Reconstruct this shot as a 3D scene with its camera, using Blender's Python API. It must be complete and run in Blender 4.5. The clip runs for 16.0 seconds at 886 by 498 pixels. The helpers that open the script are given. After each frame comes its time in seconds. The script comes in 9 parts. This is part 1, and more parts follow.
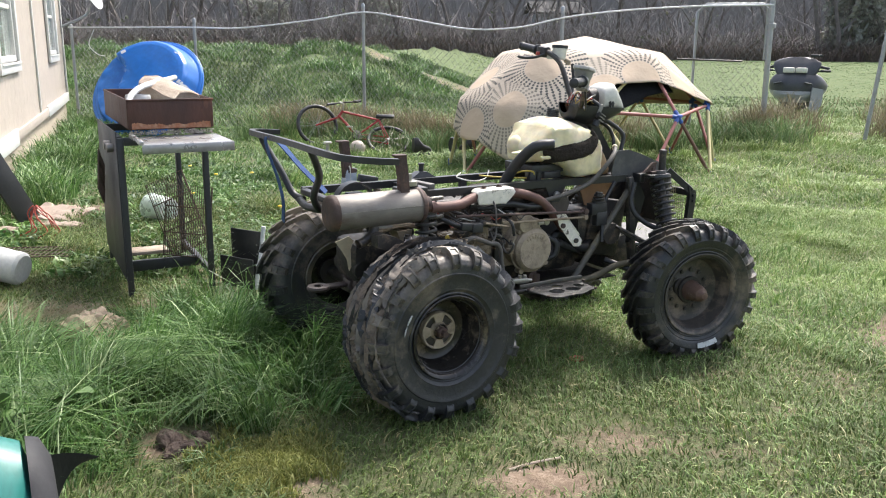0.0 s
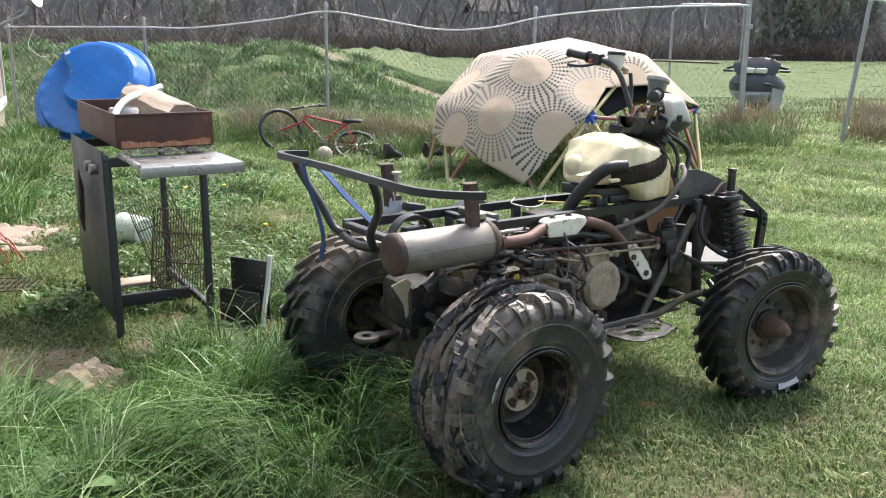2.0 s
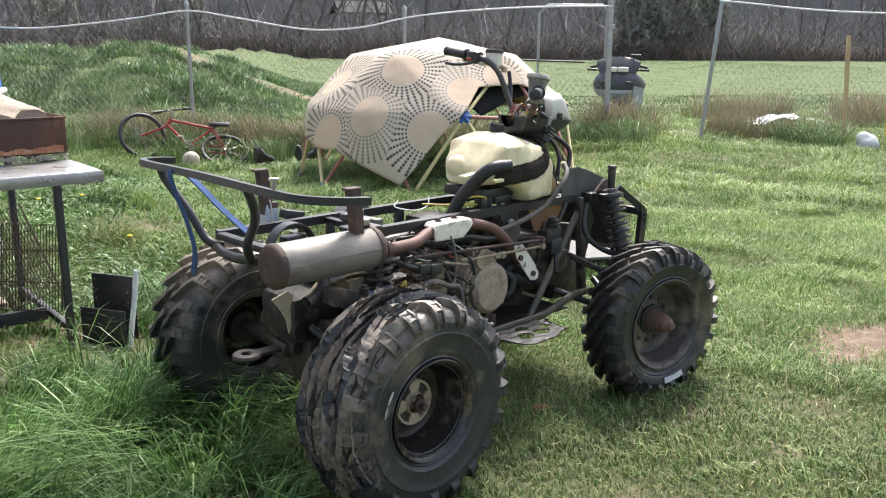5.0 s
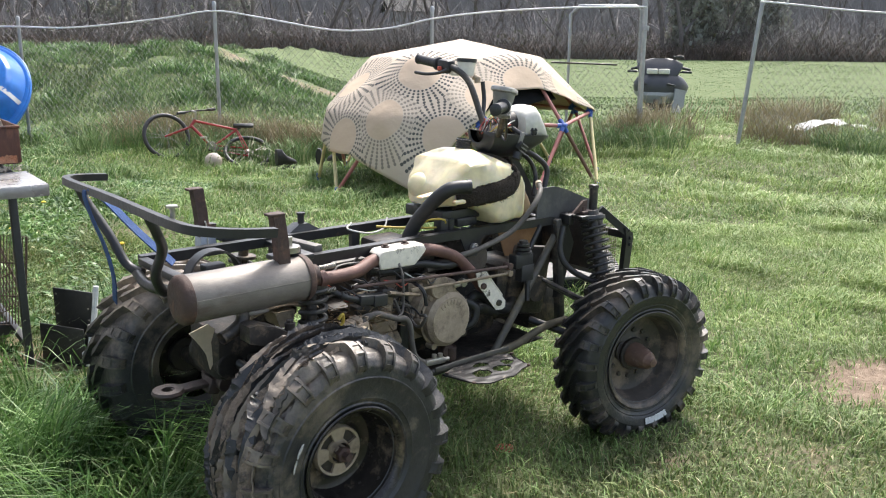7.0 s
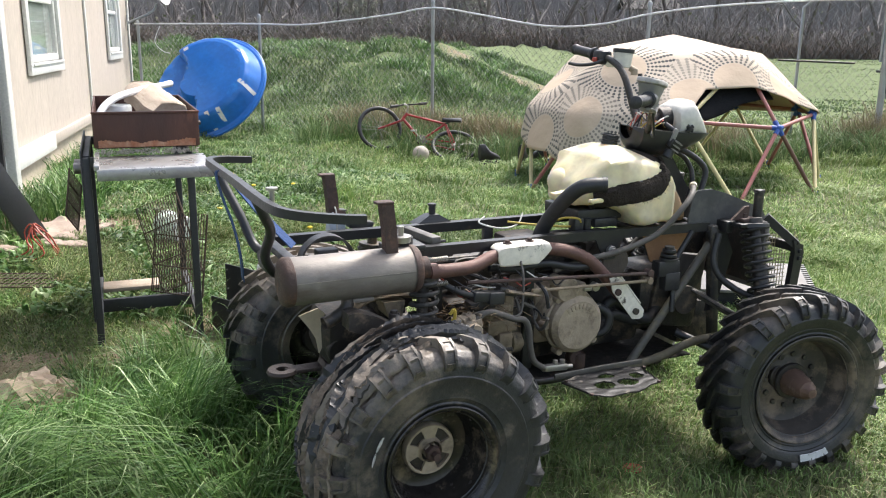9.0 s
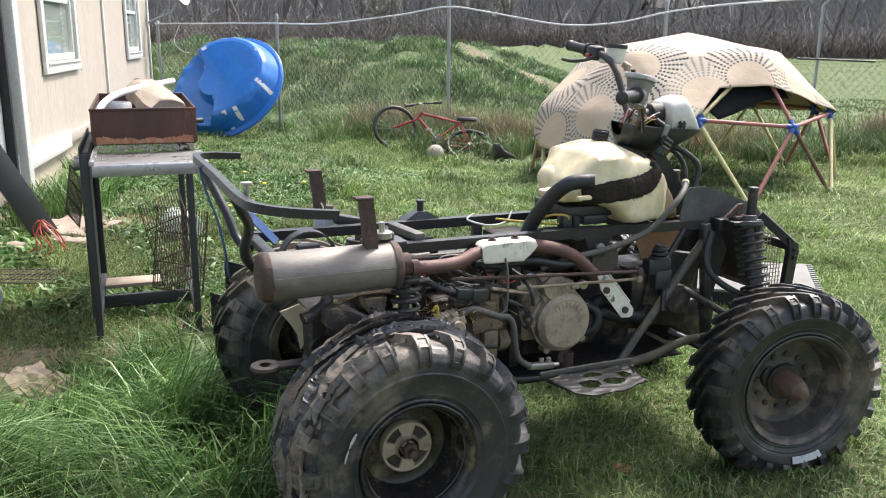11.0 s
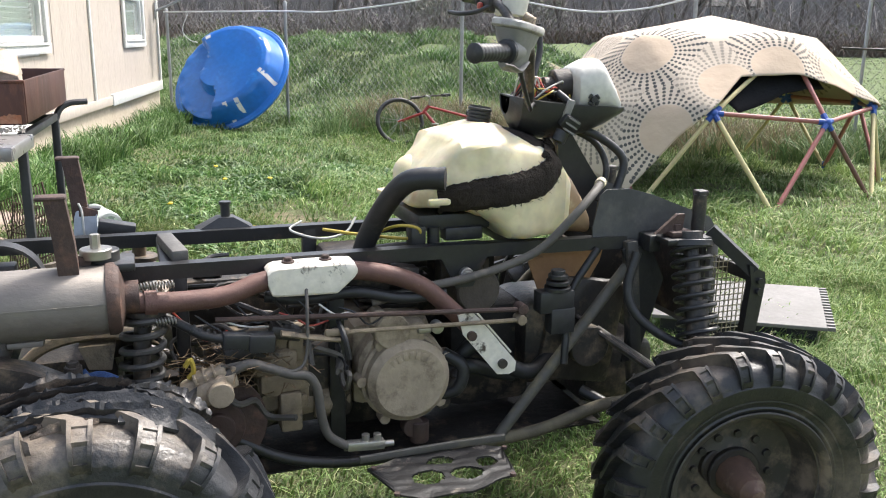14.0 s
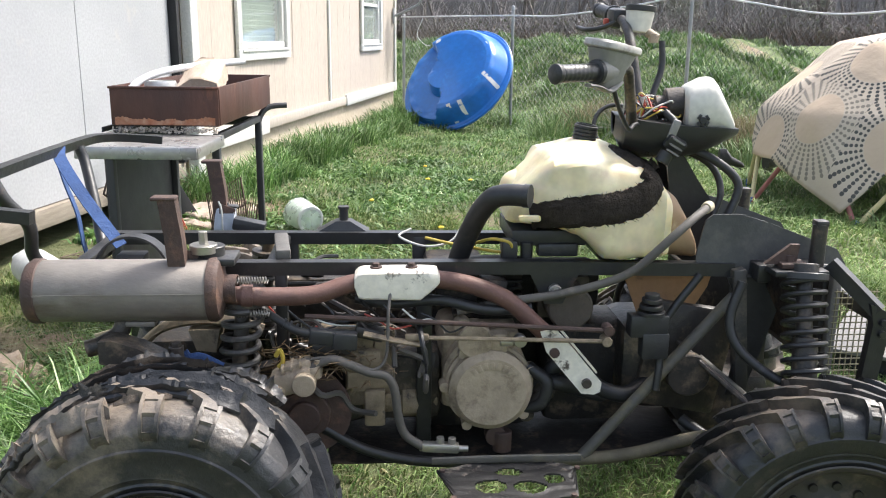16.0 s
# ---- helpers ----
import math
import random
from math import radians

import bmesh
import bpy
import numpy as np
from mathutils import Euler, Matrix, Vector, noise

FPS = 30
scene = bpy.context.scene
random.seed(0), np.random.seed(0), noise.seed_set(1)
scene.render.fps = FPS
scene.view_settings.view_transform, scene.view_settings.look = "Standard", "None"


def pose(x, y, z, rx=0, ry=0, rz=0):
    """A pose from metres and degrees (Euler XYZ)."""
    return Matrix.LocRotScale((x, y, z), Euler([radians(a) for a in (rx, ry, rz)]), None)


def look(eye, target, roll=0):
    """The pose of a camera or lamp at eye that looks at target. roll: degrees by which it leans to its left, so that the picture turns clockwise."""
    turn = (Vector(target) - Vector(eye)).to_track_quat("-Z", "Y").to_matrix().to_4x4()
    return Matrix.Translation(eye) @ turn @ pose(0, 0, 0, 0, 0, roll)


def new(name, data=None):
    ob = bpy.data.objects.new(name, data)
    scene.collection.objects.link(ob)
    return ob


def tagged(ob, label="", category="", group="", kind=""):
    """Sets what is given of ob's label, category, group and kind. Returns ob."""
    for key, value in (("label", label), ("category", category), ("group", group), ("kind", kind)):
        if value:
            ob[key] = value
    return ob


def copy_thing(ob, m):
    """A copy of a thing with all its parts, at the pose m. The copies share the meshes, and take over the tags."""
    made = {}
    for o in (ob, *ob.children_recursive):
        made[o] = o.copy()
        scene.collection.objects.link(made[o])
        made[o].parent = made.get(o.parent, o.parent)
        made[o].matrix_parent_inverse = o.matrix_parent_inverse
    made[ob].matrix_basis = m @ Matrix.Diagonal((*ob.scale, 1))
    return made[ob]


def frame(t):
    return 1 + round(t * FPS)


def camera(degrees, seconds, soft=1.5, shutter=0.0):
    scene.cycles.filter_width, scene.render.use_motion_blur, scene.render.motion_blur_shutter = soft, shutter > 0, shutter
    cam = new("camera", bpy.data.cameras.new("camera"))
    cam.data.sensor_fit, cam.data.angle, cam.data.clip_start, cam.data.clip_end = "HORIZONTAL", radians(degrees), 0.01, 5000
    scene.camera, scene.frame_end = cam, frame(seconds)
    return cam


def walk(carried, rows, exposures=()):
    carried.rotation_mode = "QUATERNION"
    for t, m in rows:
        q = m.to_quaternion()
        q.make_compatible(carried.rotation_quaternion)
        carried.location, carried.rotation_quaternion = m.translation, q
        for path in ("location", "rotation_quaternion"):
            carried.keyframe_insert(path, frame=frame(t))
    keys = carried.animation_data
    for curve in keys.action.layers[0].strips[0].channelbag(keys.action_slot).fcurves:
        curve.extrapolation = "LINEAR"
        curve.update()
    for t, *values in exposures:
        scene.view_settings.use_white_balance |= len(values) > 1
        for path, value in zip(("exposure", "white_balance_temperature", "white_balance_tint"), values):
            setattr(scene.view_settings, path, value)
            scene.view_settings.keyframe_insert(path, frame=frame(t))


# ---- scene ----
from mathutils.bvhtree import BVHTree

cam = camera(54.6, 16.0, soft=1.1)
METRES, EYE, TILT, LEAN, TURN = 3.1, 1.3, -13.6, -0.5, 0.0
ROWS = [
    (0.0, 0.0, 0.0, 0.0, 0.0, 0.0, -0.0),
    (0.5, -0.0389, 0.0314, 0.02, -0.46, -0.03, 0.09),
    (1.0, -0.0847, 0.0688, 0.0301, -1.42, -0.04, 0.39),
    (1.5, -0.1235, 0.1031, 0.0367, -2.89, -0.06, 0.72),
    (2.0, -0.1372, 0.1535, 0.0469, -4.01, -0.12, 0.92),
    (2.5, -0.1408, 0.1962, 0.059, -4.8, -0.19, 1.09),
    (3.0, -0.1461, 0.2049, 0.0622, -5.69, -0.22, 1.4),
    (3.5, -0.1465, 0.2027, 0.058, -6.98, -0.23, 1.81),
    (4.0, -0.1439, 0.1981, 0.0538, -8.78, -0.24, 2.32),
    (4.5, -0.142, 0.1965, 0.0528, -10.7, -0.29, 2.77),
    (5.0, -0.1419, 0.1942, 0.0528, -12.33, -0.34, 3.03),
    (7.5, 0.0121, 0.2673, 0.0823, -6.01, -0.21, 1.13),
    (8.0, 0.0402, 0.2753, 0.0833, -0.54, -0.15, -0.19),
    (8.5, 0.0553, 0.2826, 0.0779, 3.67, -0.22, -1.15),
    (9.0, 0.0716, 0.2842, 0.075, 5.69, -0.3, -1.54),
    (11.5, 0.1147, 0.3023, 0.0712, 7.28, -0.34, -1.79),
    (12.0, 0.1262, 0.3433, 0.0711, 7.28, -0.33, -1.72),
    (12.5, 0.1532, 0.4035, 0.0803, 7.37, -0.36, -1.72),
    (13.0, 0.1944, 0.4603, 0.0854, 7.39, -0.39, -1.72),
    (13.5, 0.2309, 0.5198, 0.0932, 8.04, -0.43, -2.04),
    (14.0, 0.2504, 0.5765, 0.0962, 10.7, -0.54, -2.85),
    (14.5, 0.2814, 0.5993, 0.1038, 15.78, -0.76, -4.05),
    (15.0, 0.3155, 0.6063, 0.1074, 21.13, -1.23, -5.23),
    (15.5, 0.3344, 0.6042, 0.1061, 24.38, -1.53, -5.93),
    (16.0, 0.3486, 0.592, 0.1126, 26.28, -1.71, -6.29),
]
walk(cam, [(t, pose(0, 0, EYE, TILT, LEAN, TURN) @ pose(METRES * x, METRES * y, METRES * z, 90 + pitch, roll, yaw)) for t, x, y, z, yaw, pitch, roll in ROWS],
     exposures=((0.0, 1.14), (2.5, 1.2), (5.0, 1.2), (8.0, 1.18), (9.0, 1.16), (12.5, 1.18), (14.0, 1.23), (15.2, 1.3), (16.0, 1.3)))

# ---- sky, sun and exposure ----
world = bpy.data.worlds.new("overcast_sky")
scene.world = world
world.use_nodes = True
wn, wl = world.node_tree.nodes, world.node_tree.links
wn.clear()
sky = wn.new("ShaderNodeTexSky")
sky.sky_type = "NISHITA"
sky.sun_disc = False
sky.sun_elevation, sky.sun_rotation = radians(55.5), radians(31.3)
sky.dust_density, sky.air_density = 4.0, 1.0
grey = wn.new("ShaderNodeHueSaturation")
grey.inputs["Saturation"].default_value = 0.75
bg = wn.new("ShaderNodeBackground")
bg.inputs["Strength"].default_value = 0.163
wo = wn.new("ShaderNodeOutputWorld")
wl.new(sky.outputs[0], grey.inputs["Color"])
wl.new(grey.outputs[0], bg.inputs["Color"])
wl.new(bg.outputs[0], wo.inputs["Surface"])

sun = new("sun", bpy.data.lights.new("sun", "SUN"))
sun.data.energy, sun.data.angle, sun.data.color = 2.6, radians(9), (1.0, 0.965, 0.92)
sun.matrix_world = look((3.1, 5.1, 8.7), (0, 0, 0))
tagged(sun, "hazy sun behind thin cloud", "sun", kind="structure")

# ---- materials ----
def material(name, c1, c2=None, rough=0.6, metal=0.0, scale=6.0, c3=None, spots=0.55, spot_scale=2.2, bump=0.15, fine=60.0,
             rough_var=0.12, spec=0.5, island=0.0, coat=0.0, grain=(1, 1, 1), soft=0.1, drift=None):
    """A surface of two mottled tones, with patches of a third (dirt, rust, wear), fine relief and uneven gloss."""
    m = bpy.data.materials.new(name)
    m.use_nodes = True
    nt = m.node_tree
    n, l = nt.nodes, nt.links
    b = n["Principled BSDF"]
    tc = n.new("ShaderNodeTexCoord")
    mp = n.new("ShaderNodeMapping")
    mp.inputs["Scale"].default_value = grain
    l.new(tc.outputs["Object"], mp.inputs["Vector"])

    def noise_tex(sc, detail=4.0, rg=0.55):
        t = n.new("ShaderNodeTexNoise")
        t.inputs["Scale"].default_value, t.inputs["Detail"].default_value, t.inputs["Roughness"].default_value = sc, detail, rg
        l.new(mp.outputs[0], t.inputs["Vector"])
        return t.outputs["Fac"]

    def ramp(fac, lo, hi):
        r = n.new("ShaderNodeMapRange")
        r.inputs["From Min"].default_value, r.inputs["From Max"].default_value = lo, hi
        l.new(fac, r.inputs["Value"])
        return r.outputs[0]

    def mix(fac, a, c):
        x = n.new("ShaderNodeMix")
        x.data_type = "RGBA"
        for sock, v in ((x.inputs["Factor"], fac), (x.inputs["A"], a), (x.inputs["B"], c)):
            if isinstance(v, (tuple, float, int)):
                sock.default_value = (*v, 1) if isinstance(v, tuple) else v
            else:
                l.new(v, sock)
        return x.outputs["Result"]

    c2 = c2 or tuple(v * 0.75 for v in c1)
    col = mix(ramp(noise_tex(scale), 0.35, 0.68), c1, c2)
    col = mix(ramp(noise_tex(fine, 2.0), 0.2, 1.1), col, tuple(v * 0.6 for v in c1))
    if c3:
        field = noise_tex(spot_scale, 7.0, 0.7)
        if drift:                                            # the dirt lies thicker towards one side
            dp, ad = n.new("ShaderNodeVectorMath"), n.new("ShaderNodeMath")
            dp.operation, ad.operation = "DOT_PRODUCT", "ADD"
            l.new(tc.outputs["Object"], dp.inputs[0])
            dp.inputs[1].default_value = drift
            l.new(dp.outputs["Value"], ad.inputs[0])
            l.new(field, ad.inputs[1])
            field = ad.outputs[0]
        mask = ramp(field, spots, spots + soft)
        col = mix(mask, col, c3)
    if island:
        oi = n.new("ShaderNodeNewGeometry")
        hs = n.new("ShaderNodeHueSaturation")
        hs.inputs["Saturation"].default_value = 1.0
        l.new(ramp(oi.outputs["Random Per Island"], 0.0, 1.0), hs.inputs["Value"])
        hs.inputs["Value"].default_value = 1.0
        vr = n.new("ShaderNodeMapRange")
        vr.inputs["To Min"].default_value, vr.inputs["To Max"].default_value = 1 - island, 1 + island
        l.new(oi.outputs["Random Per Island"], vr.inputs["Value"])
        l.new(vr.outputs[0], hs.inputs["Value"])
        l.new(col, hs.inputs["Color"])
        col = hs.outputs[0]
    l.new(col, b.inputs["Base Color"])
    rr = n.new("ShaderNodeMapRange")
    rr.inputs["To Min"].default_value, rr.inputs["To Max"].default_value = max(rough - rough_var, 0.03), min(rough + rough_var, 1)
    l.new(noise_tex(scale * 2.3), rr.inputs["Value"])
    l.new(rr.outputs[0], b.inputs["Roughness"])
    b.inputs["Metallic"].default_value = metal
    b.inputs["Specular IOR Level"].default_value = spec
    b.inputs["Coat Weight"].default_value = coat
    if bump:
        bp = n.new("ShaderNodeBump")
        bp.inputs["Strength"].default_value, bp.inputs["Distance"].default_value = bump, 0.01
        l.new(noise_tex(fine * 0.6, 5.0, 0.65), bp.inputs["Height"])
        l.new(bp.outputs[0], b.inputs["Normal"])
    return m


def leafy(name, c1, c2, c3, rough=0.55, spread=0.25, patch=0.8):
    """Blades and leaves: every one of its own tone between three colours, patches over the ground, light passing through."""
    m = bpy.data.materials.new(name)
    m.use_nodes = True
    n, l = m.node_tree.nodes, m.node_tree.links
    b = n["Principled BSDF"]
    geo, tc = n.new("ShaderNodeNewGeometry"), n.new("ShaderNodeTexCoord")
    r = n.new("ShaderNodeValToRGB")
    r.color_ramp.elements[0].color, r.color_ramp.elements[1].color = (*c1, 1), (*c2, 1)
    e = r.color_ramp.elements.new(0.93)
    e.color = (*c3, 1)
    r.color_ramp.elements[2].position = 1.0
    r.color_ramp.elements[2].color = (*c3, 1)
    r.color_ramp.elements[1].position = 0.86
    r.color_ramp.elements[1].color = (*c2, 1)
    l.new(geo.outputs["Random Per Island"], r.inputs[0])
    t = n.new("ShaderNodeTexNoise")
    t.inputs["Scale"].default_value, t.inputs["Detail"].default_value = patch, 3.0
    l.new(tc.outputs["Object"], t.inputs["Vector"])
    mr = n.new("ShaderNodeMapRange")
    mr.inputs["From Min"].default_value, mr.inputs["From Max"].default_value = 0.3, 0.7
    mr.inputs["To Min"].default_value, mr.inputs["To Max"].default_value = 1 - spread, 1 + spread
    l.new(t.outputs["Fac"], mr.inputs["Value"])
    hs = n.new("ShaderNodeHueSaturation")
    l.new(mr.outputs[0], hs.inputs["Value"])
    l.new(r.outputs[0], hs.inputs["Color"])
    l.new(hs.outputs[0], b.inputs["Base Color"])
    b.inputs["Roughness"].default_value = rough
    b.inputs["Specular IOR Level"].default_value = 0.35
    tr = n.new("ShaderNodeBsdfTranslucent")
    l.new(hs.outputs[0], tr.inputs["Color"])
    mx = n.new("ShaderNodeMixShader")
    mx.inputs[0].default_value = 0.25
    l.new(b.outputs[0], mx.inputs[1])
    l.new(tr.outputs[0], mx.inputs[2])
    l.new(mx.outputs[0], n["Material Output"].inputs["Surface"])
    return m


RUBBER = material("tyre_rubber", (0.025, 0.0248, 0.0246), (0.042, 0.0405, 0.039), 0.42, c3=(0.165, 0.13, 0.098), spots=0.48, soft=0.2, spot_scale=6, scale=11, bump=0.22, fine=90, rough_var=0.2)
RUBBER_MUD = material("muddy_rubber", (0.025, 0.0262, 0.029), (0.045, 0.045, 0.046), 0.4, c3=(0.21, 0.172, 0.132), spots=0.5, soft=0.22, spot_scale=6, scale=12, bump=0.34, fine=80, rough_var=0.2, drift=(-0.5, 0.3, 0.35))
TORN = material("torn_black_rubber", (0.02, 0.0205, 0.022), (0.036, 0.035, 0.035), 0.4, c3=(0.2, 0.165, 0.13), spots=0.54, soft=0.14, spot_scale=13, scale=16, bump=0.4, fine=70, rough_var=0.18)
CORD = material("frayed_tyre_cord", (0.24, 0.185, 0.14), (0.14, 0.108, 0.084), 0.85, c3=(0.05, 0.045, 0.04), spots=0.5, soft=0.15, spot_scale=20, scale=40, bump=0.6, fine=160)
FRAME = material("black_frame_paint", (0.019, 0.0192, 0.02), (0.031, 0.03, 0.03), 0.4, c3=(0.13, 0.075, 0.05), spots=0.62, soft=0.16, spot_scale=9, scale=20, bump=0.14)
DUSTY = material("dusty_black_steel", (0.05, 0.047, 0.043), (0.034, 0.033, 0.031), 0.52, c3=(0.19, 0.155, 0.112), spots=0.52, soft=0.2, spot_scale=10, scale=14, bump=0.15)
BLACK_METAL = material("sooty_black_metal", (0.028, 0.026, 0.024), (0.062, 0.05, 0.041), 0.48, c3=(0.2, 0.15, 0.1), spots=0.52, soft=0.2, spot_scale=14, scale=20, bump=0.3)
# near-black with brown grime; the engine bay's shade is put into this colour
BAY_BLACK = material("shaded_oily_black", (0.023, 0.0215, 0.02), (0.038, 0.034, 0.03), 0.58, c3=(0.12, 0.09, 0.066), spots=0.53, soft=0.15, spot_scale=16, scale=20, bump=0.3, spec=0.25)
GREASY = material("greasy_dusty_metal", (0.03, 0.025, 0.021), (0.058, 0.045, 0.035), 0.55, c3=(0.18, 0.135, 0.095), spots=0.55, soft=0.2, spot_scale=18, scale=24, bump=0.4)
RUST = material("brown_rust", (0.085, 0.05, 0.039), (0.055, 0.037, 0.032), 0.72, c3=(0.165, 0.088, 0.058), spots=0.54, soft=0.18, spot_scale=14, scale=22, bump=0.4)
HITCH = material("dark_oily_rust", (0.05, 0.034, 0.029), (0.034, 0.026, 0.023), 0.6, c3=(0.12, 0.085, 0.068), spots=0.58, soft=0.15, spot_scale=14, scale=22, bump=0.35)
HUB_RUST = material("sandy_rust", (0.15, 0.085, 0.058), (0.1, 0.06, 0.045), 0.7, c3=(0.27, 0.19, 0.135), spots=0.52, soft=0.2, spot_scale=16, scale=22, bump=0.4)
RUST_PIPE = material("rusty_exhaust_steel", (0.17, 0.085, 0.066), (0.11, 0.06, 0.05), 0.6, metal=0.15, c3=(0.25, 0.16, 0.13), spots=0.58, spot_scale=12, scale=18, bump=0.25)
MUFFLER = material("heat_stained_steel", (0.28, 0.255, 0.228), (0.18, 0.158, 0.138), 0.55, metal=0.35, c3=(0.11, 0.075, 0.058), spots=0.5, soft=0.2, spot_scale=6, scale=10, bump=0.2, grain=(0.5, 1, 1), rough_var=0.2)
CAST = material("dusty_cast_aluminium", (0.46, 0.37, 0.265), (0.33, 0.265, 0.188), 0.62, metal=0.1, c3=(0.11, 0.08, 0.056), spots=0.52, soft=0.2, spot_scale=14, scale=20, bump=0.4)
MOSSY = material("mossy_dusty_tube", (0.105, 0.097, 0.08), (0.066, 0.062, 0.053), 0.65, c3=(0.15, 0.13, 0.075), spots=0.52, soft=0.2, spot_scale=8, scale=14, bump=0.25)
STARTER = material("dust_caked_casing", (0.13, 0.105, 0.078), (0.085, 0.07, 0.054), 0.75, c3=(0.05, 0.042, 0.035), spots=0.56, soft=0.15, spot_scale=16, scale=20, bump=0.4)
CHANNEL = material("dusty_grey_steel", (0.16, 0.15, 0.135), (0.1, 0.094, 0.086), 0.55, metal=0.3, c3=(0.06, 0.05, 0.042), spots=0.56, soft=0.15, spot_scale=18, scale=16, bump=0.25)
LICHEN = material("lichen_dusted_tube", (0.15, 0.128, 0.082), (0.085, 0.075, 0.055), 0.75, c3=(0.055, 0.05, 0.045), spots=0.55, soft=0.15, spot_scale=12, scale=16, bump=0.35)
CAST_TAN = material("grimy_tan_casting", (0.3, 0.235, 0.155), (0.17, 0.13, 0.085), 0.75, c3=(0.06, 0.05, 0.04), spots=0.55, spot_scale=22, scale=26, bump=0.5)
WHITE_STEEL = material("scuffed_white_steel", (0.86, 0.8, 0.69), (0.79, 0.73, 0.61), 0.3, c3=(0.07, 0.055, 0.045), spots=0.58, soft=0.06, spot_scale=13, scale=18, bump=0.08)
SILVER = material("bare_dirty_aluminium", (0.32, 0.3, 0.275), (0.2, 0.185, 0.165), 0.42, metal=0.7, c3=(0.12, 0.1, 0.08), spots=0.52, spot_scale=22, scale=14, bump=0.2)
ZINC = material("zinc_plated_bolt", (0.5, 0.48, 0.44), (0.35, 0.32, 0.28), 0.35, metal=0.8, bump=0.1)
TANK = material("yellowed_tank_plastic", (0.86, 0.74, 0.46), (0.88, 0.79, 0.56), 0.5, c3=(0.58, 0.42, 0.23), spots=0.56, soft=0.22, spot_scale=7, scale=7, bump=0.06, fine=30)
TANK_STAIN = material("fuel_stained_tank", (0.5, 0.34, 0.2), (0.38, 0.25, 0.14), 0.6, c3=(0.62, 0.5, 0.32), spots=0.56, soft=0.12, spot_scale=9, scale=9, bump=0.08, fine=30)
TANK.node_tree.nodes["Principled BSDF"].inputs["Subsurface Weight"].default_value = 0.6
TANK.node_tree.nodes["Principled BSDF"].inputs["Subsurface Radius"].default_value = (0.12, 0.085, 0.035)
FOAM = material("dark_felt_strip", (0.03, 0.024, 0.02), (0.055, 0.044, 0.034), 0.95, scale=40, bump=0.9, fine=160, spec=0.2)
PLASTIC = material("faded_black_plastic", (0.025, 0.0255, 0.027), (0.041, 0.04, 0.04), 0.43, c3=(0.1, 0.094, 0.086), spots=0.58, soft=0.25, spot_scale=8, scale=10, bump=0.12)
HOSE = material("black_rubber_hose", (0.02, 0.02, 0.021), (0.03, 0.0295, 0.029), 0.48, c3=(0.1, 0.09, 0.08), spots=0.58, soft=0.2, spot_scale=10, bump=0.1)
HOSE_GREY = material("sun_greyed_hose", (0.12, 0.108, 0.094), (0.078, 0.07, 0.062), 0.65, c3=(0.2, 0.165, 0.13), spots=0.56, soft=0.2, spot_scale=9, bump=0.15)
LAMP_WHITE = material("white_lamp_plastic", (0.76, 0.73, 0.65), (0.68, 0.65, 0.57), 0.4, c3=(0.42, 0.37, 0.29), spots=0.66, soft=0.2, bump=0.04)
PALE_GREY = material("pale_grey_lid", (0.48, 0.46, 0.42), (0.38, 0.36, 0.33), 0.5, c3=(0.2, 0.18, 0.16), spots=0.6, soft=0.15, spot_scale=14, bump=0.15)
FADED = material("faded_grey_plastic", (0.085, 0.086, 0.085), (0.062, 0.062, 0.061), 0.6, c3=(0.14, 0.132, 0.118), spots=0.52, soft=0.25, spot_scale=7, scale=9, bump=0.15)
GREY_PLASTIC = material("grey_moulded_plastic", (0.3, 0.29, 0.27), (0.22, 0.21, 0.2), 0.55, bump=0.1)
STRAP = material("blue_webbing", (0.04, 0.09, 0.24), (0.03, 0.065, 0.17), 0.85, scale=30, bump=0.4, fine=200)
ORANGE_RUST = material("orange_rusted_sheet", (0.4, 0.22, 0.1), (0.25, 0.135, 0.07), 0.75, c3=(0.08, 0.05, 0.035), spots=0.55, spot_scale=10, bump=0.3)
RED_RAG = material("red_plastic_scrap", (0.5, 0.1, 0.06), (0.36, 0.08, 0.05), 0.5)
WIRE_RED = material("red_wire", (0.5, 0.08, 0.05), rough=0.45)
WIRE_YEL = material("yellow_wire", (0.65, 0.48, 0.08), rough=0.45)
WIRE_WHITE = material("white_wire", (0.7, 0.68, 0.62), rough=0.45)
MESH_BRASS = material("dusty_mesh_wire", (0.3, 0.27, 0.16), (0.2, 0.18, 0.12), 0.6)
PALE = leafy("sunlit_lawn_blades", (0.158, 0.245, 0.066), (0.298, 0.38, 0.135), (0.52, 0.5, 0.295), spread=0.35, patch=1.6)
# thatchy turf, toned darker to stand in for shade on the near lawn
TURF = leafy("shade_toned_turf_blades", (0.06, 0.1, 0.024), (0.145, 0.19, 0.058), (0.34, 0.29, 0.15), spread=0.45, patch=1.5)
BLADE_TIP = leafy("lawn_blades", (0.09, 0.17, 0.042), (0.21, 0.3, 0.095), (0.44, 0.43, 0.24), spread=0.4, patch=1.3)
LUSH = leafy("long_grass_blades", (0.034, 0.09, 0.022), (0.13, 0.23, 0.062), (0.4, 0.48, 0.27), rough=0.42, spread=0.5, patch=1.8)
MOSS = leafy("yellow_green_moss", (0.13, 0.15, 0.035), (0.22, 0.23, 0.06), (0.34, 0.31, 0.1), spread=0.3, patch=9)
FIELD_GRASS = leafy("field_grass_tufts", (0.077, 0.137, 0.047), (0.158, 0.228, 0.09), (0.315, 0.315, 0.185), spread=0.45, patch=0.9)
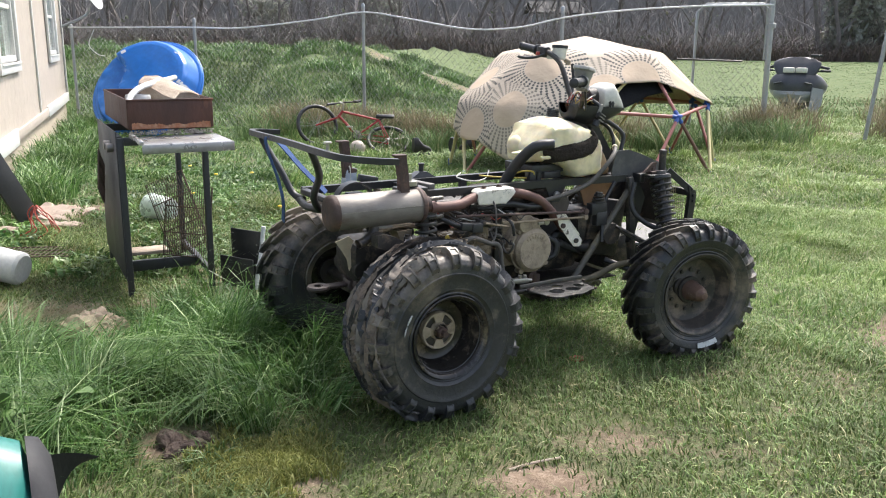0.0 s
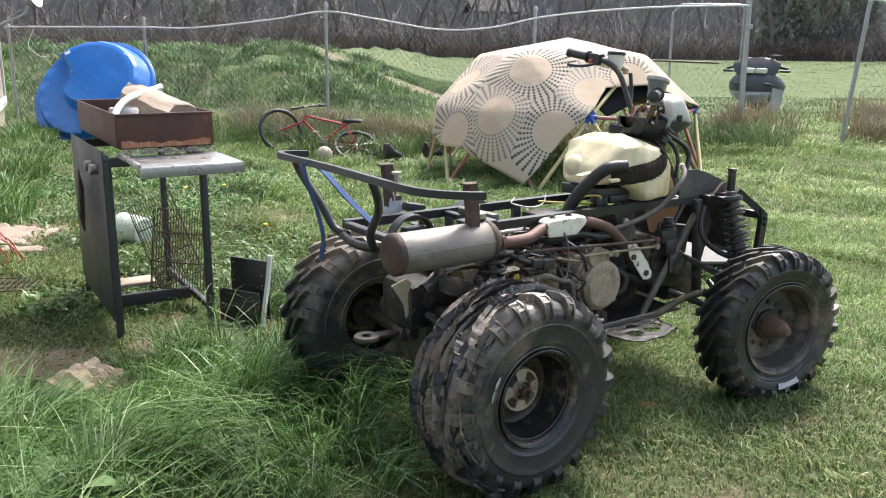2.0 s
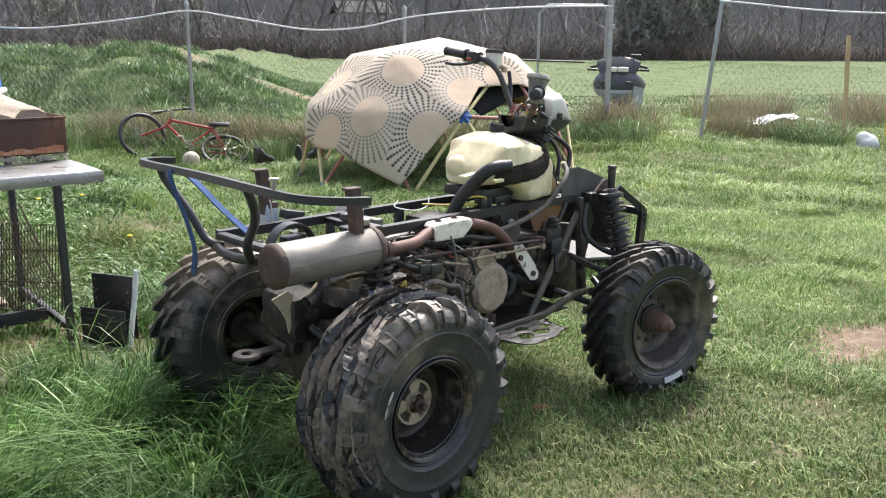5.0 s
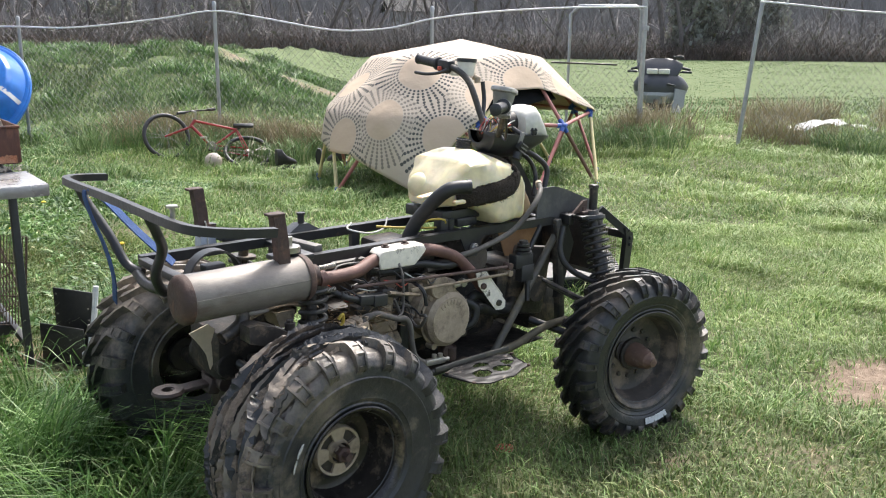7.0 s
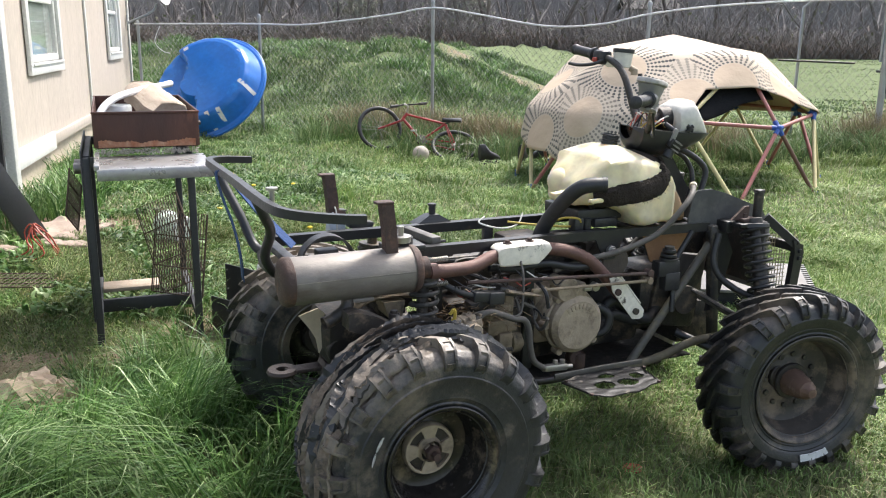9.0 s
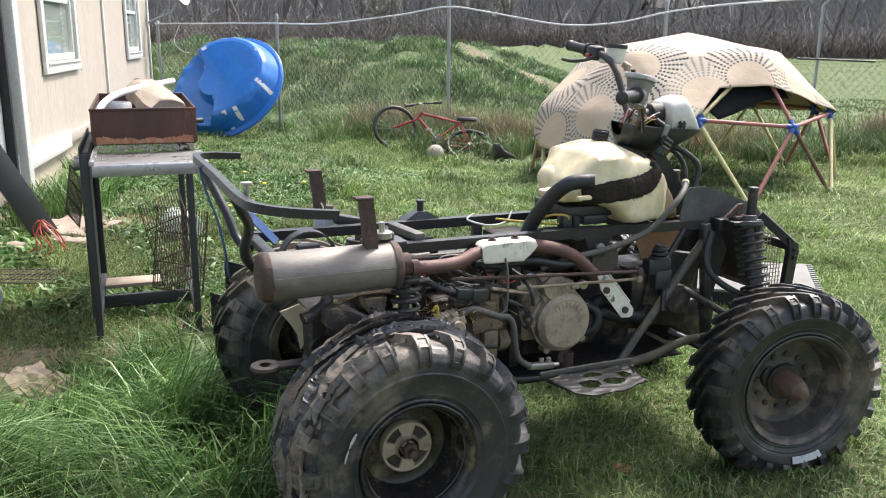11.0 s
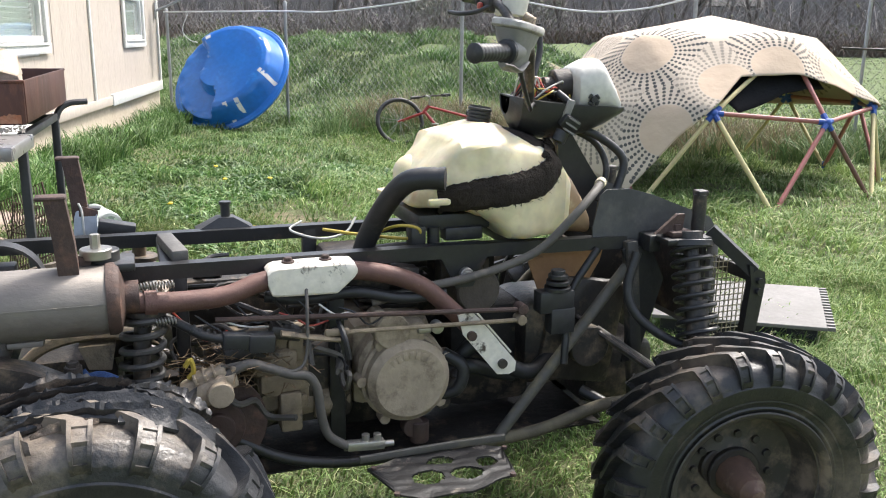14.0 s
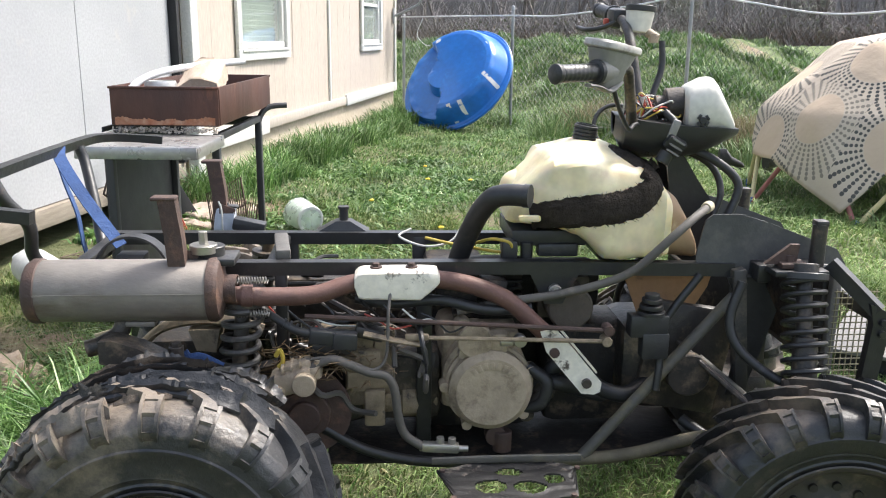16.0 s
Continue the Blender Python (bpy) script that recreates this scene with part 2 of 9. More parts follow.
DRY = leafy("dry_stalks", (0.16, 0.135, 0.075), (0.3, 0.25, 0.155), (0.12, 0.16, 0.055), spread=0.25)
IVY = leafy("bramble_leaves", (0.1, 0.115, 0.07), (0.16, 0.165, 0.1), (0.22, 0.17, 0.12), spread=0.3)
BARK = material("grey_bark", (0.17, 0.145, 0.13), (0.1, 0.088, 0.08), 0.9, scale=3, bump=0.6, fine=14, c3=(0.075, 0.085, 0.045), spots=0.55, spot_scale=1.2)
BRUSH = material("red_brown_brush", (0.26, 0.2, 0.172), (0.2, 0.155, 0.135), 0.9, scale=0.5, bump=0, island=0.3)
TWIG = material("bare_twigs", (0.235, 0.213, 0.203), (0.165, 0.15, 0.143), 0.9, scale=1, bump=0, island=0.28)
SIDING = material("cream_painted_siding", (0.55, 0.48, 0.413), (0.515, 0.45, 0.385), 0.62, scale=2.5, c3=(0.62, 0.52, 0.39), spots=0.72, spot_scale=3, bump=0.12, fine=50, grain=(1, 1, 0.25))
FOUNDATION = material("cream_painted_concrete", (0.56, 0.48, 0.37), (0.5, 0.42, 0.32), 0.85, scale=4, c3=(0.36, 0.31, 0.23), spots=0.63, spot_scale=3, bump=0.5, fine=30)
TRIM = material("white_trim_paint", (0.8, 0.79, 0.76), (0.74, 0.73, 0.7), 0.45, scale=5, bump=0.05)
PANEL = material("weathered_white_panel", (0.45, 0.458, 0.475), (0.38, 0.388, 0.405), 0.45, scale=1.6, c3=(0.5, 0.46, 0.39), spots=0.6, soft=0.2, spot_scale=1.8, bump=0.08)
WOOD_GREY = material("weathered_timber", (0.3, 0.26, 0.21), (0.2, 0.17, 0.13), 0.85, scale=6, grain=(1, 8, 8), bump=0.4)
WOOD = material("split_firewood", (0.5, 0.41, 0.32), (0.4, 0.31, 0.235), 0.8, scale=9, grain=(1, 7, 7), c3=(0.24, 0.16, 0.11), spots=0.6, soft=0.1, spot_scale=3, bump=0.5)
WOOD_NEW = material("pale_stake_wood", (0.6, 0.44, 0.25), (0.5, 0.35, 0.19), 0.75, scale=8, bump=0.2)
ROOF = material("dark_roof_felt", (0.07, 0.068, 0.066), (0.05, 0.048, 0.046), 0.9, scale=8, bump=0.5)
BLIND = material("green_white_blind", (0.4, 0.5, 0.4), (0.3, 0.4, 0.32), 0.6, bump=0.03)
BLUE_POOL = material("blue_pool_plastic", (0.014, 0.165, 0.58), (0.011, 0.135, 0.5), 0.34, scale=3, c3=(0.03, 0.24, 0.66), spots=0.58, soft=0.2, spot_scale=2.5, bump=0.06, fine=15)
SCUFF = material("chalky_scrape", (0.62, 0.62, 0.6), (0.4, 0.39, 0.37), 0.8, scale=60, c3=(0.06, 0.06, 0.06), spots=0.5, soft=0.1, spot_scale=45, bump=0.1)
TAPE = material("white_tape", (0.8, 0.8, 0.8), rough=0.4)
GALV = material("galvanised_steel", (0.42, 0.43, 0.44), (0.34, 0.345, 0.35), 0.45, metal=0.6, scale=12, bump=0.05)
WIRE_GALV = material("galvanised_wire", (0.36, 0.365, 0.37), (0.28, 0.28, 0.285), 0.5, metal=0.3, bump=0)
PVC = material("white_conduit", (0.78, 0.79, 0.8), (0.7, 0.7, 0.71), 0.4, bump=0)
BOX_RUST = material("rusted_firebox_steel", (0.09, 0.036, 0.024), (0.048, 0.021, 0.015), 0.58, scale=7, c3=(0.16, 0.062, 0.033), spots=0.6, spot_scale=5, bump=0.25, grain=(1, 1, 0.35))
BOX_FLAKE = material("flaking_orange_rust", (0.33, 0.13, 0.065), (0.42, 0.26, 0.17), 0.85, scale=28, bump=0.7)
ASH = material("white_ash_crust", (0.5, 0.46, 0.4), (0.34, 0.3, 0.26), 0.95, scale=50, bump=0.8)
SHELF = material("worn_shelf_steel", (0.46, 0.445, 0.435), (0.34, 0.325, 0.315), 0.3, metal=0.55, scale=5, c3=(0.2, 0.165, 0.145), spots=0.56, soft=0.12, spot_scale=5, bump=0.08, rough_var=0.2)
CART = material("charcoal_cart_enamel", (0.045, 0.046, 0.05), (0.033, 0.033, 0.036), 0.5, scale=4, c3=(0.09, 0.08, 0.075), spots=0.64, spot_scale=5, bump=0.08)
RACK_WIRE = material("rusty_grill_wire", (0.1, 0.065, 0.045), (0.06, 0.045, 0.035), 0.75, scale=30, bump=0.2)
MILKY = material("milky_plastic", (0.8, 0.81, 0.8), (0.72, 0.73, 0.72), 0.35, bump=0.03)
MILKY.node_tree.nodes["Principled BSDF"].inputs["Transmission Weight"].default_value = 0.25
BOTTLE = material("cloudy_bottle_plastic", (0.5, 0.54, 0.6), (0.42, 0.46, 0.52), 0.4, bump=0.04)
CLEAR_TUB = material("clear_milky_plastic", (0.85, 0.93, 0.84), (0.8, 0.9, 0.8), 0.28, bump=0.03)
CLEAR_TUB.node_tree.nodes["Principled BSDF"].inputs["Transmission Weight"].default_value = 0.5
CLEAR_TUB.node_tree.nodes["Principled BSDF"].inputs["IOR"].default_value = 1.12
RED_PAINT = material("red_bike_enamel", (0.42, 0.04, 0.04), (0.34, 0.035, 0.035), 0.35, coat=0.3, c3=(0.2, 0.05, 0.04), spots=0.66, bump=0.03)
YEL_PAINT = material("pale_yellow_tube_paint", (0.72, 0.62, 0.32), (0.64, 0.54, 0.28), 0.5, c3=(0.35, 0.25, 0.15), spots=0.68, spot_scale=9, bump=0.06)
PINK_PAINT = material("faded_red_tube_paint", (0.44, 0.17, 0.15), (0.36, 0.13, 0.11), 0.5, c3=(0.22, 0.1, 0.08), spots=0.64, spot_scale=9, bump=0.06)
BROWN_TUBE = material("rusted_tube", (0.2, 0.1, 0.075), (0.14, 0.075, 0.06), 0.65, bump=0.15)
HUB_BLUE = material("blue_connector_plastic", (0.03, 0.1, 0.42), (0.025, 0.08, 0.34), 0.5, bump=0.05)
SCOOTER = material("dark_scooter_plastic", (0.05, 0.05, 0.056), (0.07, 0.07, 0.077), 0.5, bump=0.04)
SCOOTER_GREY = material("silver_scooter_plastic", (0.36, 0.365, 0.38), (0.29, 0.29, 0.305), 0.4, bump=0.04)
ROCK = material("buff_stone", (0.56, 0.43, 0.31), (0.45, 0.33, 0.23), 0.9, scale=12, c3=(0.3, 0.2, 0.12), spots=0.6, spot_scale=9, bump=0.5)
BOARD = material("weathered_flat_board", (0.38, 0.31, 0.25), (0.27, 0.2, 0.16), 0.85, scale=8, c3=(0.24, 0.14, 0.1), spots=0.58, spot_scale=7, bump=0.4)
TEAL = material("teal_plastic_shell", (0.03, 0.2, 0.17), (0.025, 0.16, 0.14), 0.4, bump=0.05)
DARK_PLASTIC = material("charcoal_plastic", (0.02, 0.02, 0.023), (0.03, 0.03, 0.033), 0.7, bump=0.1)
GRATE = material("grey_plastic_grate", (0.2, 0.19, 0.18), (0.16, 0.15, 0.14), 0.7, bump=0.15)
BARREL = material("yellow_drum_plastic", (0.7, 0.55, 0.06), (0.6, 0.47, 0.05), 0.45, bump=0.05)
FOOT = material("muddy_chequer_plate", (0.3, 0.26, 0.22), (0.19, 0.16, 0.13), 0.5, metal=0.3, c3=(0.026, 0.025, 0.025), spots=0.36, soft=0.06, spot_scale=9, scale=18, bump=0.3)
RIM = material("rusty_dusty_rim", (0.07, 0.059, 0.049), (0.042, 0.037, 0.033), 0.5, c3=(0.2, 0.15, 0.11), spots=0.5, soft=0.15, spot_scale=9, scale=14, bump=0.2)
CREAM_FLAP = material("grubby_cream_plastic", (0.62, 0.53, 0.38), (0.5, 0.42, 0.29), 0.6, c3=(0.2, 0.15, 0.1), spots=0.58, soft=0.2, spot_scale=9, bump=0.1)
RIM_BLACK = material("oily_black_rim", (0.026, 0.024, 0.0225), (0.044, 0.038, 0.034), 0.24, metal=0.3, c3=(0.19, 0.15, 0.11), spots=0.55, soft=0.12, spot_scale=9, scale=12, bump=0.15, rough_var=0.15)
GLASS = bpy.data.materials.new("window_glass")
GLASS.use_nodes = True
gb = GLASS.node_tree.nodes["Principled BSDF"]
gb.inputs["Base Color"].default_value = (0.85, 0.9, 0.88, 1)
gb.inputs["Roughness"].default_value, gb.inputs["Transmission Weight"].default_value, gb.inputs["IOR"].default_value = 0.03, 0.9, 1.45

# ---- small mesh tools ----
def part(name, bm, mat_, parent=None, label="", smooth=True, m=None):
    """Links a bmesh as one mesh object under a thing or a part."""
    me = bpy.data.meshes.new(name)
    bm.normal_update()
    bm.to_mesh(me)
    bm.free()
    me.materials.append(mat_)
    if smooth:
        me.shade_smooth()
        me.set_sharp_from_angle(angle=radians(38))
    ob = new(name, me)
    if parent is not None:
        ob.parent = parent
    if m is not None:
        ob.matrix_basis = m
    if label:
        ob["label"] = label
    return ob


def thing(name, m, label, category, group="", kind=""):
    ob = new(name)
    ob.empty_display_size = 0.1
    ob.matrix_basis = m
    return tagged(ob, label, category, group, kind)


def B(*adders):
    bm = bmesh.new()
    for a in adders:
        a(bm)
    return bm


def box(bm, c, s, m=None, bevel=0.0):
    r = bmesh.ops.create_cube(bm, size=1.0)
    vs = r["verts"]
    mat4 = Matrix.Translation(c) @ (m or Matrix()) @ Matrix.Diagonal((*s, 1))
    bmesh.ops.transform(bm, matrix=mat4, verts=vs)
    if bevel:
        es = list({e for v in vs for e in v.link_edges})
        bmesh.ops.bevel(bm, geom=es, offset=bevel, segments=2, affect="EDGES", profile=0.5)


def lathe(bm, prof, n=32, m=None, a0=0.0, a1=360.0):
    """Turns a profile of (radius, height) round z."""
    m = m or Matrix()
    full = a1 - a0 >= 360
    cols = n if full else n + 1
    rings = []
    for k in range(cols):
        a = radians(a0 + (a1 - a0) * k / n)
        rings.append([bm.verts.new(m @ Vector((r * math.cos(a), r * math.sin(a), z))) for r, z in prof])
    for k in range(n):
        p, q = rings[k], rings[(k + 1) % cols]
        for i in range(len(prof) - 1):
            vs = [p[i], q[i], q[i + 1], p[i + 1]]
            try:
                bm.faces.new(vs)
            except ValueError:
                pass


def smooth_line(pts, steps=5):
    """A Catmull-Rom line through points."""
    P = [Vector(p) for p in pts]
    if len(P) < 3:
        return P
    E = [2 * P[0] - P[1], *P, 2 * P[-1] - P[-2]]
    out = []
    for i in range(1, len(E) - 2):
        for s in range(steps):
            t = s / steps
            a, b, c, d = E[i - 1:i + 3]
            out.append(0.5 * (2 * b + (c - a) * t + (2 * a - 5 * b + 4 * c - d) * t * t + (3 * b - a - 3 * c + d) * t ** 3))
    out.append(P[-1])
    return out


def tube(bm, pts, r, n=8, smooth=0, caps=True, flat=None, spin=0.0):
    """A tube along points; r a number or one per point; flat=(a, b) gives an oblong section."""
    P = smooth_line(pts, smooth) if smooth else [Vector(p) for p in pts]
    rs = r if isinstance(r, (list, tuple)) else [r] * len(P)
    if len(rs) != len(P):
        rs = [rs[min(int(i * len(rs) / len(P)), len(rs) - 1)] for i in range(len(P))]
    up = None
    rings = []
    for i, p in enumerate(P):
        d = (P[min(i + 1, len(P) - 1)] - P[max(i - 1, 0)])
        if d.length < 1e-7:
            d = Vector((0, 0, 1))
        d.normalize()
        if up is None:
            up = Vector((0, 0, 1)) if abs(d.z) < 0.9 else Vector((0, 1, 0))
        side = d.cross(up).normalized()
        up = side.cross(d).normalized()
        ring = []
        for k in range(n):
            a = 2 * math.pi * (k + 0.5 * (n == 4)) / n + spin
            fa, fb = flat or (1, 1)
            g = rs[i] * (1.4142 if n == 4 else 1)
            ring.append(bm.verts.new(p + side * math.cos(a) * g * fa + up * math.sin(a) * g * fb))
        rings.append(ring)
    for a, b in zip(rings, rings[1:]):
        for k in range(n):
            bm.faces.new((a[k], a[(k + 1) % n], b[(k + 1) % n], b[k]))
    if caps:
        bm.faces.new(rings[0][::-1])
        bm.faces.new(rings[-1])


def rod(a, b, r, n=8):
    return lambda bm: tube(bm, [a, b], r, n)


def cyl(bm, a, b, r, n=20, bevel=0.0, r2=None):
    """A turned cylinder from a to b with softened rims."""
    a, b = Vector(a), Vector(b)
    d = b - a
    m = Matrix.Translation(a) @ d.to_track_quat("Z", "Y").to_matrix().to_4x4()
    h, r2 = d.length, r if r2 is None else r2
    e = bevel or min(r, h) * 0.08
    lathe(bm, [(0, 0), (r - e, 0), (r, e), (r2, h - e), (r2 - e, h), (0, h)], n, m)


def plate(bm, pts, thick, m=None, bevel=0.0):
    """A flat sheet cut to an outline of (x, y), thick along z."""
    m = m or Matrix()
    lo = [bm.verts.new(m @ Vector((x, y, 0))) for x, y in pts]
    hi = [bm.verts.new(m @ Vector((x, y, thick))) for x, y in pts]
    bm.faces.new(lo[::-1])
    bm.faces.new(hi)
    k = len(pts)
    for i in range(k):
        bm.faces.new((lo[i], lo[(i + 1) % k], hi[(i + 1) % k], hi[i]))


def coil(c, axis_to, r, wire, turns, n=6, per=16):
    """A spring from c to axis_to."""
    def add(bm):
        a, b = Vector(c), Vector(axis_to)
        d = b - a
        rot = d.to_track_quat("Z", "Y").to_matrix()
        N = int(turns * per)
        pts = []
        for i in range(N + 1):
            t = i / N
            s = min(t * turns, 1, (1 - t) * turns)
            pts.append(a + d * t + rot @ Vector((r * math.cos(2 * math.pi * turns * t), r * math.sin(2 * math.pi * turns * t), 0)))
        tube(bm, pts, wire, n)
    return add


def rough_up(bm, amount, scale, seed=0.0):
    off = Vector((seed, seed * 1.7, -seed))
    bm.normal_update()
    for v in bm.verts:
        v.co += v.normal * noise.noise(v.co * scale + off) * amount


def loft(bm, sections, cap=True):
    """Skins rings of equally many points."""
    rings = [[bm.verts.new(p) for p in s] for s in sections]
    n = len(rings[0])
    for a, b in zip(rings, rings[1:]):
        for k in range(n):
            bm.faces.new((a[k], a[(k + 1) % n], b[(k + 1) % n], b[k]))
    if cap:
        bm.faces.new(rings[0][::-1])
        bm.faces.new(rings[-1])


def ease(x):
    x = np.clip(x, 0, 1)
    return x * x * (3 - 2 * x)


def mesh_from(name, verts, faces, mat_, smooth=False):
    """One mesh of many loose pieces, from arrays: faces is a list of (count, k) index arrays."""
    me = bpy.data.meshes.new(name)
    me.vertices.add(len(verts))
    me.vertices.foreach_set("co", np.asarray(verts, np.float32).ravel())
    loops = np.concatenate([f.ravel() for f in faces])
    sizes = np.concatenate([np.full(len(f), f.shape[1]) for f in faces])
    me.loops.add(len(loops))
    me.loops.foreach_set("vertex_index", loops.astype(np.int32))
    me.polygons.add(len(sizes))
    me.polygons.foreach_set("loop_start", np.concatenate([[0], np.cumsum(sizes)[:-1]]).astype(np.int32))
    me.update(calc_edges=True)
    me.materials.append(mat_)
    if smooth:
        me.shade_smooth()
    return new(name, me)

# ---- ground ----
def ground_z(x, y):
    """Height of the yard, the mound behind the fence and the field."""
    x, y = np.asarray(x, float), np.asarray(y, float)
    z = -0.17 * np.exp(-(((x + 0.4) / 2.4) ** 2 + ((y - 11.2) / 2.0) ** 2))
    z = z + 0.08 * ease((x - 2.5) / 2.0) * ease((y - 7) / 3.0) * ease((15 - y) / 3.0)
    z = z - 0.11 * ease((-2.4 - x) / 1.5) * ease((y - 9.5) / 2.5)
    ridge = ease((1.6 - x + 0.06 * (y - 17)) / 4.6) * ease((y - 13.6 + 0.25 * (x + 2)) / 5.6)
    back = 1 - 0.45 * ease((y - 22) / 14)
    z = z + 1.08 * ridge * back * (1 - 0.35 * ease((-6.5 - x) / 9))
    z = z + 0.035 * np.sin(x * 1.7 + 0.6) * np.sin(y * 1.3) * ease((y - 5) / 4)
    z = z + ridge * (0.14 * np.sin(x * 2.3 + y * 0.7) * np.sin(y * 1.9 - x) + 0.1 * np.sin(x * 4.9 - y * 1.3 + 1.0) * np.sin(y * 3.7 + x * 1.1))
    z = z + 0.012 * np.sin(x * 5.1 + y * 2.0) * np.sin(y * 4.3 - x)
    z = z - 0.028 * np.exp(-(((x - 0.35) / 1.5) ** 2 + ((y - 3.4) / 1.3) ** 2))
    return z - 0.08 * ease((y - 16) / 20) * ease((x - 0.5) / 4)


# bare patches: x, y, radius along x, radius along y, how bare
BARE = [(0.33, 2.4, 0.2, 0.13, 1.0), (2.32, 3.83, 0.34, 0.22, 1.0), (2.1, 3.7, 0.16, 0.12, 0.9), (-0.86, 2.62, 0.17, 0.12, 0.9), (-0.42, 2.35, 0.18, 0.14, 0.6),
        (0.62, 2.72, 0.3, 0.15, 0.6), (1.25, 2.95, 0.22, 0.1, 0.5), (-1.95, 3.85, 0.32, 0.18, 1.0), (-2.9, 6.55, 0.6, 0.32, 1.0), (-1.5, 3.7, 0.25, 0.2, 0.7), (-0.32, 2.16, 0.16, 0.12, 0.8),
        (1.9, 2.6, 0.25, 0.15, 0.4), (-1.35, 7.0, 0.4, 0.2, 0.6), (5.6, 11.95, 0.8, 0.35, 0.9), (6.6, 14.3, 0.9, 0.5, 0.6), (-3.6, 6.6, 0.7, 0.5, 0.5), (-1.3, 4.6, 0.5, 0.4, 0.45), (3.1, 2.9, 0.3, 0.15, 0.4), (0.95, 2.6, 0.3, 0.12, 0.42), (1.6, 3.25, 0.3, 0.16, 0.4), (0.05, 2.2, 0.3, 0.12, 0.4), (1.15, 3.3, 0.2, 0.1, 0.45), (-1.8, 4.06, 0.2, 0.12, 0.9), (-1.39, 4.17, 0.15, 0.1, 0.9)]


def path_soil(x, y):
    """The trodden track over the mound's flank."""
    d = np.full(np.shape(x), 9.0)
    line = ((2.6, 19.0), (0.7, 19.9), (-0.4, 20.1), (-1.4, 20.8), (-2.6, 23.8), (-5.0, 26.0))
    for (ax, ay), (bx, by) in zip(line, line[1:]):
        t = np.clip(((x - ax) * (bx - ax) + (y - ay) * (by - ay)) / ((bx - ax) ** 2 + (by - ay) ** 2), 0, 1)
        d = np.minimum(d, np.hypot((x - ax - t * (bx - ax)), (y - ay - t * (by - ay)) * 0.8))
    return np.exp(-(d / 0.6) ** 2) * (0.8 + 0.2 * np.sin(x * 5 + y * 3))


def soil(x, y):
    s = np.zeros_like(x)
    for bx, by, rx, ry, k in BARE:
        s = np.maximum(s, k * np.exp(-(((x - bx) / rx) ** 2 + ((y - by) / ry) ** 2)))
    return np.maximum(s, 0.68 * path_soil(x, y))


def spaced(lo, hi, step, far_lo, far_hi, grow=1.18):
    a = list(np.arange(lo, hi, step))
    s, v = step, a[-1]
    while v < far_hi:
        s *= grow
        v += s
        a.append(v)
    s, v = step, a[0]
    while v > far_lo:
        s *= grow
        v -= s
        a.insert(0, v)
    return np.array(a)


gx, gy = spaced(-6.5, 7, 0.1, -1500, 1500), spaced(0.0, 20, 0.1, -1500, 1500)
X, Y = np.meshgrid(gx, gy)
Z = ground_z(X, Y)
idx = np.arange(X.size).reshape(X.shape)
quads = np.stack([idx[:-1, :-1], idx[:-1, 1:], idx[1:, 1:], idx[1:, :-1]], -1).reshape(-1, 4)

GROUND = bpy.data.materials.new("lawn_soil_and_thatch")
GROUND.use_nodes = True
n, l = GROUND.node_tree.nodes, GROUND.node_tree.links
b = n["Principled BSDF"]
b.inputs["Roughness"].default_value, b.inputs["Specular IOR Level"].default_value = 0.95, 0.2
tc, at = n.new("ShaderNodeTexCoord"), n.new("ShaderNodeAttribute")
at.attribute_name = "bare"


def gnoise(sc, det=5.0, rg=0.6):
    t = n.new("ShaderNodeTexNoise")
    t.inputs["Scale"].default_value, t.inputs["Detail"].default_value, t.inputs["Roughness"].default_value = sc, det, rg
    l.new(tc.outputs["Object"], t.inputs["Vector"])
    return t.outputs["Fac"]


def gramp(fac, stops):
    r = n.new("ShaderNodeValToRGB")
    e = r.color_ramp.elements
    while len(e) < len(stops):
        e.new(0.5)
    for el, (p, c) in zip(e, stops):
        el.position, el.color = p, (*c, 1)
    l.new(fac, r.inputs[0])
    return r.outputs[0]


def gmix(fac, a, c):
    x = n.new("ShaderNodeMix")
    x.data_type = "RGBA"
    l.new(fac, x.inputs["Factor"])
    l.new(a, x.inputs["A"])
    l.new(c, x.inputs["B"])
    return x.outputs["Result"]


turf = gmix(gnoise(0.35, 3), gramp(gnoise(11, 8, 0.7), [(0.3, (0.055, 0.066, 0.032)), (0.5, (0.1, 0.112, 0.052)), (0.66, (0.19, 0.168, 0.1))]),
            gramp(gnoise(7, 8, 0.7), [(0.3, (0.06, 0.075, 0.035)), (0.55, (0.11, 0.122, 0.058)), (0.72, (0.215, 0.185, 0.11))]))
meadow = gramp(gnoise(3, 8, 0.7), [(0.3, (0.066, 0.092, 0.039)), (0.5, (0.105, 0.14, 0.057)), (0.7, (0.16, 0.17, 0.085))])
ag = n.new("ShaderNodeAttribute")
ag.attribute_name = "meadow"
turf = gmix(ag.outputs["Fac"], turf, meadow)
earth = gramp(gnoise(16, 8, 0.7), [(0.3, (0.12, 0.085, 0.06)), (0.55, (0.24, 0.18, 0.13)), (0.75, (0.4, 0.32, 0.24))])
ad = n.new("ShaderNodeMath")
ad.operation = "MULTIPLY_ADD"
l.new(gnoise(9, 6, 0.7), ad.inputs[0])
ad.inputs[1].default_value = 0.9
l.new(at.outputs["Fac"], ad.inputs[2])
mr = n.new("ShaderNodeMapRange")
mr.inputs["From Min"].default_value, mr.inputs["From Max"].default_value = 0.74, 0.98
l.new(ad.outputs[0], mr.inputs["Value"])
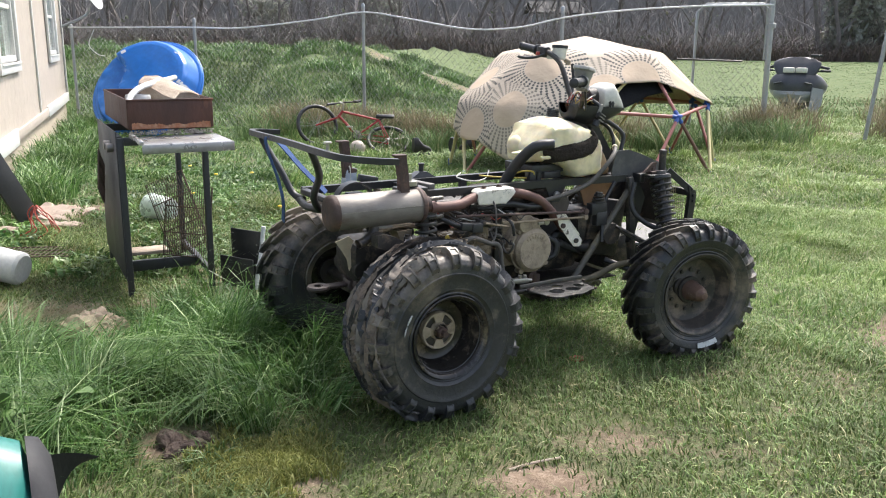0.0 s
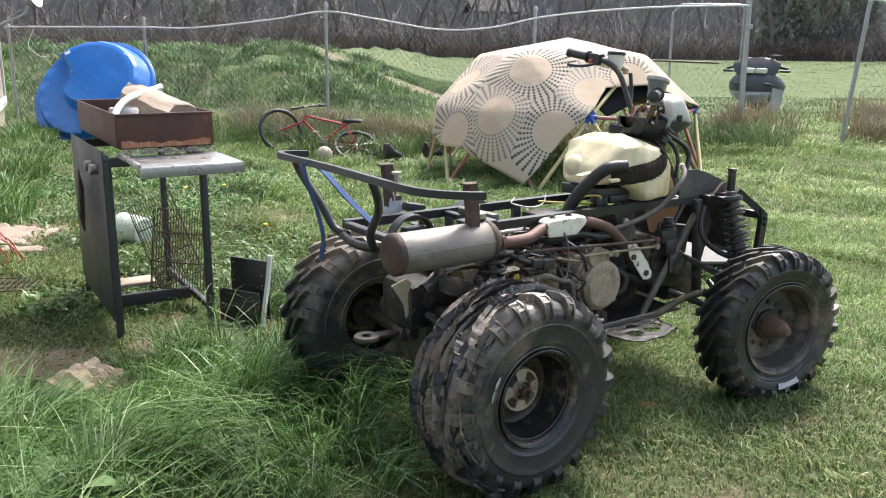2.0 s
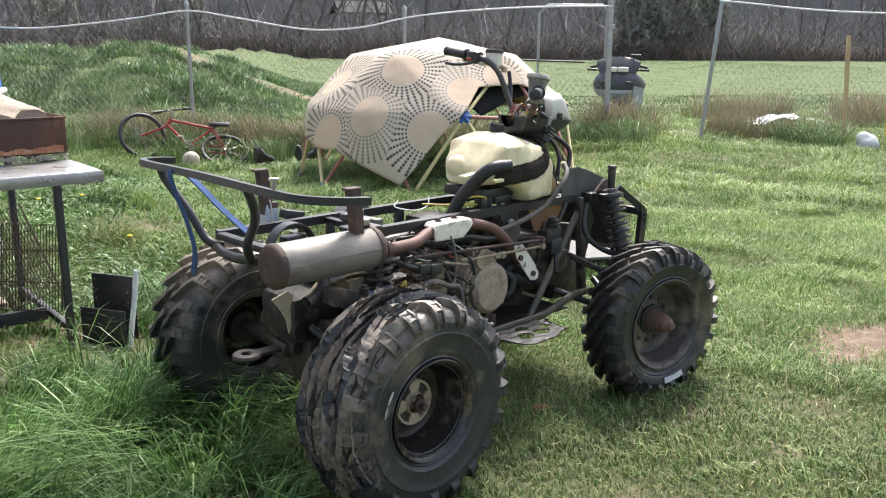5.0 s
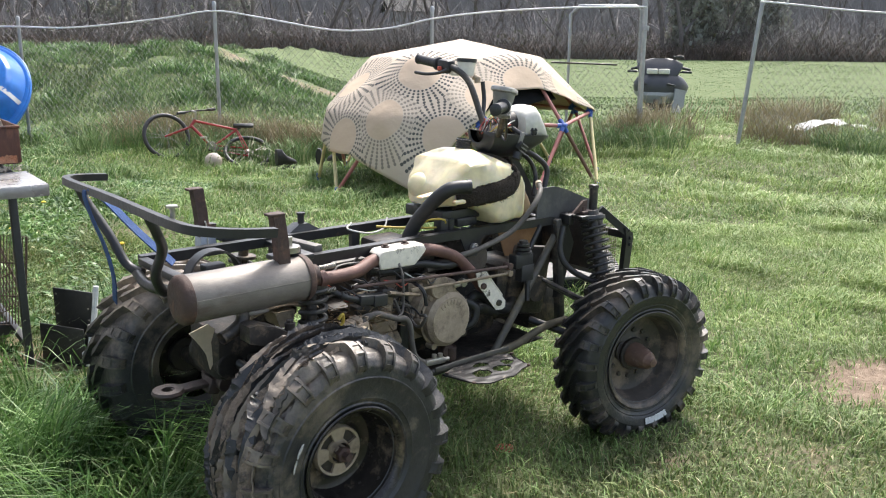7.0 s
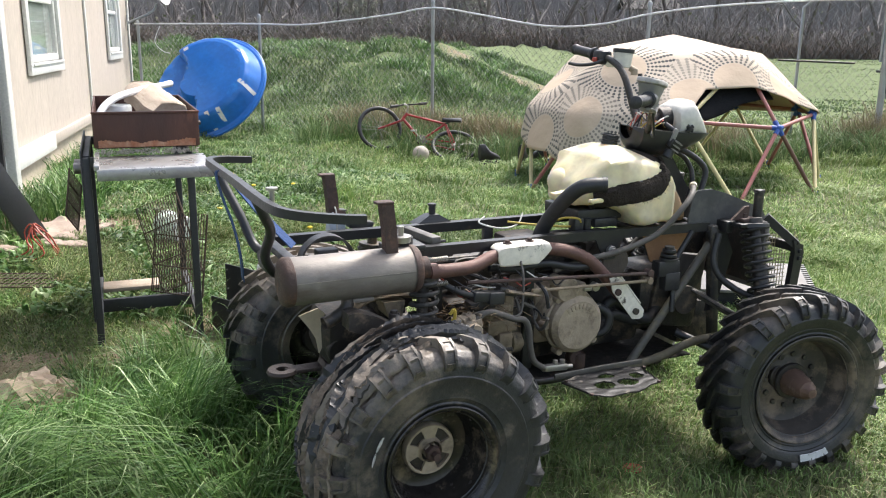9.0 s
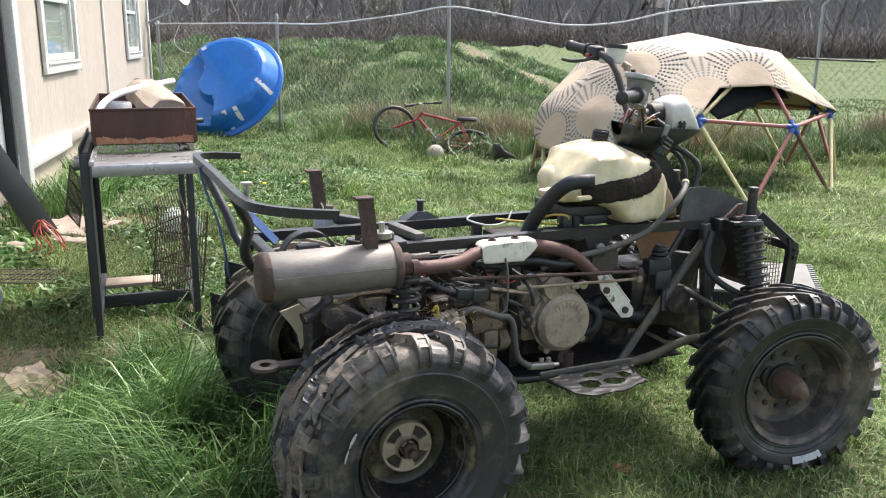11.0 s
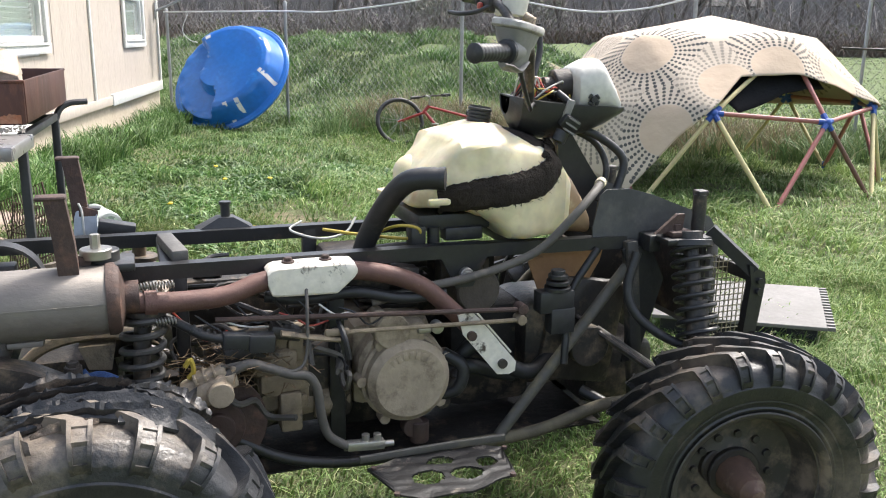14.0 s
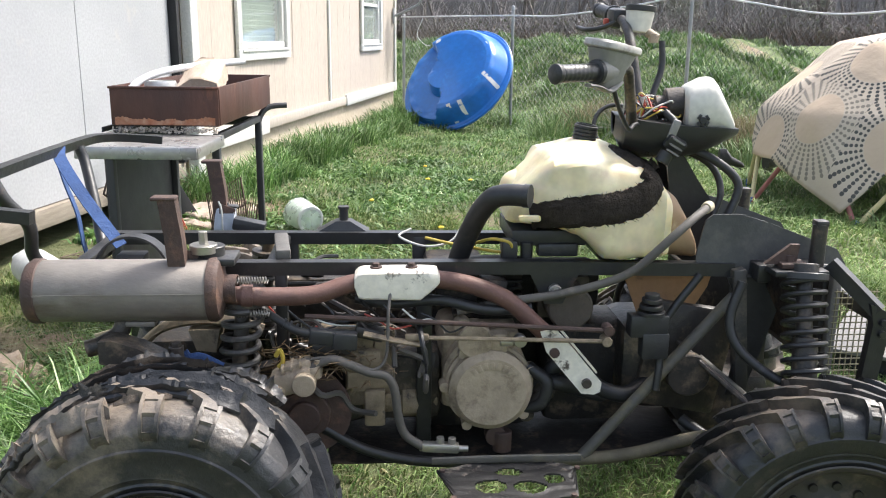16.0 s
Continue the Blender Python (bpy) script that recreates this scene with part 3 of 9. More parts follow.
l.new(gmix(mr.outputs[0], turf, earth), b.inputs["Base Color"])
bp = n.new("ShaderNodeBump")
bp.inputs["Strength"].default_value, bp.inputs["Distance"].default_value = 0.7, 0.03
l.new(gnoise(38, 8, 0.7), bp.inputs["Height"])
l.new(bp.outputs[0], b.inputs["Normal"])

ground = mesh_from("ground", np.stack([X.ravel(), Y.ravel(), Z.ravel()], 1), [quads], GROUND, smooth=True)
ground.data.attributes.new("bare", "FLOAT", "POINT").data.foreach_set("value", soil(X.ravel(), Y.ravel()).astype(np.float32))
ground.data.attributes.new("meadow", "FLOAT", "POINT").data.foreach_set("value", ease((Y.ravel() - 11) / 4).astype(np.float32))
tagged(ground, "uneven grassy yard with bare earth patches and a mound", "ground", kind="structure")


# ---- grass ----
rng = np.random.default_rng(7)


def hash_noise(x, y, s):
    """A cheap smooth field between -1 and 1."""
    return (np.sin(x * s * 1.3 + 1.7 * np.sin(y * s * 0.9)) + np.sin(y * s * 1.1 + 1.3 * np.sin(x * s * 1.7 + 2))
            + np.sin((x + y) * s * 2.3 + 0.5)) / 3


def blades(name, x, y, h, w, lean, mat_, label, lean_dir=None, base=None, stray=1.5):
    N = len(x)
    z = ground_z(x, y) if base is None else base
    yaw = rng.uniform(0, 2 * math.pi, N)
    ld = rng.uniform(0, 2 * math.pi, N) if lean_dir is None else lean_dir + rng.normal(0, stray, N)
    lx, ly = np.cos(ld) * lean * h, np.sin(ld) * lean * h
    cx, cy = np.cos(yaw) * w / 2, np.sin(yaw) * w / 2
    drop = 1 - 0.35 * np.minimum(lean, 1.4)
    V = np.empty((N, 7, 3), np.float32)
    for k, (f, g, wd) in enumerate(((0.0, -0.02, 1.0), (0.22, 0.48, 0.9), (0.62, 0.85, 0.6))):
        gz = z + h * g * (1 if g < 0 else 1) * np.where(g > 0.6, drop + 0.1, 1)
        V[:, 2 * k, 0], V[:, 2 * k, 1], V[:, 2 * k, 2] = x + lx * f - cx * wd, y + ly * f - cy * wd, gz
        V[:, 2 * k + 1, 0], V[:, 2 * k + 1, 1], V[:, 2 * k + 1, 2] = x + lx * f + cx * wd, y + ly * f + cy * wd, gz
    V[:, 6, 0], V[:, 6, 1], V[:, 6, 2] = x + lx, y + ly, z + h * drop
    o = (np.arange(N) * 7)[:, None]
    Q = np.concatenate([o + np.array([[0, 1, 3, 2]]), o + np.array([[2, 3, 5, 4]])])
    T = o + np.array([[4, 5, 6]])
    ob = mesh_from(name, V.reshape(-1, 3), [Q, T], mat_)
    return tagged(ob, label, "grass", kind="stuff")


def scatter(x0, x1, y0, y1, per_m2):
    N = int((x1 - x0) * (y1 - y0) * per_m2)
    return rng.uniform(x0, x1, N), rng.uniform(y0, y1, N)


def keep(mask, *a):
    return [v[mask] for v in a]


def under_house(x, y):
    """True on the house's side of its wall."""
    return (x + 5.977) * 0.946 + (y - 13.627) * 0.323 < 0.05


def long_zone(x, y):
    """Where nobody mows: round the cart, along the house."""
    edge = np.minimum(0.05 - 0.18 * (y - 3.0), -0.55 + 0.7 * (y - 2.5))
    a = ease((edge - x) / 0.6) * ease((6.2 - y) / 1.5) * ease((x + 3.2) / 0.8)
    a = a * (1 - 0.8 * ease((y - 3.75) / 0.35) * ease((-1.15 - x) / 0.25))
    return np.clip(a + 0.25 * hash_noise(x, y, 1.9) * a, 0, 1)


def tufts(cx, cy, per, spread, hmin, hmax):
    cx, cy = np.repeat(cx, per), np.repeat(cy, per)
    a, r = rng.uniform(0, 2 * math.pi, len(cx)), spread * np.sqrt(rng.random(len(cx)))
    x, y = cx + r * np.cos(a), cy + r * np.sin(a)
    return x, y, a, rng.uniform(hmin, hmax, len(cx))


# mown turf near the machine
x, y = scatter(-2.8, 4.4, 1.7, 6.8, 8200)
s = soil(x, y)
m = (rng.random(len(x)) > s * 1.15) & (rng.random(len(x)) > long_zone(x, y) * 0.75) & ((np.abs(x - 0.8) < 1.1 + 0.62 * (y - 0.6)) | (y > 5))
x, y = keep(m, x, y)
h = rng.uniform(0.014, 0.045, len(x)) * (1 + 0.5 * hash_noise(x, y, 2.1)) * (1 + 1.2 * (hash_noise(x + 3, y, 3.7) > 0.5))
h *= 1 + 0.5 * ease((y - 4.5) / 2)
def sunlit_share(x, y):
    """Share of pale blades: high where the lawn looks sunlit, cut for shade near the machine."""
    return np.clip(0.12 * ease((x + 1.6) / 1.2) + 0.78 * ease((x - 0.8 - 0.12 * (y - 3)) / 1.6) + 0.25 * hash_noise(x, y, 1.2), 0.03, 0.97) * (1 - 0.85 * ease((4.6 - y) / 1.4) * ease((2.5 - x) / 0.8))


p = rng.random(len(x)) < sunlit_share(x, y)
# dark turf blades put shade into the colour, on the left and near the machine
rank = ~p & (rng.random(len(x)) < 0.85 * ease((0.2 - x) / 1.2) + 0.75 * ease((4.4 - y) / 1.2) * ease((2.4 - x) / 0.8))
for mask, nm, mt, lb in ((p, "dry_lawn", PALE, "short pale lawn grass in a sunlit tone"), (~p & ~rank, "mown_grass", BLADE_TIP, "short trodden green lawn grass"), (rank, "mown_grass", TURF, "short thatchy lawn grass in a shaded tone")):
    a, c, e = keep(mask, x, y, h)
    blades(nm, a, c, e, rng.uniform(0.003, 0.0058, len(a)), rng.uniform(0.4, 1.7, len(a)), mt, lb, hash_noise(a, c, 0.9) * 4)
# thinner turf where nothing is looked at closely
x, y = scatter(-4.5, 8.5, -3.0, 7.0, 700)
m = (y < 1.75) | (np.abs(x - 0.8) > 1.1 + 0.62 * (y - 0.6))
x, y = keep(m & ~under_house(x, y), x, y)
p = rng.random(len(x)) < sunlit_share(x, y)
for mask, nm, mt, lb in ((p, "dry_lawn", PALE, "pale lawn grass in a sunlit tone at the yard edge"), (~p, "mown_grass", BLADE_TIP, "green lawn grass at the yard edge")):
    a, c = keep(mask, x, y)
    blades(nm, a, c, rng.uniform(0.04, 0.09, len(a)), rng.uniform(0.006, 0.011, len(a)), rng.uniform(0.2, 1.3, len(a)), mt, lb)
# the long grass: a low mat, and clumps that fall over in arcs
def clear_of(x, y):
    """Down to a fraction round the cart, the stones and the thatch behind them."""
    low = 0.65 * ease((-1.3 - x) / 0.25) * ease((y - 3.2) / 0.3) + 0.35 * ease((y - 3.9) / 0.5) + 0.6 * ease((2.8 - y) / 0.25) * ease((x + 1.2) / 0.2)
    return np.clip(1 - low, 0.25, 1) * (np.hypot(x + 1.0, y - 4.35) > 0.3) * (np.hypot(x + 1.53, y - 3.64) > 0.15) * (np.hypot(x + 0.85, y - 2.61) > 0.15)


x, y = scatter(-3.3, 0.5, 1.8, 6.2, 4200)
x, y = keep(rng.random(len(x)) < long_zone(x, y) * (1 - 0.8 * soil(x, y)) * (clear_of(x, y) > 0), x, y)
blades("long_grass", x, y, rng.uniform(0.05, 0.15, len(x)) * (0.5 + 0.65 * long_zone(x, y)) * clear_of(x, y), rng.uniform(0.003, 0.007, len(x)), rng.uniform(0.4, 1.7, len(x)), LUSH, "mat of green grass under the long tufts", hash_noise(x, y, 3.1) * 3.4 - 0.6, None, 0.7)
cx, cy = scatter(-3.0, 0.35, 1.9, 5.4, 46)
cx, cy = keep(rng.random(len(cx)) < long_zone(cx, cy) * (1 - 0.9 * soil(cx, cy)) * (clear_of(cx, cy) > 0), cx, cy)
tall = rng.uniform(0.55, 1.25, len(cx)) * (0.45 + 0.7 * long_zone(cx, cy)) * clear_of(cx, cy)
flow = hash_noise(cx, cy, 2.3) * 3.0 - 0.6 + rng.normal(0, 0.35, len(cx))
x, y, a, h = tufts(cx, cy, 85, 0.075, 0.12, 0.3)
h, flow = h * np.repeat(tall, 85), np.repeat(flow, 85)
out = rng.random(len(x)) < 0.35
blades("long_grass", x, y, h, rng.uniform(0.003, 0.0075, len(x)), rng.uniform(0.45, 1.9, len(x)) * np.repeat(rng.uniform(0.6, 1.15, len(cx)), 85), LUSH, "long lush green grass fallen over in tufts", np.where(out, a, flow), None, 0.3)
x, y = scatter(-3.0, 0.3, 2.0, 5.2, 620)
m = rng.random(len(x)) < long_zone(x, y) ** 2 * (1 - soil(x, y)) * (hash_noise(x, y, 2.6) > -0.1) * (clear_of(x, y) > 0.6)
x, y = keep(m, x, y)
blades("tall_stems", x, y, rng.uniform(0.22, 0.42, len(x)), rng.uniform(0.0035, 0.006, len(x)), rng.uniform(0.7, 1.8, len(x)), LUSH, "single tall stems in the long grass", hash_noise(x, y, 3.1) * 3.4 - 0.6, None, 0.5)
# dry thatch lying on the bare soil
cx, cy = rng.normal(-1.93, 0.13, 60), rng.normal(3.8, 0.06, 60)
x, y, a, h = tufts(cx, cy, 22, 0.06, 0.04, 0.12)
blades("dry_thatch", x, y, h, rng.uniform(0.003, 0.005, len(x)), rng.uniform(1.5, 2.6, len(x)), DRY, "dry flattened thatch on bare soil", rng.normal(0.2, 0.6, len(x)))
# moss between the bare patches
cx, cy = rng.normal(-0.56, 0.09, 130), rng.normal(2.47, 0.1, 130)
x, y, a, h = tufts(cx, cy, 70, 0.05, 0.02, 0.05)
blades("moss", x, y, h, rng.uniform(0.003, 0.006, len(x)), rng.uniform(0.2, 1.0, len(x)), MOSS, "yellow-green moss beside bare earth", a)
# the rest of the yard
x, y = scatter(-6.2, 9.5, 6.4, 15.0, 1300)
x, y = keep(~under_house(x, y) & (rng.random(len(x)) > soil(x, y)), x, y)
h = rng.uniform(0.03, 0.08, len(x)) * (1 + 0.6 * hash_noise(x, y, 1.7)) * (1 + 1.2 * (hash_noise(x + 5, y, 2.9) > 0.35)) * (1 + 0.7 * ease((y - 10 + 0.3 * x) / 3))
# darker blades towards the house, their tone standing in for shade
rank = ~under_house(x, y) & (x < -1.2 + 0.5 * hash_noise(x, y, 1.4) - 0.25 * (y - 7)) & (rng.random(len(x)) < 0.8)
a, c, e = keep(rank, x, y, h)
blades("yard_grass", a, c, 0.8 * e, rng.uniform(0.006, 0.012, len(a)), rng.uniform(0.6, 1.8, len(a)), LUSH, "green grass beside the house in a darker, shaded tone", hash_noise(a, c, 0.8) * 4)
x, y, h = keep(~rank, x, y, h)
p = rng.random(len(x)) < sunlit_share(x, y)
for mask, nm, mt, lb in ((p, "dry_lawn", PALE, "pale tussocky grass in a sunlit tone across the yard"), (~p, "yard_grass", BLADE_TIP, "tussocky green grass across the yard")):
    a, c, e = keep(mask, x, y, h)
    blades(nm, a, c, e, rng.uniform(0.006, 0.012, len(a)), rng.uniform(0.6, 1.8, len(a)), mt, lb, hash_noise(a, c, 0.8) * 4)


# brighter clumps standing up out of the lawn
cx, cy = scatter(-1.6, 8.0, 2.6, 11.0, 3.4)
cx, cy = keep(~under_house(cx, cy) & (hash_noise(cx, cy, 1.1) > -0.25) & (soil(cx, cy) < 0.2) & ((cy > 4.6) | (cx > 1.6) | (cx < -0.6)), cx, cy)
x, y, a, h = tufts(cx, cy, 80, 0.15, 0.04, 0.12)
blades("lawn_clumps", x, y, h, rng.uniform(0.004, 0.008, len(x)), rng.uniform(0.4, 1.3, len(x)), BLADE_TIP, "fresh green clumps standing up in the lawn", a)
# tussocks along the fence and beside the house
N = 150
cx = rng.uniform(-6.0, 9.0, N)
cy = 11.35 - 0.318 * (cx - 4.2) + rng.normal(-0.35, 0.45, N)
cx, cy = keep((cx < 4.4) & ((cx < -5.3) | (cx > -2.9)) | (cx > 6.0) & (rng.random(N) < 0.4), cx, cy)
x, y, a, h = tufts(cx, cy, 150, 0.26, 0.12, 0.42)
blades("fence_tussocks", x, y, h, rng.uniform(0.008, 0.013, len(x)), rng.uniform(0.3, 1.0, len(x)), FIELD_GRASS, "tall green tussocks along the fence line", a)
N = 60
cs = rng.uniform(0.2, 8.0, N)
cx, cy = -5.977 + 0.323 * cs + 0.946 * rng.uniform(0.1, 0.6, N), 13.627 - 0.946 * cs + 0.323 * rng.uniform(0.1, 0.6, N)
x, y, a, h = tufts(cx, cy, 130, 0.22, 0.1, 0.3)
blades("wall_tussocks", x, y, h, rng.uniform(0.007, 0.012, len(x)), rng.uniform(0.3, 1.1, len(x)), LUSH, "rank green grass growing along the house foot", a)
# dry brown stalks behind the bicycle and at the gate
N = 75
cx = np.concatenate([rng.uniform(-2.6, 2.8, N), rng.uniform(3.7, 4.3, 12), rng.choice((5.9, 6.2, 7.5), 12) + rng.normal(0, 0.15, 12)])
cy = 11.35 - 0.318 * (cx - 4.2) + np.concatenate([rng.normal(-0.15, 0.28, N), rng.normal(-0.1, 0.2, 12), rng.normal(0.25, 0.25, 12)])
x, y, a, h = tufts(cx, cy, 110, 0.24, 0.15, 0.55)
blades("dry_weeds", x, y, h, rng.uniform(0.005, 0.010, len(x)), rng.uniform(0.2, 0.9, len(x)), DRY, "dry tan weeds and brambles by the fence", a)
# broad weeds by the cart and the house
x, y = scatter(-4.6, -0.9, 4.6, 9.5, 900)
x, y = keep(~under_house(x, y) & (hash_noise(x, y, 2.2) > -0.15) & (rng.random(len(x)) > soil(x, y)), x, y)
blades("ground_weeds", x, y, rng.uniform(0.03, 0.08, len(x)), rng.uniform(0.014, 0.032, len(x)), rng.uniform(0.6, 1.6, len(x)), LUSH, "low broad-leaved weeds in the yard")
cx = np.concatenate([rng.normal(7.9, 0.4, 16), rng.normal(10.4, 0.5, 10), rng.normal(9.0, 0.25, 7), rng.normal(4.5, 0.15, 5)])
cy = np.concatenate([rng.normal(13.8, 0.35, 16), rng.normal(13.4, 0.4, 10), rng.normal(12.4, 0.2, 7), rng.normal(11.3, 0.2, 5)])
x, y, a, h = tufts(cx, cy, 90, 0.3, 0.2, 0.7)
blades("dry_weeds", x, y, h, rng.uniform(0.006, 0.012, len(x)), rng.uniform(0.2, 1.0, len(x)), DRY, "dry tan weed clumps beyond the fence", a)
# mound and field
cx, cy = scatter(-13, 3, 14.2, 27, 8.5)
m = (path_soil(cx, cy) < 0.06)
cx, cy = keep(m, cx, cy)
x, y, a, h = tufts(cx, cy, 60, 0.34, 0.04, 0.15)
blades("mound_grass", x, y, h, rng.uniform(0.012, 0.022, len(x)), rng.uniform(0.3, 1.1, len(x)), FIELD_GRASS, "rank tufted grass over the mound", a)
N = 900
cx, cy = rng.uniform(-12, 2.4, N), rng.uniform(14.0, 25, N)
cx, cy = keep(hash_noise(cx, cy, 1.6) > 0.12, cx, cy)
cx, cy = keep((path_soil(cx, cy) < 0.05) & (ground_z(cx, cy) > 0.25), cx, cy)
x, y, a, h = tufts(cx, cy, 120, 0.3, 0.1, 0.3)
blades("mound_tussocks", x, y, h, rng.uniform(0.012, 0.02, len(x)), rng.uniform(0.5, 1.6, len(x)), LUSH, "darker tussocks on the mound", a)
cx, cy = scatter(-4, 22, 12.5, 22, 5.5)
m = (ground_z(cx, cy) < 0.25)
cx, cy = keep(m, cx, cy)
x, y, a, h = tufts(cx, cy, 30, 0.5, 0.02, 0.06)
blades("field_grass", x, y, h, rng.uniform(0.015, 0.03, len(x)), rng.uniform(0.3, 1.1, len(x)), FIELD_GRASS, "short grass of the open field", a)

x, y = scatter(-16, 40, 20, 76, 20)
m = (ground_z(x, y) < 0.3) & (path_soil(x, y) < 0.2)
x, y = keep(m, x, y)
far = 0.5 + y / 40
blades("field_grass", x, y, rng.uniform(0.02, 0.05, len(x)) * (1 + 0.6 * hash_noise(x, y, 0.7)), rng.uniform(0.015, 0.03, len(x)) * far, rng.uniform(1.1, 1.8, len(x)), FIELD_GRASS, "mottled short grass of the far field")

# ---- house ----
# s runs along the wall from the far corner's window towards the yard's near end, o stands out from it
HOUSE = Matrix(((0.3231, 0.9464, 0, -5.977), (-0.9464, 0.3231, 0, 13.627), (0, 0, 1, 0), (0, 0, 0, 1)))
W1, W2 = (4.72, 5.96, 1.06, 2.15), (0.16, 1.32, 1.06, 2.15)          # openings: s0, s1, z0, z1


def wall_strip(bm, s0, s1, z0, z1, o0, o1):
    box(bm, ((s0 + s1) / 2, (o0 + o1) / 2, (z0 + z1) / 2), (s1 - s0, abs(o1 - o0), z1 - z0))


house_wall = thing("wall_east", HOUSE, "cream painted house wall with vertical siding grooves", "wall", kind="structure")
S0, S1 = -1.05, 7.22
bm = bmesh.new()
cuts = [S0, W2[0], W2[1], W1[0], W1[1], S1]
for a, c in zip(cuts, cuts[1:]):
    w = [q for q in (W1, W2) if abs(q[0] - a) < 1e-6]
    if w:
        wall_strip(bm, a, c, 0.32, w[0][2], -0.14, 0)
        wall_strip(bm, a, c, w[0][3], 2.75, -0.14, 0)
    else:
        wall_strip(bm, a, c, 0.32, 2.75, -0.14, 0)
part("wall_body", bm, SIDING, house_wall, smooth=False)
# siding boards stand proud with open grooves between them
s = S0
while s < S1 - 0.02:
    e = min(s + 0.305, S1)
    for z0, z1 in ((0.34, 2.74),):
        spans = [(z0, z1)]
        for w in (W1, W2):
            if e > w[0] - 0.11 and s < w[1] + 0.11:
                spans = [(z0, w[2] - 0.12), (w[3] + 0.11, z1)]
        for a, c in spans:
            bm = bmesh.new()
            wall_strip(bm, s + 0.0012, e - 0.0012, a, c, 0.001, 0.006)
            part("siding_board", bm, SIDING, house_wall, smooth=False)
    s += 0.305
part("foundation", B(lambda bm: wall_strip(bm, S0, S1, -0.3, 0.33, -0.16, -0.02)), FOUNDATION, house_wall, "rough cream foundation band")
for s0, s1, z0, z1, tilt in ((S0, 2.3, 0.28, 0.42, 0), (2.36, 5.35, 0.3, 0.4, 0), (5.35, 7.2, 0.26, 0.42, 0)):
    bm = B(lambda bm: box(bm, ((s0 + s1) / 2, 0.024, (z0 + z1) / 2), (s1 - s0, 0.03, z1 - z0), bevel=0.004))
    part("skirt_board", bm, TRIM if s0 != 2.36 else SIDING, house_wall)
part("batten", B(lambda bm: box(bm, (3.06, 0.02, 1.56), (0.06, 0.022, 2.36), bevel=0.004)), TRIM, house_wall, "white batten over a siding joint")
part("corner_board", B(lambda bm: box(bm, (S0 + 0.05, 0.022, 1.52), (0.1, 0.026, 2.44), bevel=0.004)), TRIM, house_wall)
part("downpipe", B(lambda bm: box(bm, (7.1, 0.06, 1.38), (0.13, 0.09, 2.7), bevel=0.015)), TRIM, house_wall, "white downpipe")


def window(name, w, label):
    t = thing(name, HOUSE, label, "window", kind="structure")
    s0, s1, z0, z1 = w
    f = 0.1
    for nm, c, sz in (("casing", ((s0 + s1) / 2, 0.025, z0 - f / 2), (s1 - s0 + 2 * f, 0.034, f)), ("casing", ((s0 + s1) / 2, 0.025, z1 + f / 2), (s1 - s0 + 2 * f, 0.034, f)),
                      ("casing", (s0 - f / 2, 0.024, (z0 + z1) / 2), (f, 0.032, z1 - z0)), ("casing", (s1 + f / 2, 0.024, (z0 + z1) / 2), (f, 0.032, z1 - z0))):
        part(nm, B(lambda bm: box(bm, c, sz, bevel=0.004)), TRIM, t)
    g = 0.06
    bm = bmesh.new()
    box(bm, ((s0 + s1) / 2, -0.02, z0 + g / 2), (s1 - s0, 0.06, g), bevel=0.006)
    box(bm, ((s0 + s1) / 2, -0.02, z1 - g / 2), (s1 - s0, 0.06, g), bevel=0.006)
    box(bm, (s0 + g / 2, -0.02, (z0 + z1) / 2), (g, 0.06, z1 - z0 - 2 * g), bevel=0.006)
    box(bm, (s1 - g / 2, -0.02, (z0 + z1) / 2), (g, 0.06, z1 - z0 - 2 * g), bevel=0.006)
    box(bm, ((s0 + s1) / 2, -0.025, (z0 + z1) / 2), (s1 - s0 - 2 * g, 0.04, 0.045), bevel=0.004)
    part("window_frame", bm, TRIM, t)
    part("window_sill", B(lambda bm: box(bm, ((s0 + s1) / 2, 0.02, z0 - 0.012), (s1 - s0 + 0.06, 0.07, 0.024), bevel=0.005)), TRIM, t)
    pane = part("pane", B(lambda bm: box(bm, ((s0 + s1) / 2, -0.03, (z0 + z1) / 2), (s1 - s0 - 0.1, 0.006, z1 - z0 - 0.1))), GLASS, t, smooth=False)
    pane.visible_shadow = False
    z = z0 + 0.09
    while z < z1 - 0.05:
        part("blind_slat", B(lambda bm: box(bm, ((s0 + s1) / 2, -0.075, z), (s1 - s0 - 0.14, 0.05, 0.003), m=pose(0, 0, 0, 52))), BLIND, t, smooth=False)
        z += 0.048
    part("dark_room", B(lambda bm: box(bm, ((s0 + s1) / 2, -0.125, (z0 + z1) / 2), (s1 - s0 - 0.01, 0.01, z1 - z0 - 0.01))), BLIND, t, "pale lining behind the blind", smooth=False)
    return t


window("window_1", W1, "white framed window with a half-lit slatted blind")
window("window_2", W2, "narrow white framed window with a slatted blind")

# the white lean-to at the near end
shed = thing("wall_annex", HOUSE, "weathered white panelled annex wall on a timber sill", "wall", kind="structure")
for k in range(4):
    a = 7.32 + 1.22 * k
    part("wall_panel", B(lambda bm: box(bm, (a + 0.61, -0.05, 1.5), (1.214, 0.1, 2.5), bevel=0.003)), PANEL, shed, smooth=False)
part("edge_strip", B(lambda bm: box(bm, (7.29, 0.0, 1.5), (0.05, 0.12, 2.5), bevel=0.004)), DARK_PLASTIC, shed, "dark edge strip")
part("sill", B(lambda bm: box(bm, (9.7, -0.04, 0.19), (4.9, 0.15, 0.11), bevel=0.006)), WOOD_GREY, shed, "weathered timber sill")
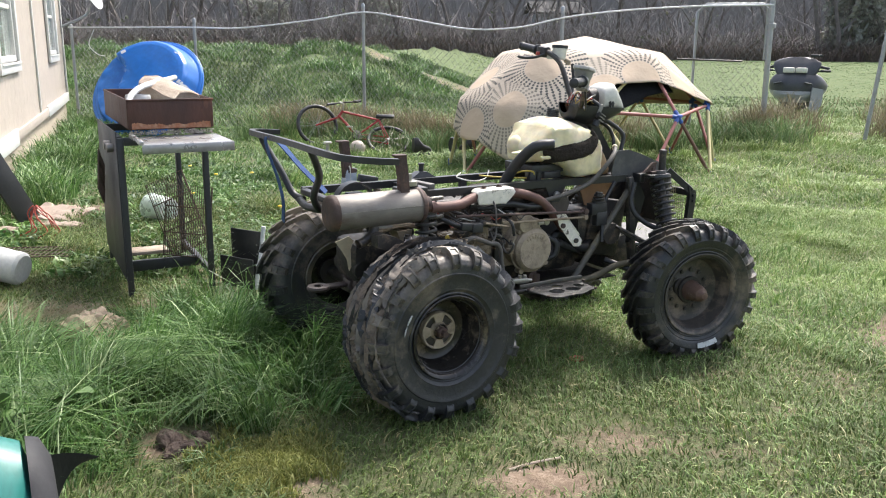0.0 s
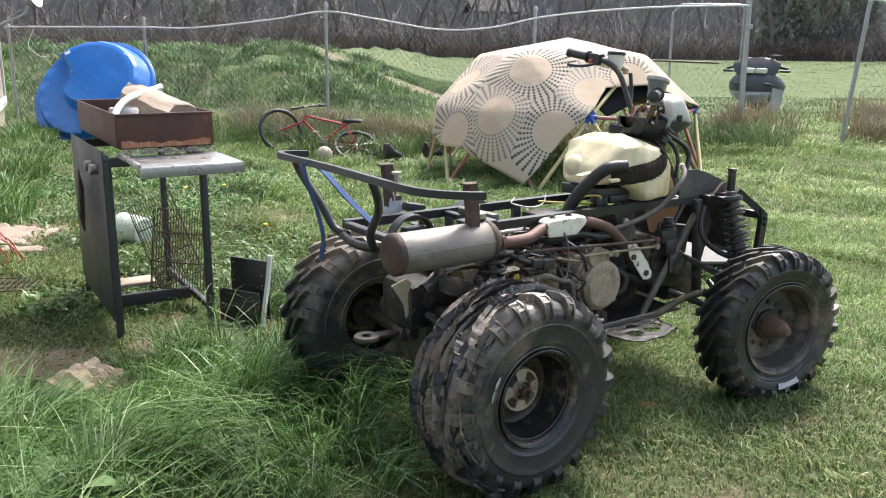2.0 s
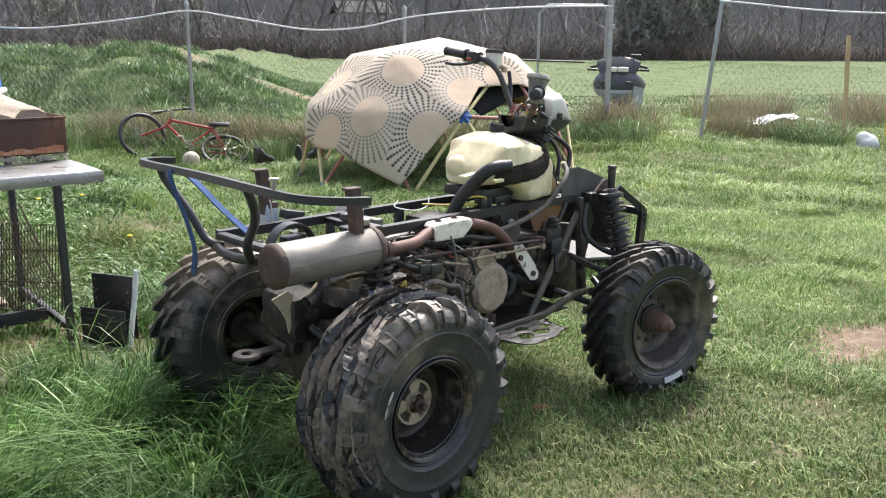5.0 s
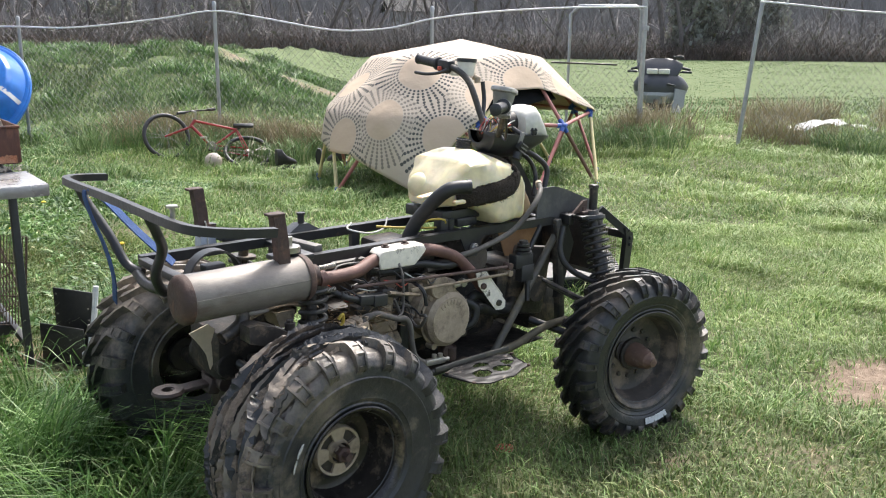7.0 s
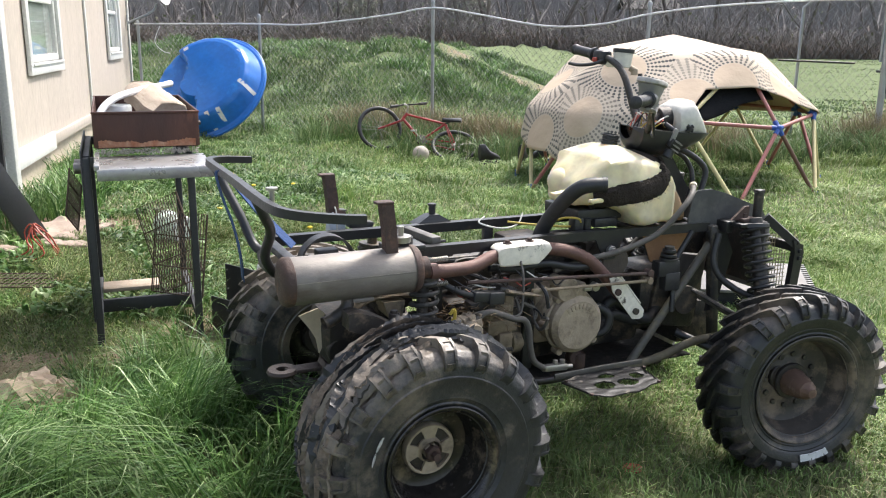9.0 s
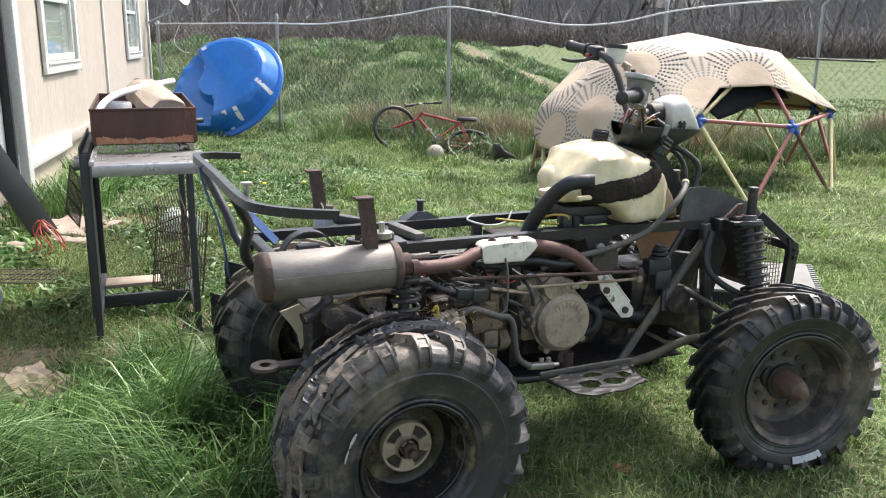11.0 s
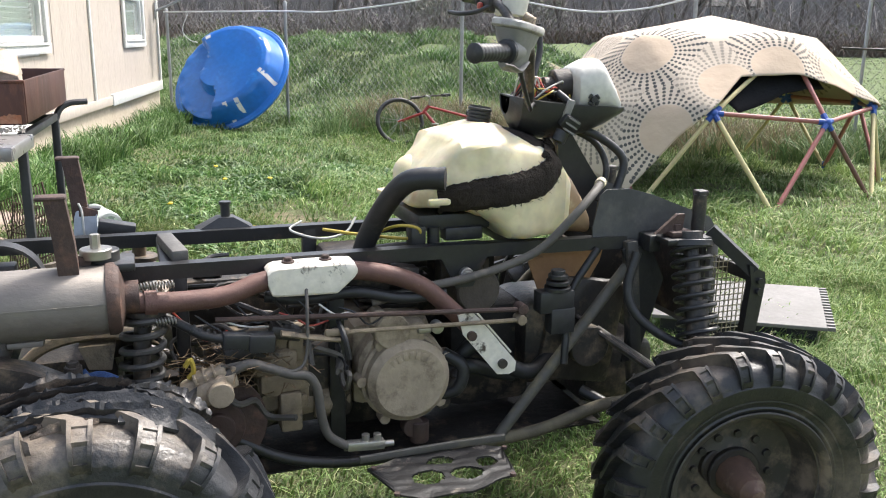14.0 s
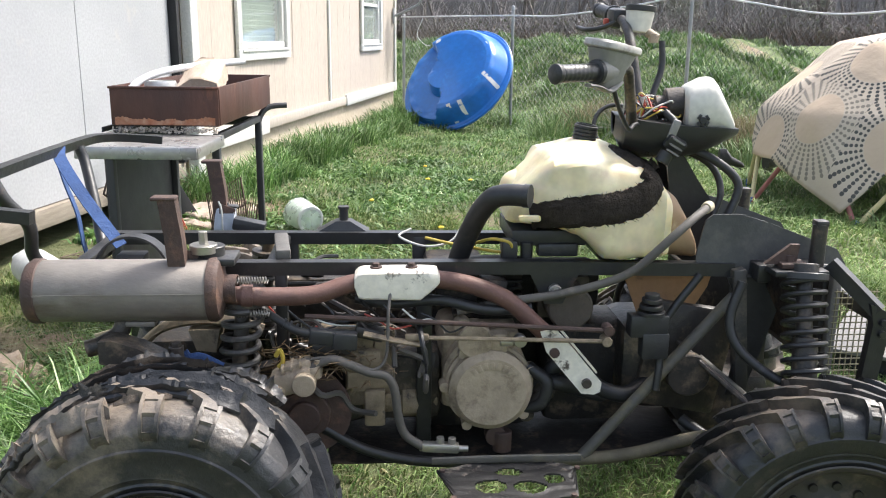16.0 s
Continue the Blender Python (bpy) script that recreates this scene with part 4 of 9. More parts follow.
for s in (7.6, 9.6, 11.6):
    part("pier", B(lambda bm: box(bm, (s, -0.12, 0.0), (0.2, 0.2, 0.3), bevel=0.006)), FOUNDATION, shed)
# the rest of the shell
tagged(part("wall_north", B(lambda bm: box(bm, (S0 + 0.07, -3.1, 1.22), (0.14, 5.9, 3.06))), SIDING, None, m=HOUSE), "cream gable wall of the house", "wall", kind="structure")
tagged(part("wall_west", B(lambda bm: box(bm, (5.5, -6.1, 1.22), (13.2, 0.14, 3.06))), SIDING, None, m=HOUSE), "cream back wall of the house", "wall", kind="structure")
tagged(part("wall_south", B(lambda bm: box(bm, (12.2, -3.1, 1.3), (0.14, 5.9, 2.9))), SIDING, None, m=HOUSE), "cream end wall of the house", "wall", kind="structure")
roof = thing("roof", HOUSE, "low dark felted house roof", "roof", kind="structure")
bm = bmesh.new()
loft(bm, [[(s, 0.35, 2.75), (s, -3.05, 3.75), (s, -6.45, 2.75), (s, -6.45, 2.87), (s, -3.05, 3.88), (s, 0.35, 2.87)] for s in (S0 - 0.3, 12.5)])
part("roof_deck", bm, ROOF, roof, smooth=False)
part("fascia", B(lambda bm: box(bm, (5.6, 0.365, 2.8), (13.6, 0.025, 0.16), bevel=0.003)), TRIM, roof)

# satellite dish on the corner
dish = thing("satellite_dish", HOUSE @ pose(-0.82, 0.02, 1.45), "small grey dish on a bent arm at the house corner", "satellite dish")
part("bracket", B(lambda bm: box(bm, (0, 0.012, 0.03), (0.09, 0.02, 0.24), bevel=0.004)), GALV, dish)
part("arm", B(lambda bm: tube(bm, [(0, 0.02, 0.03), (-0.05, 0.3, 0.16), (-0.1, 0.42, 0.24), (-0.1, 0.46, 0.34)], 0.02, 10, 4)), GALV, dish)
part("dish", B(lambda bm: lathe(bm, [(0.0, 0.0), (0.1, 0.008), (0.2, 0.03), (0.27, 0.058), (0.272, 0.066), (0.2, 0.04), (0.1, 0.018), (0, 0.01)], 32, pose(-0.1, 0.48, 0.55, 70, 0, 160))), GALV, dish)

# ---- fence ----
FENCE = Matrix(((-0.953, 0.303, 0, 4.21), (0.303, 0.953, 0, 11.35), (0, 0, 1, 0), (0, 0, 0, 1)))   # s along it from the gate to the house


def fence_ground(s):
    p = FENCE @ Vector((s, 0, 0))
    return float(ground_z(p.x, p.y))


CABLE = [(10.9, 1.47), (9.8, 1.475), (8.56, 1.48), (7.66, 1.475), (6.41, 1.6), (5.65, 1.705), (4.97, 1.62), (4.03, 1.475), (3.3, 1.5), (2.67, 1.63), (1.91, 1.72), (0.95, 1.775), (0.0, 1.79)]
CABLE_R = [(-1.35, 1.86), (-1.8, 1.82), (-2.3, 1.77), (-2.9, 1.73), (-3.6, 1.72), (-4.6, 1.78), (-5.6, 1.74), (-6.9, 1.8)]


def chain_link(name, s0, s1, top, parent):
    """Zigzag wires of a chain-link sheet, woven in diamonds."""
    pitch, rows = 0.045, 16
    V, F = [], []
    cols = int((s1 - s0) / pitch)
    r = 0.0021
    for c in range(cols):
        sa = s0 + c * pitch
        t0 = top(sa)
        z0 = fence_ground(sa) + 0.03
        dz = (t0 - z0) / (2 * rows)
        for k in range(2 * rows):
            odd = (k + c) % 2
            a = (sa + (pitch if odd else 0), 0.004 * (-1) ** k, z0 + k * dz)
            e = (sa + (0 if odd else pitch), -0.004 * (-1) ** k, z0 + (k + 1) * dz)
            i = len(V)
            for p in (a, e):
                V += [(p[0] - r, p[1] - r, p[2]), (p[0] + r, p[1] - r, p[2]), (p[0], p[1] + 1.4 * r, p[2])]
            F += [(i, i + 1, i + 4, i + 3), (i + 1, i + 2, i + 5, i + 4), (i + 2, i, i + 3, i + 5)]
    ob = mesh_from(name, np.array(V), [np.array(F)], WIRE_GALV)
    ob.parent = parent
    return tagged(ob, "woven galvanised diamond mesh", kind="stuff")


def curve_top(line):
    ss, zz = [p[0] for p in line], [p[1] for p in line]
    if ss[0] > ss[-1]:
        ss, zz = ss[::-1], zz[::-1]
    return lambda s: float(np.interp(s, ss, zz)) - 0.015


def post(parent, s, top, lean=(0, 0), r=0.024, name="post"):
    g = fence_ground(s)
    bm = bmesh.new()
    cyl(bm, (s, 0, g - 0.2), (s + lean[0], lean[1], top), r, 14)
    lathe(bm, [(r + 0.004, -0.05), (r + 0.005, 0.0), (r * 0.7, 0.02), (0, 0.026)], 14, Matrix.Translation((s + lean[0], lean[1], top)))
    return part(name, bm, GALV, parent)


fence = thing("chain_link_fence", FENCE, "grey chain-link fence with a wavy white conduit on top", "fence", kind="structure")
for s, t in ((10.87, 1.5), (8.52, 1.6), (5.65, 1.81), (2.7, 1.76)):
    post(fence, s, t)
post(fence, 0.0, 2.05, (0.02, 0), 0.036, "gate_post")
chain_link("mesh_sheet", 0.95, 10.9, curve_top(CABLE), fence)
part("conduit", B(lambda bm: tube(bm, [(s, -0.03, z) for s, z in CABLE], 0.011, 8, 6)), PVC, fence, "white plastic conduit")
part("tie_wire", B(lambda bm: tube(bm, [(10.4, -0.02, 1.44), (10.5, -0.05, 1.2), (10.35, -0.05, 1.05), (10.2, -0.05, 1.02)], 0.006, 6, 4)), PVC, fence)

gate = thing("chain_link_gate", FENCE, "raised tube-framed chain-link gate panel", "gate", kind="structure")
part("gate_frame", B(lambda bm: tube(bm, [(0.06, 0.02, 1.1), (0.06, 0.02, 1.74), (0.12, 0.02, 1.8), (0.82, 0.02, 1.8), (0.93, 0.02, 1.7), (0.93, 0.02, 0.1)], 0.018, 10)), GALV, gate)
chain_link("mesh_sheet", 0.09, 0.92, lambda s: 1.79, gate)
part("bottom_bar", B(lambda bm: tube(bm, [(0.32, -0.03, 1.08), (1.15, -0.03, 1.1)], 0.012, 8)), BLACK_METAL, gate, "dark bar across the gate")
part("hinge", B(lambda bm: cyl(bm, (0.0, 0.0, 1.5), (0.0, 0.0, 1.56), 0.05, 14)), GALV, gate)

fence_r = thing("chain_link_fence", FENCE, "grey chain-link fence with a leaning post beyond the gap", "fence", kind="structure")
post(fence_r, -1.22, 1.86, (-0.16, 0.0), 0.026)
for s in (-3.9, -6.9):
    post(fence_r, s, 1.8)
chain_link("mesh_sheet", -6.9, -1.4, curve_top(CABLE_R), fence_r)
part("conduit", B(lambda bm: tube(bm, [(s, -0.03, z) for s, z in CABLE_R], 0.011, 8, 6)), PVC, fence_r, "white plastic conduit")
stake = thing("wooden_stake", FENCE @ pose(-3.04, -0.12, fence_ground(-3.04)), "pale new wooden stake driven in by the fence", "stake")
part("stake_body", B(lambda bm: loft(bm, [[(x * 0.022 + dx, y * 0.022, z) for x, y in ((-1, -1), (1, -1), (1, 1), (-1, 1))] for z, dx in ((-0.2, 0), (1.36, 0.1))])), WOOD_NEW, stake)

# ---- woods beyond the field ----
def bare_tree(seed, height):
    r = random.Random(seed)
    t = new("bare_tree")
    trunk, twigs = bmesh.new(), bmesh.new()

    def grow(bm, p, d, length, rad, depth):
        pts, q = [Vector(p)], Vector(d).normalized()
        for k in range(4):
            q = (q + Vector((r.uniform(-1, 1), r.uniform(-1, 1), r.uniform(-0.3, 0.5))) * 0.22).normalized()
            pts.append(pts[-1] + q * length / 4)
        tube(bm, pts, [rad * (1 - 0.16 * k) for k in range(5)], 6 if depth < 1 else 4, caps=False)
        if depth < 3:
            for k in range(5 if depth == 0 else 4):
                i = r.randint(1, 4)
                a = r.uniform(0, 2 * math.pi)
                dd = q * 0.5 + Vector((math.cos(a), math.sin(a), r.uniform(0.0, 0.8)))
                grow(bm if depth < 0 else twigs, pts[i], dd, length * r.uniform(0.4, 0.62), rad * (1 - 0.16 * i) * 0.5, depth + 1)

    grow(trunk, (0, 0, -0.3), (r.uniform(-0.1, 0.1), r.uniform(-0.1, 0.1), 1), height * 0.72, height * 0.015, 0)
    part("trunk", trunk, BARK, t)
    part("crown", twigs, TWIG, t, "leafless branching crown", smooth=False)
    return tagged(t, "leafless grey-brown tree at the field edge", "tree", "bare trees at the field edge")


trees = [bare_tree(k, h) for k, h in ((3, 9), (8, 11), (15, 7.5), (21, 10))]
rt = random.Random(5)
for k, t in enumerate(trees):
    t.matrix_basis = pose(-24 + 22 * k, 84 + 2 * k, 0.0)
for k in range(110):
    a = rt.uniform(-1, 1)
    x = -60 + 150 * (k + rt.random()) / 110
    y = rt.uniform(78, 104) - 0.1 * abs(x)
    copy_thing(trees[k % 4], pose(x, y, float(ground_z(x, y)), 0, 0, rt.uniform(0, 360)) @ Matrix.Scale(rt.uniform(1.1, 1.7), 4))

# tangled undergrowth: thin canes and leaves
N = 34000
x = rng.uniform(-70, 95, N)
y = 76 - 0.1 * np.abs(x) + rng.gamma(1.6, 3.2, N)
h = rng.uniform(0.8, 3.0, N) * (1 + 0.3 * hash_noise(x, y, 0.35))
blades("undergrowth_canes", x, y, 0.8 * h, rng.uniform(0.03, 0.07, N), rng.uniform(0.7, 2.4, N), BRUSH, "tangled leafless brush and canes at the field edge", None)
N = 5000
x = rng.uniform(-70, 95, N)
y = 78 - 0.1 * np.abs(x) + rng.gamma(1.4, 3.6, N)
z = ground_z(x, y) + np.abs(rng.normal(0, 1.1, N)) * (1 + 0.7 * hash_noise(x, y, 0.25))
blades("bramble_leaves", x, y, rng.uniform(0.15, 0.4, N), rng.uniform(0.12, 0.3, N), rng.uniform(0.4, 1.5, N), IVY, "dark green bramble and ivy leaves in the brush", None, z)
# saplings and arching scrub, thick enough to close the view between the trunks
N = 9000
x = rng.uniform(-75, 100, N)
y = 79 - 0.1 * np.abs(x) + rng.gamma(2.0, 6.0, N)
blades("sapling_stems", x, y, rng.uniform(2.5, 9.0, N), rng.uniform(0.02, 0.07, N), rng.uniform(0.2, 1.6, N), TWIG, "thin leafless saplings in the wood", None)
cx = rng.uniform(-70, 95, 1000)
cy = 77 - 0.1 * np.abs(cx) + rng.gamma(1.5, 6.0, 1000)
x, y, a, h = tufts(cx, cy, 45, 1.1, 1.2, 4.2)
h *= 1 + 0.5 * hash_noise(x, y, 0.16)
blades("scrub_twigs", x, y, h, rng.uniform(0.02, 0.05, len(x)), rng.uniform(0.8, 2.6, len(x)), TWIG, "arching grey-brown scrub twigs", a)
# distance haze is mixed into the backdrop's colour as pale grey
HAZE_WOODS = material("hazy_distant_wood", (0.24, 0.22, 0.213), (0.185, 0.17, 0.164), 1.0, scale=0.9, grain=(1.6, 1.6, 0.5), c3=(0.285, 0.265, 0.257), spots=0.5, soft=0.3, spot_scale=2.0, bump=0, fine=6)
bm = bmesh.new()
segs = [(x, 118 - 0.003 * (x - 8) ** 2) for x in range(-170, 191, 10)]
vs = [(bm.verts.new((x, y, -1.5)), bm.verts.new((x, y + 1.5, 18 + 1.5 * math.sin(x * 0.21) + math.sin(x * 0.77)))) for x, y in segs]
for p, q in zip(vs, vs[1:]):
    bm.faces.new((p[0], q[0], q[1], p[1]))
tagged(part("backdrop", bm, HAZE_WOODS), "grey-brown depth of the woods with haze in its colour", "backdrop", kind="structure")

# an ivy-hung evergreen and thicket at the wood's edge, leaf colour greyed for haze
N = 9000
c = rng.choice(5, N, p=(0.3, 0.1, 0.1, 0.25, 0.25))
ex, ey = np.array((36.0, -6.0, -17.0, 40.5, 45.0))[c], np.array((78.0, 88.0, 86.0, 80.0, 82.0))[c]
a, z = rng.uniform(0, 2 * math.pi, N), rng.uniform(0.02, 1.0, N) ** 0.8 * np.array((10.0, 6.0, 5.0, 11.0, 9.0))[c]
r = (2.9 - 0.15 * z) * np.sqrt(rng.uniform(0.2, 1, N)) * (1 + 0.25 * np.sin(a * 3 + z))
x, y = ex + r * np.cos(a), ey + r * np.sin(a)
EVERGREEN = leafy("haze_paled_evergreen_leaves", (0.21, 0.22, 0.185), (0.27, 0.275, 0.23), (0.3, 0.28, 0.24))
blades("evergreen_thicket", x, y, rng.uniform(0.3, 0.7, N), rng.uniform(0.15, 0.35, N), rng.uniform(0.5, 1.5, N), EVERGREEN, "evergreen and ivy paled for haze at the wood edge", None, z)

barn = thing("farm_building", pose(13.5, 108, 0, 0, 0, 8), "pale grey low building far behind the bare trees", "building")
GREY_WALL = material("pale_grey_cladding", (0.3, 0.3, 0.315), (0.25, 0.255, 0.27), 0.8, scale=0.6, bump=0.05)
part("wall", B(lambda bm: box(bm, (0, 0, 2.0), (6.0, 4.0, 5.4))), GREY_WALL, barn, smooth=False)
part("roof", B(lambda bm: loft(bm, [[(x_, -2.4, 4.6), (x_, 0, 5.9), (x_, 2.4, 4.6), (x_, 2.4, 4.75), (x_, 0, 6.1), (x_, -2.4, 4.75)] for x_ in (-3.3, 3.3)])), ROOF, barn, smooth=False)

# ---- the stripped quad bike ----
# u runs forward, v to its left, z up; the ground point midway between the axles is its origin
QUAD = pose(0.2712, 3.6453, 0.0, 0, 0, 31)
quad = thing("quad_bike", QUAD, "stripped rusty four-wheel quad bike without bodywork on grass", "quad bike")


def tyre_mesh(width, R, rim, seed, lugs=18, torn=False):
    """A chunky mud tyre turned round the v axis; its outer side looks to -v."""
    bm = bmesh.new()
    w = width / 2
    turn = pose(0, 0, 0, 90)
    ring = rim + 0.5 * (R - rim)
    prof = [(rim - 0.012, 0.72 * w), (rim + 0.004, 0.8 * w), (rim + 0.012, 0.86 * w), (rim + 0.018, 0.885 * w), (rim + 0.022, 0.865 * w), (rim + 0.032, 0.905 * w), (rim + 0.034, 0.925 * w), (rim + 0.038, 0.92 * w), (ring - 0.025, 0.975 * w), (ring - 0.008, 0.985 * w),
            (ring - 0.004, 1.005 * w), (ring + 0.001, 1.005 * w), (ring + 0.004, 0.98 * w), (R - 0.06, 0.965 * w), (R - 0.044, 0.9 * w), (R - 0.032, 0.77 * w), (R - 0.025, 0.5 * w), (R - 0.022, 0.25 * w), (R - 0.021, 0.0)]
    prof = prof + [(r, -z) for r, z in prof[-2::-1]]
    if torn:                                                     # closer rings over the tread, to carry the splits
        fine = [prof[0]]
        for (r0, z0), (r1, z1) in zip(prof, prof[1:]):
            n_ = max(1, int(math.hypot(r1 - r0, z1 - z0) / 0.0045)) if min(r0, r1) > ring else 1
            fine += [(r0 + (r1 - r0) * k / n_, z0 + (z1 - z0) * k / n_) for k in range(1, n_ + 1)]
        prof = fine
    lathe(bm, prof, 160 if torn else 96, turn)
    rr = random.Random(seed)
    if torn:                                                     # the carcass itself is split and lumpy where the tread has come away
        for vx in bm.verts:
            r, a = math.hypot(vx.co.x, vx.co.z), math.degrees(math.atan2(vx.co.z, vx.co.x)) % 360
            side = ease((a - 120) / 30) if vx.co.y < -0.04 else 1.0
            f = ease((a - 55) / 25) * ease((250 - a) / 30) * ease((r - ring) / 0.03) * side
            y_ = vx.co.y + 0.012 * noise.noise(Vector((a * 0.03, vx.co.y * 20, 1))) + 0.0004 * a
            split = abs(noise.noise(Vector((a * 0.018, y_ * 75, 3))))
            k = 1 - 0.025 * f * ease((a - 110) / 30) + f * (0.11 * min(split, 0.35) - 0.03 + 0.03 * noise.noise(Vector((a * 0.16, y_ * 110, 8))))
            vx.co.x, vx.co.z = vx.co.x * k, vx.co.z * k

    def arc(a0, a1, outline, steps=2):
        """A rib of the given (radius, axial) outline swept from one angle to the next."""
        loft(bm, [[(r * math.cos(a), z, r * math.sin(a)) for r, z in outline] for a in [a0 + (a1 - a0) * k / steps for k in range(steps + 1)]])

    def bar(a, rows, half):
        """A slanted bar across the tread: rows of (axial, low radius, top radius, skew)."""
        loft(bm, [[(r * math.cos(b + k), z, r * math.sin(b + k)) for r, b in ((lo, a - half - 0.012), (hi, a - half), (hi, a + half), (lo, a + half + 0.012))] for z, lo, hi, k in rows])

    for side in (-1, 1):
        for k in range(lugs):
            a = 2 * math.pi * (k + (0.5 if side > 0 else 0)) / lugs + rr.uniform(-0.008, 0.008)
            t = R + rr.uniform(-0.004, 0.001)
            if torn and side > 0 and 0.9 < a % (2 * math.pi) < 3.6:      # these blocks are torn away
                continue
            q_ = 18 / lugs
            lo, d, s = R - 0.042, -0.3 * side, side
            if not (torn and radians(112) < a % (2 * math.pi) < radians(240)):
                bar(a, [(0.05 * w * s, lo, t, d), (0.22 * w * s, lo, t, 0.8 * d), (0.42 * w * s, lo, t, 0.35 * d), (0.6 * w * s, lo, t, 0.08 * d), (0.74 * w * s, lo - 0.004, t - 0.005, 0)], 0.042 * q_)
            hook = [(lo - 0.01, 0.62 * w * s), (t - 0.001, 0.64 * w * s), (t - 0.008, 0.84 * w * s), (t - 0.024, (0.965 * w + 0.002) * s), (t - 0.05, (w + 0.005) * s), (t - 0.06, (w + 0.0035) * s), (t - 0.072, (w - 0.004) * s), (lo - 0.02, 0.8 * w * s)]
            arc(a - 0.06 * q_, a + 0.06 * q_, [(r - 0.003, z - 0.0035 * s) for r, z in hook], 4)
            for b0, b1 in ((a - 0.064 * q_, a - 0.04 * q_), (a + 0.04 * q_, a + 0.064 * q_)):          # a raised rim round the block
                arc(b0, b1, hook)
            foot = [(t - 0.05, 0.9 * w * s), (t - 0.05, (w + 0.005) * s), (t - 0.06, (w + 0.0035) * s), (t - 0.07, (w - 0.006) * s)]
            arc(a - 0.05 * q_, a + 0.05 * q_, foot, 4)
            arc(a - 0.05 * q_, a + 0.05 * q_, [(t - 0.026, 0.84 * w * s), (t - 0.014, 0.86 * w * s), (t - 0.019, 0.94 * w * s), (t - 0.032, 0.95 * w * s)], 4)
    bmesh.ops.recalc_face_normals(bm, faces=bm.faces[:])
    return bm


def rim_mesh(width, rim, deep):
    bm = bmesh.new()
    w = width / 2
    prof = [(rim - 0.008, 0.8 * w), (rim + 0.005, 0.87 * w), (rim + 0.0115, 0.905 * w), (rim + 0.0085, 0.925 * w), (rim + 0.001, 0.9 * w), (rim - 0.006, 0.83 * w), (rim - 0.01, 0.7 * w), (rim - 0.012, 0.45 * w), (rim - 0.019, 0.36 * w),
            (rim - 0.021, deep + 0.012), (rim - 0.03, deep - 0.004), (rim - 0.05, deep - 0.012), (0.075, deep - 0.012), (0.06, deep - 0.004), (0.0, deep - 0.004)]
    lathe(bm, [(r, z) for r, z in prof], 56, pose(0, 0, 0, 90))
    return bm


def wheel(u, v, width, near, front, spin):
    m = pose(u, v, 0.255 if front else 0.3, 0, 0, (0 if near else 180) - (11 if front else 0)) @ pose(0, 0, 0, 0, spin, 0)
    R, rim, deep = (0.308 if front else 0.32), (0.17 if front else 0.141), (0.0 if front else 0.006)
    # the disc carries tyre and rim
    bm = bmesh.new()
    cyl(bm, (0, 0.02, 0), (0, -deep - 0.01, 0), 0.06, 24)
    wh = part("wheel", bm, GREASY, quad, "mud tyre on a dirty black steel rim", m=m)
    part("tyre", tyre_mesh(width, R, rim, int(100 * u + 10 * v) + 50, 24 if front else 20, near and not front), RUBBER if front else RUBBER_MUD, wh, "" if front else "cracked muddy tyre with peeling tread")
    part("rim", rim_mesh(width, rim, deep), RIM if front else RIM_BLACK, wh)
    if front:
        bm = bmesh.new()
        lathe(bm, [(0.046, deep - 0.02), (0.046, deep + 0.02), (0.041, deep + 0.03), (0.038, deep + 0.06), (0.03, deep + 0.088), (0.024, deep + 0.092), (0.015, deep + 0.112), (0, deep + 0.114)], 12, pose(0, 0, 0, 90))
        part("hub_cap", bm, HUB_RUST, wh, "rusty conical hub cap")
        for k in range(12):
            a = 2 * math.pi * k / 12
            bm = bmesh.new()
            cyl(bm, (0.088 * math.cos(a), -deep + 0.02, 0.088 * math.sin(a)), (0.088 * math.cos(a), -deep + 0.004, 0.088 * math.sin(a)), 0.009, 10)
            part("rivet", bm, BLACK_METAL, wh)
    else:
        bm = bmesh.new()
        lathe(bm, [(0.028, deep + 0.03), (0.03, deep + 0.02), (0.034, deep + 0.016), (0.034, deep), (0.028, deep)], 32, pose(0, 0, 0, 90))
        lathe(bm, [(0.06, deep), (0.06, deep + 0.018), (0.066, deep + 0.019), (0.069, deep + 0.015), (0.069, deep - 0.004), (0.058, deep - 0.004)], 48, pose(0, 0, 0, 90))
        lathe(bm, [(0.0, deep + 0.003), (0.062, deep + 0.003)], 32, pose(0, 0, 0, 90))
        for k in range(4):                                       # four broad webs with wedge-shaped hollows between them
            lathe(bm, [(0.03, deep + 0.002), (0.03, deep + 0.018), (0.0615, deep + 0.0175), (0.0615, deep + 0.002), (0.03, deep + 0.002)], 10, pose(0, 0, 0, 90), 90 * k - 2, 90 * k + 42)
            a0, a1 = radians(90 * k - 2), radians(90 * k + 42)
            for a in (a0, a1):
                quad_ = [bm.verts.new((r * math.cos(a), -z, r * math.sin(a))) for r, z in ((0.03, deep + 0.002), (0.0615, deep + 0.002), (0.0615, deep + 0.0175), (0.03, deep + 0.018))]
                bm.faces.new(quad_)
        lathe(bm, [(0.02, deep + 0.0), (0.02, deep + 0.03), (0.018, deep + 0.032), (0, deep + 0.032)], 20, pose(0, 0, 0, 90))
        part("hub", bm, CAST, wh, "grimy cast hub flange")
        bm = bmesh.new()
        lathe(bm, [(0.021, deep + 0.024), (0.021, deep + 0.044), (0.018, deep + 0.047), (0.011, deep + 0.047), (0.011, deep + 0.066), (0, deep + 0.066)], 6, pose(0, 0, 0, 90))
        part("axle_nut", bm, RUST, wh)
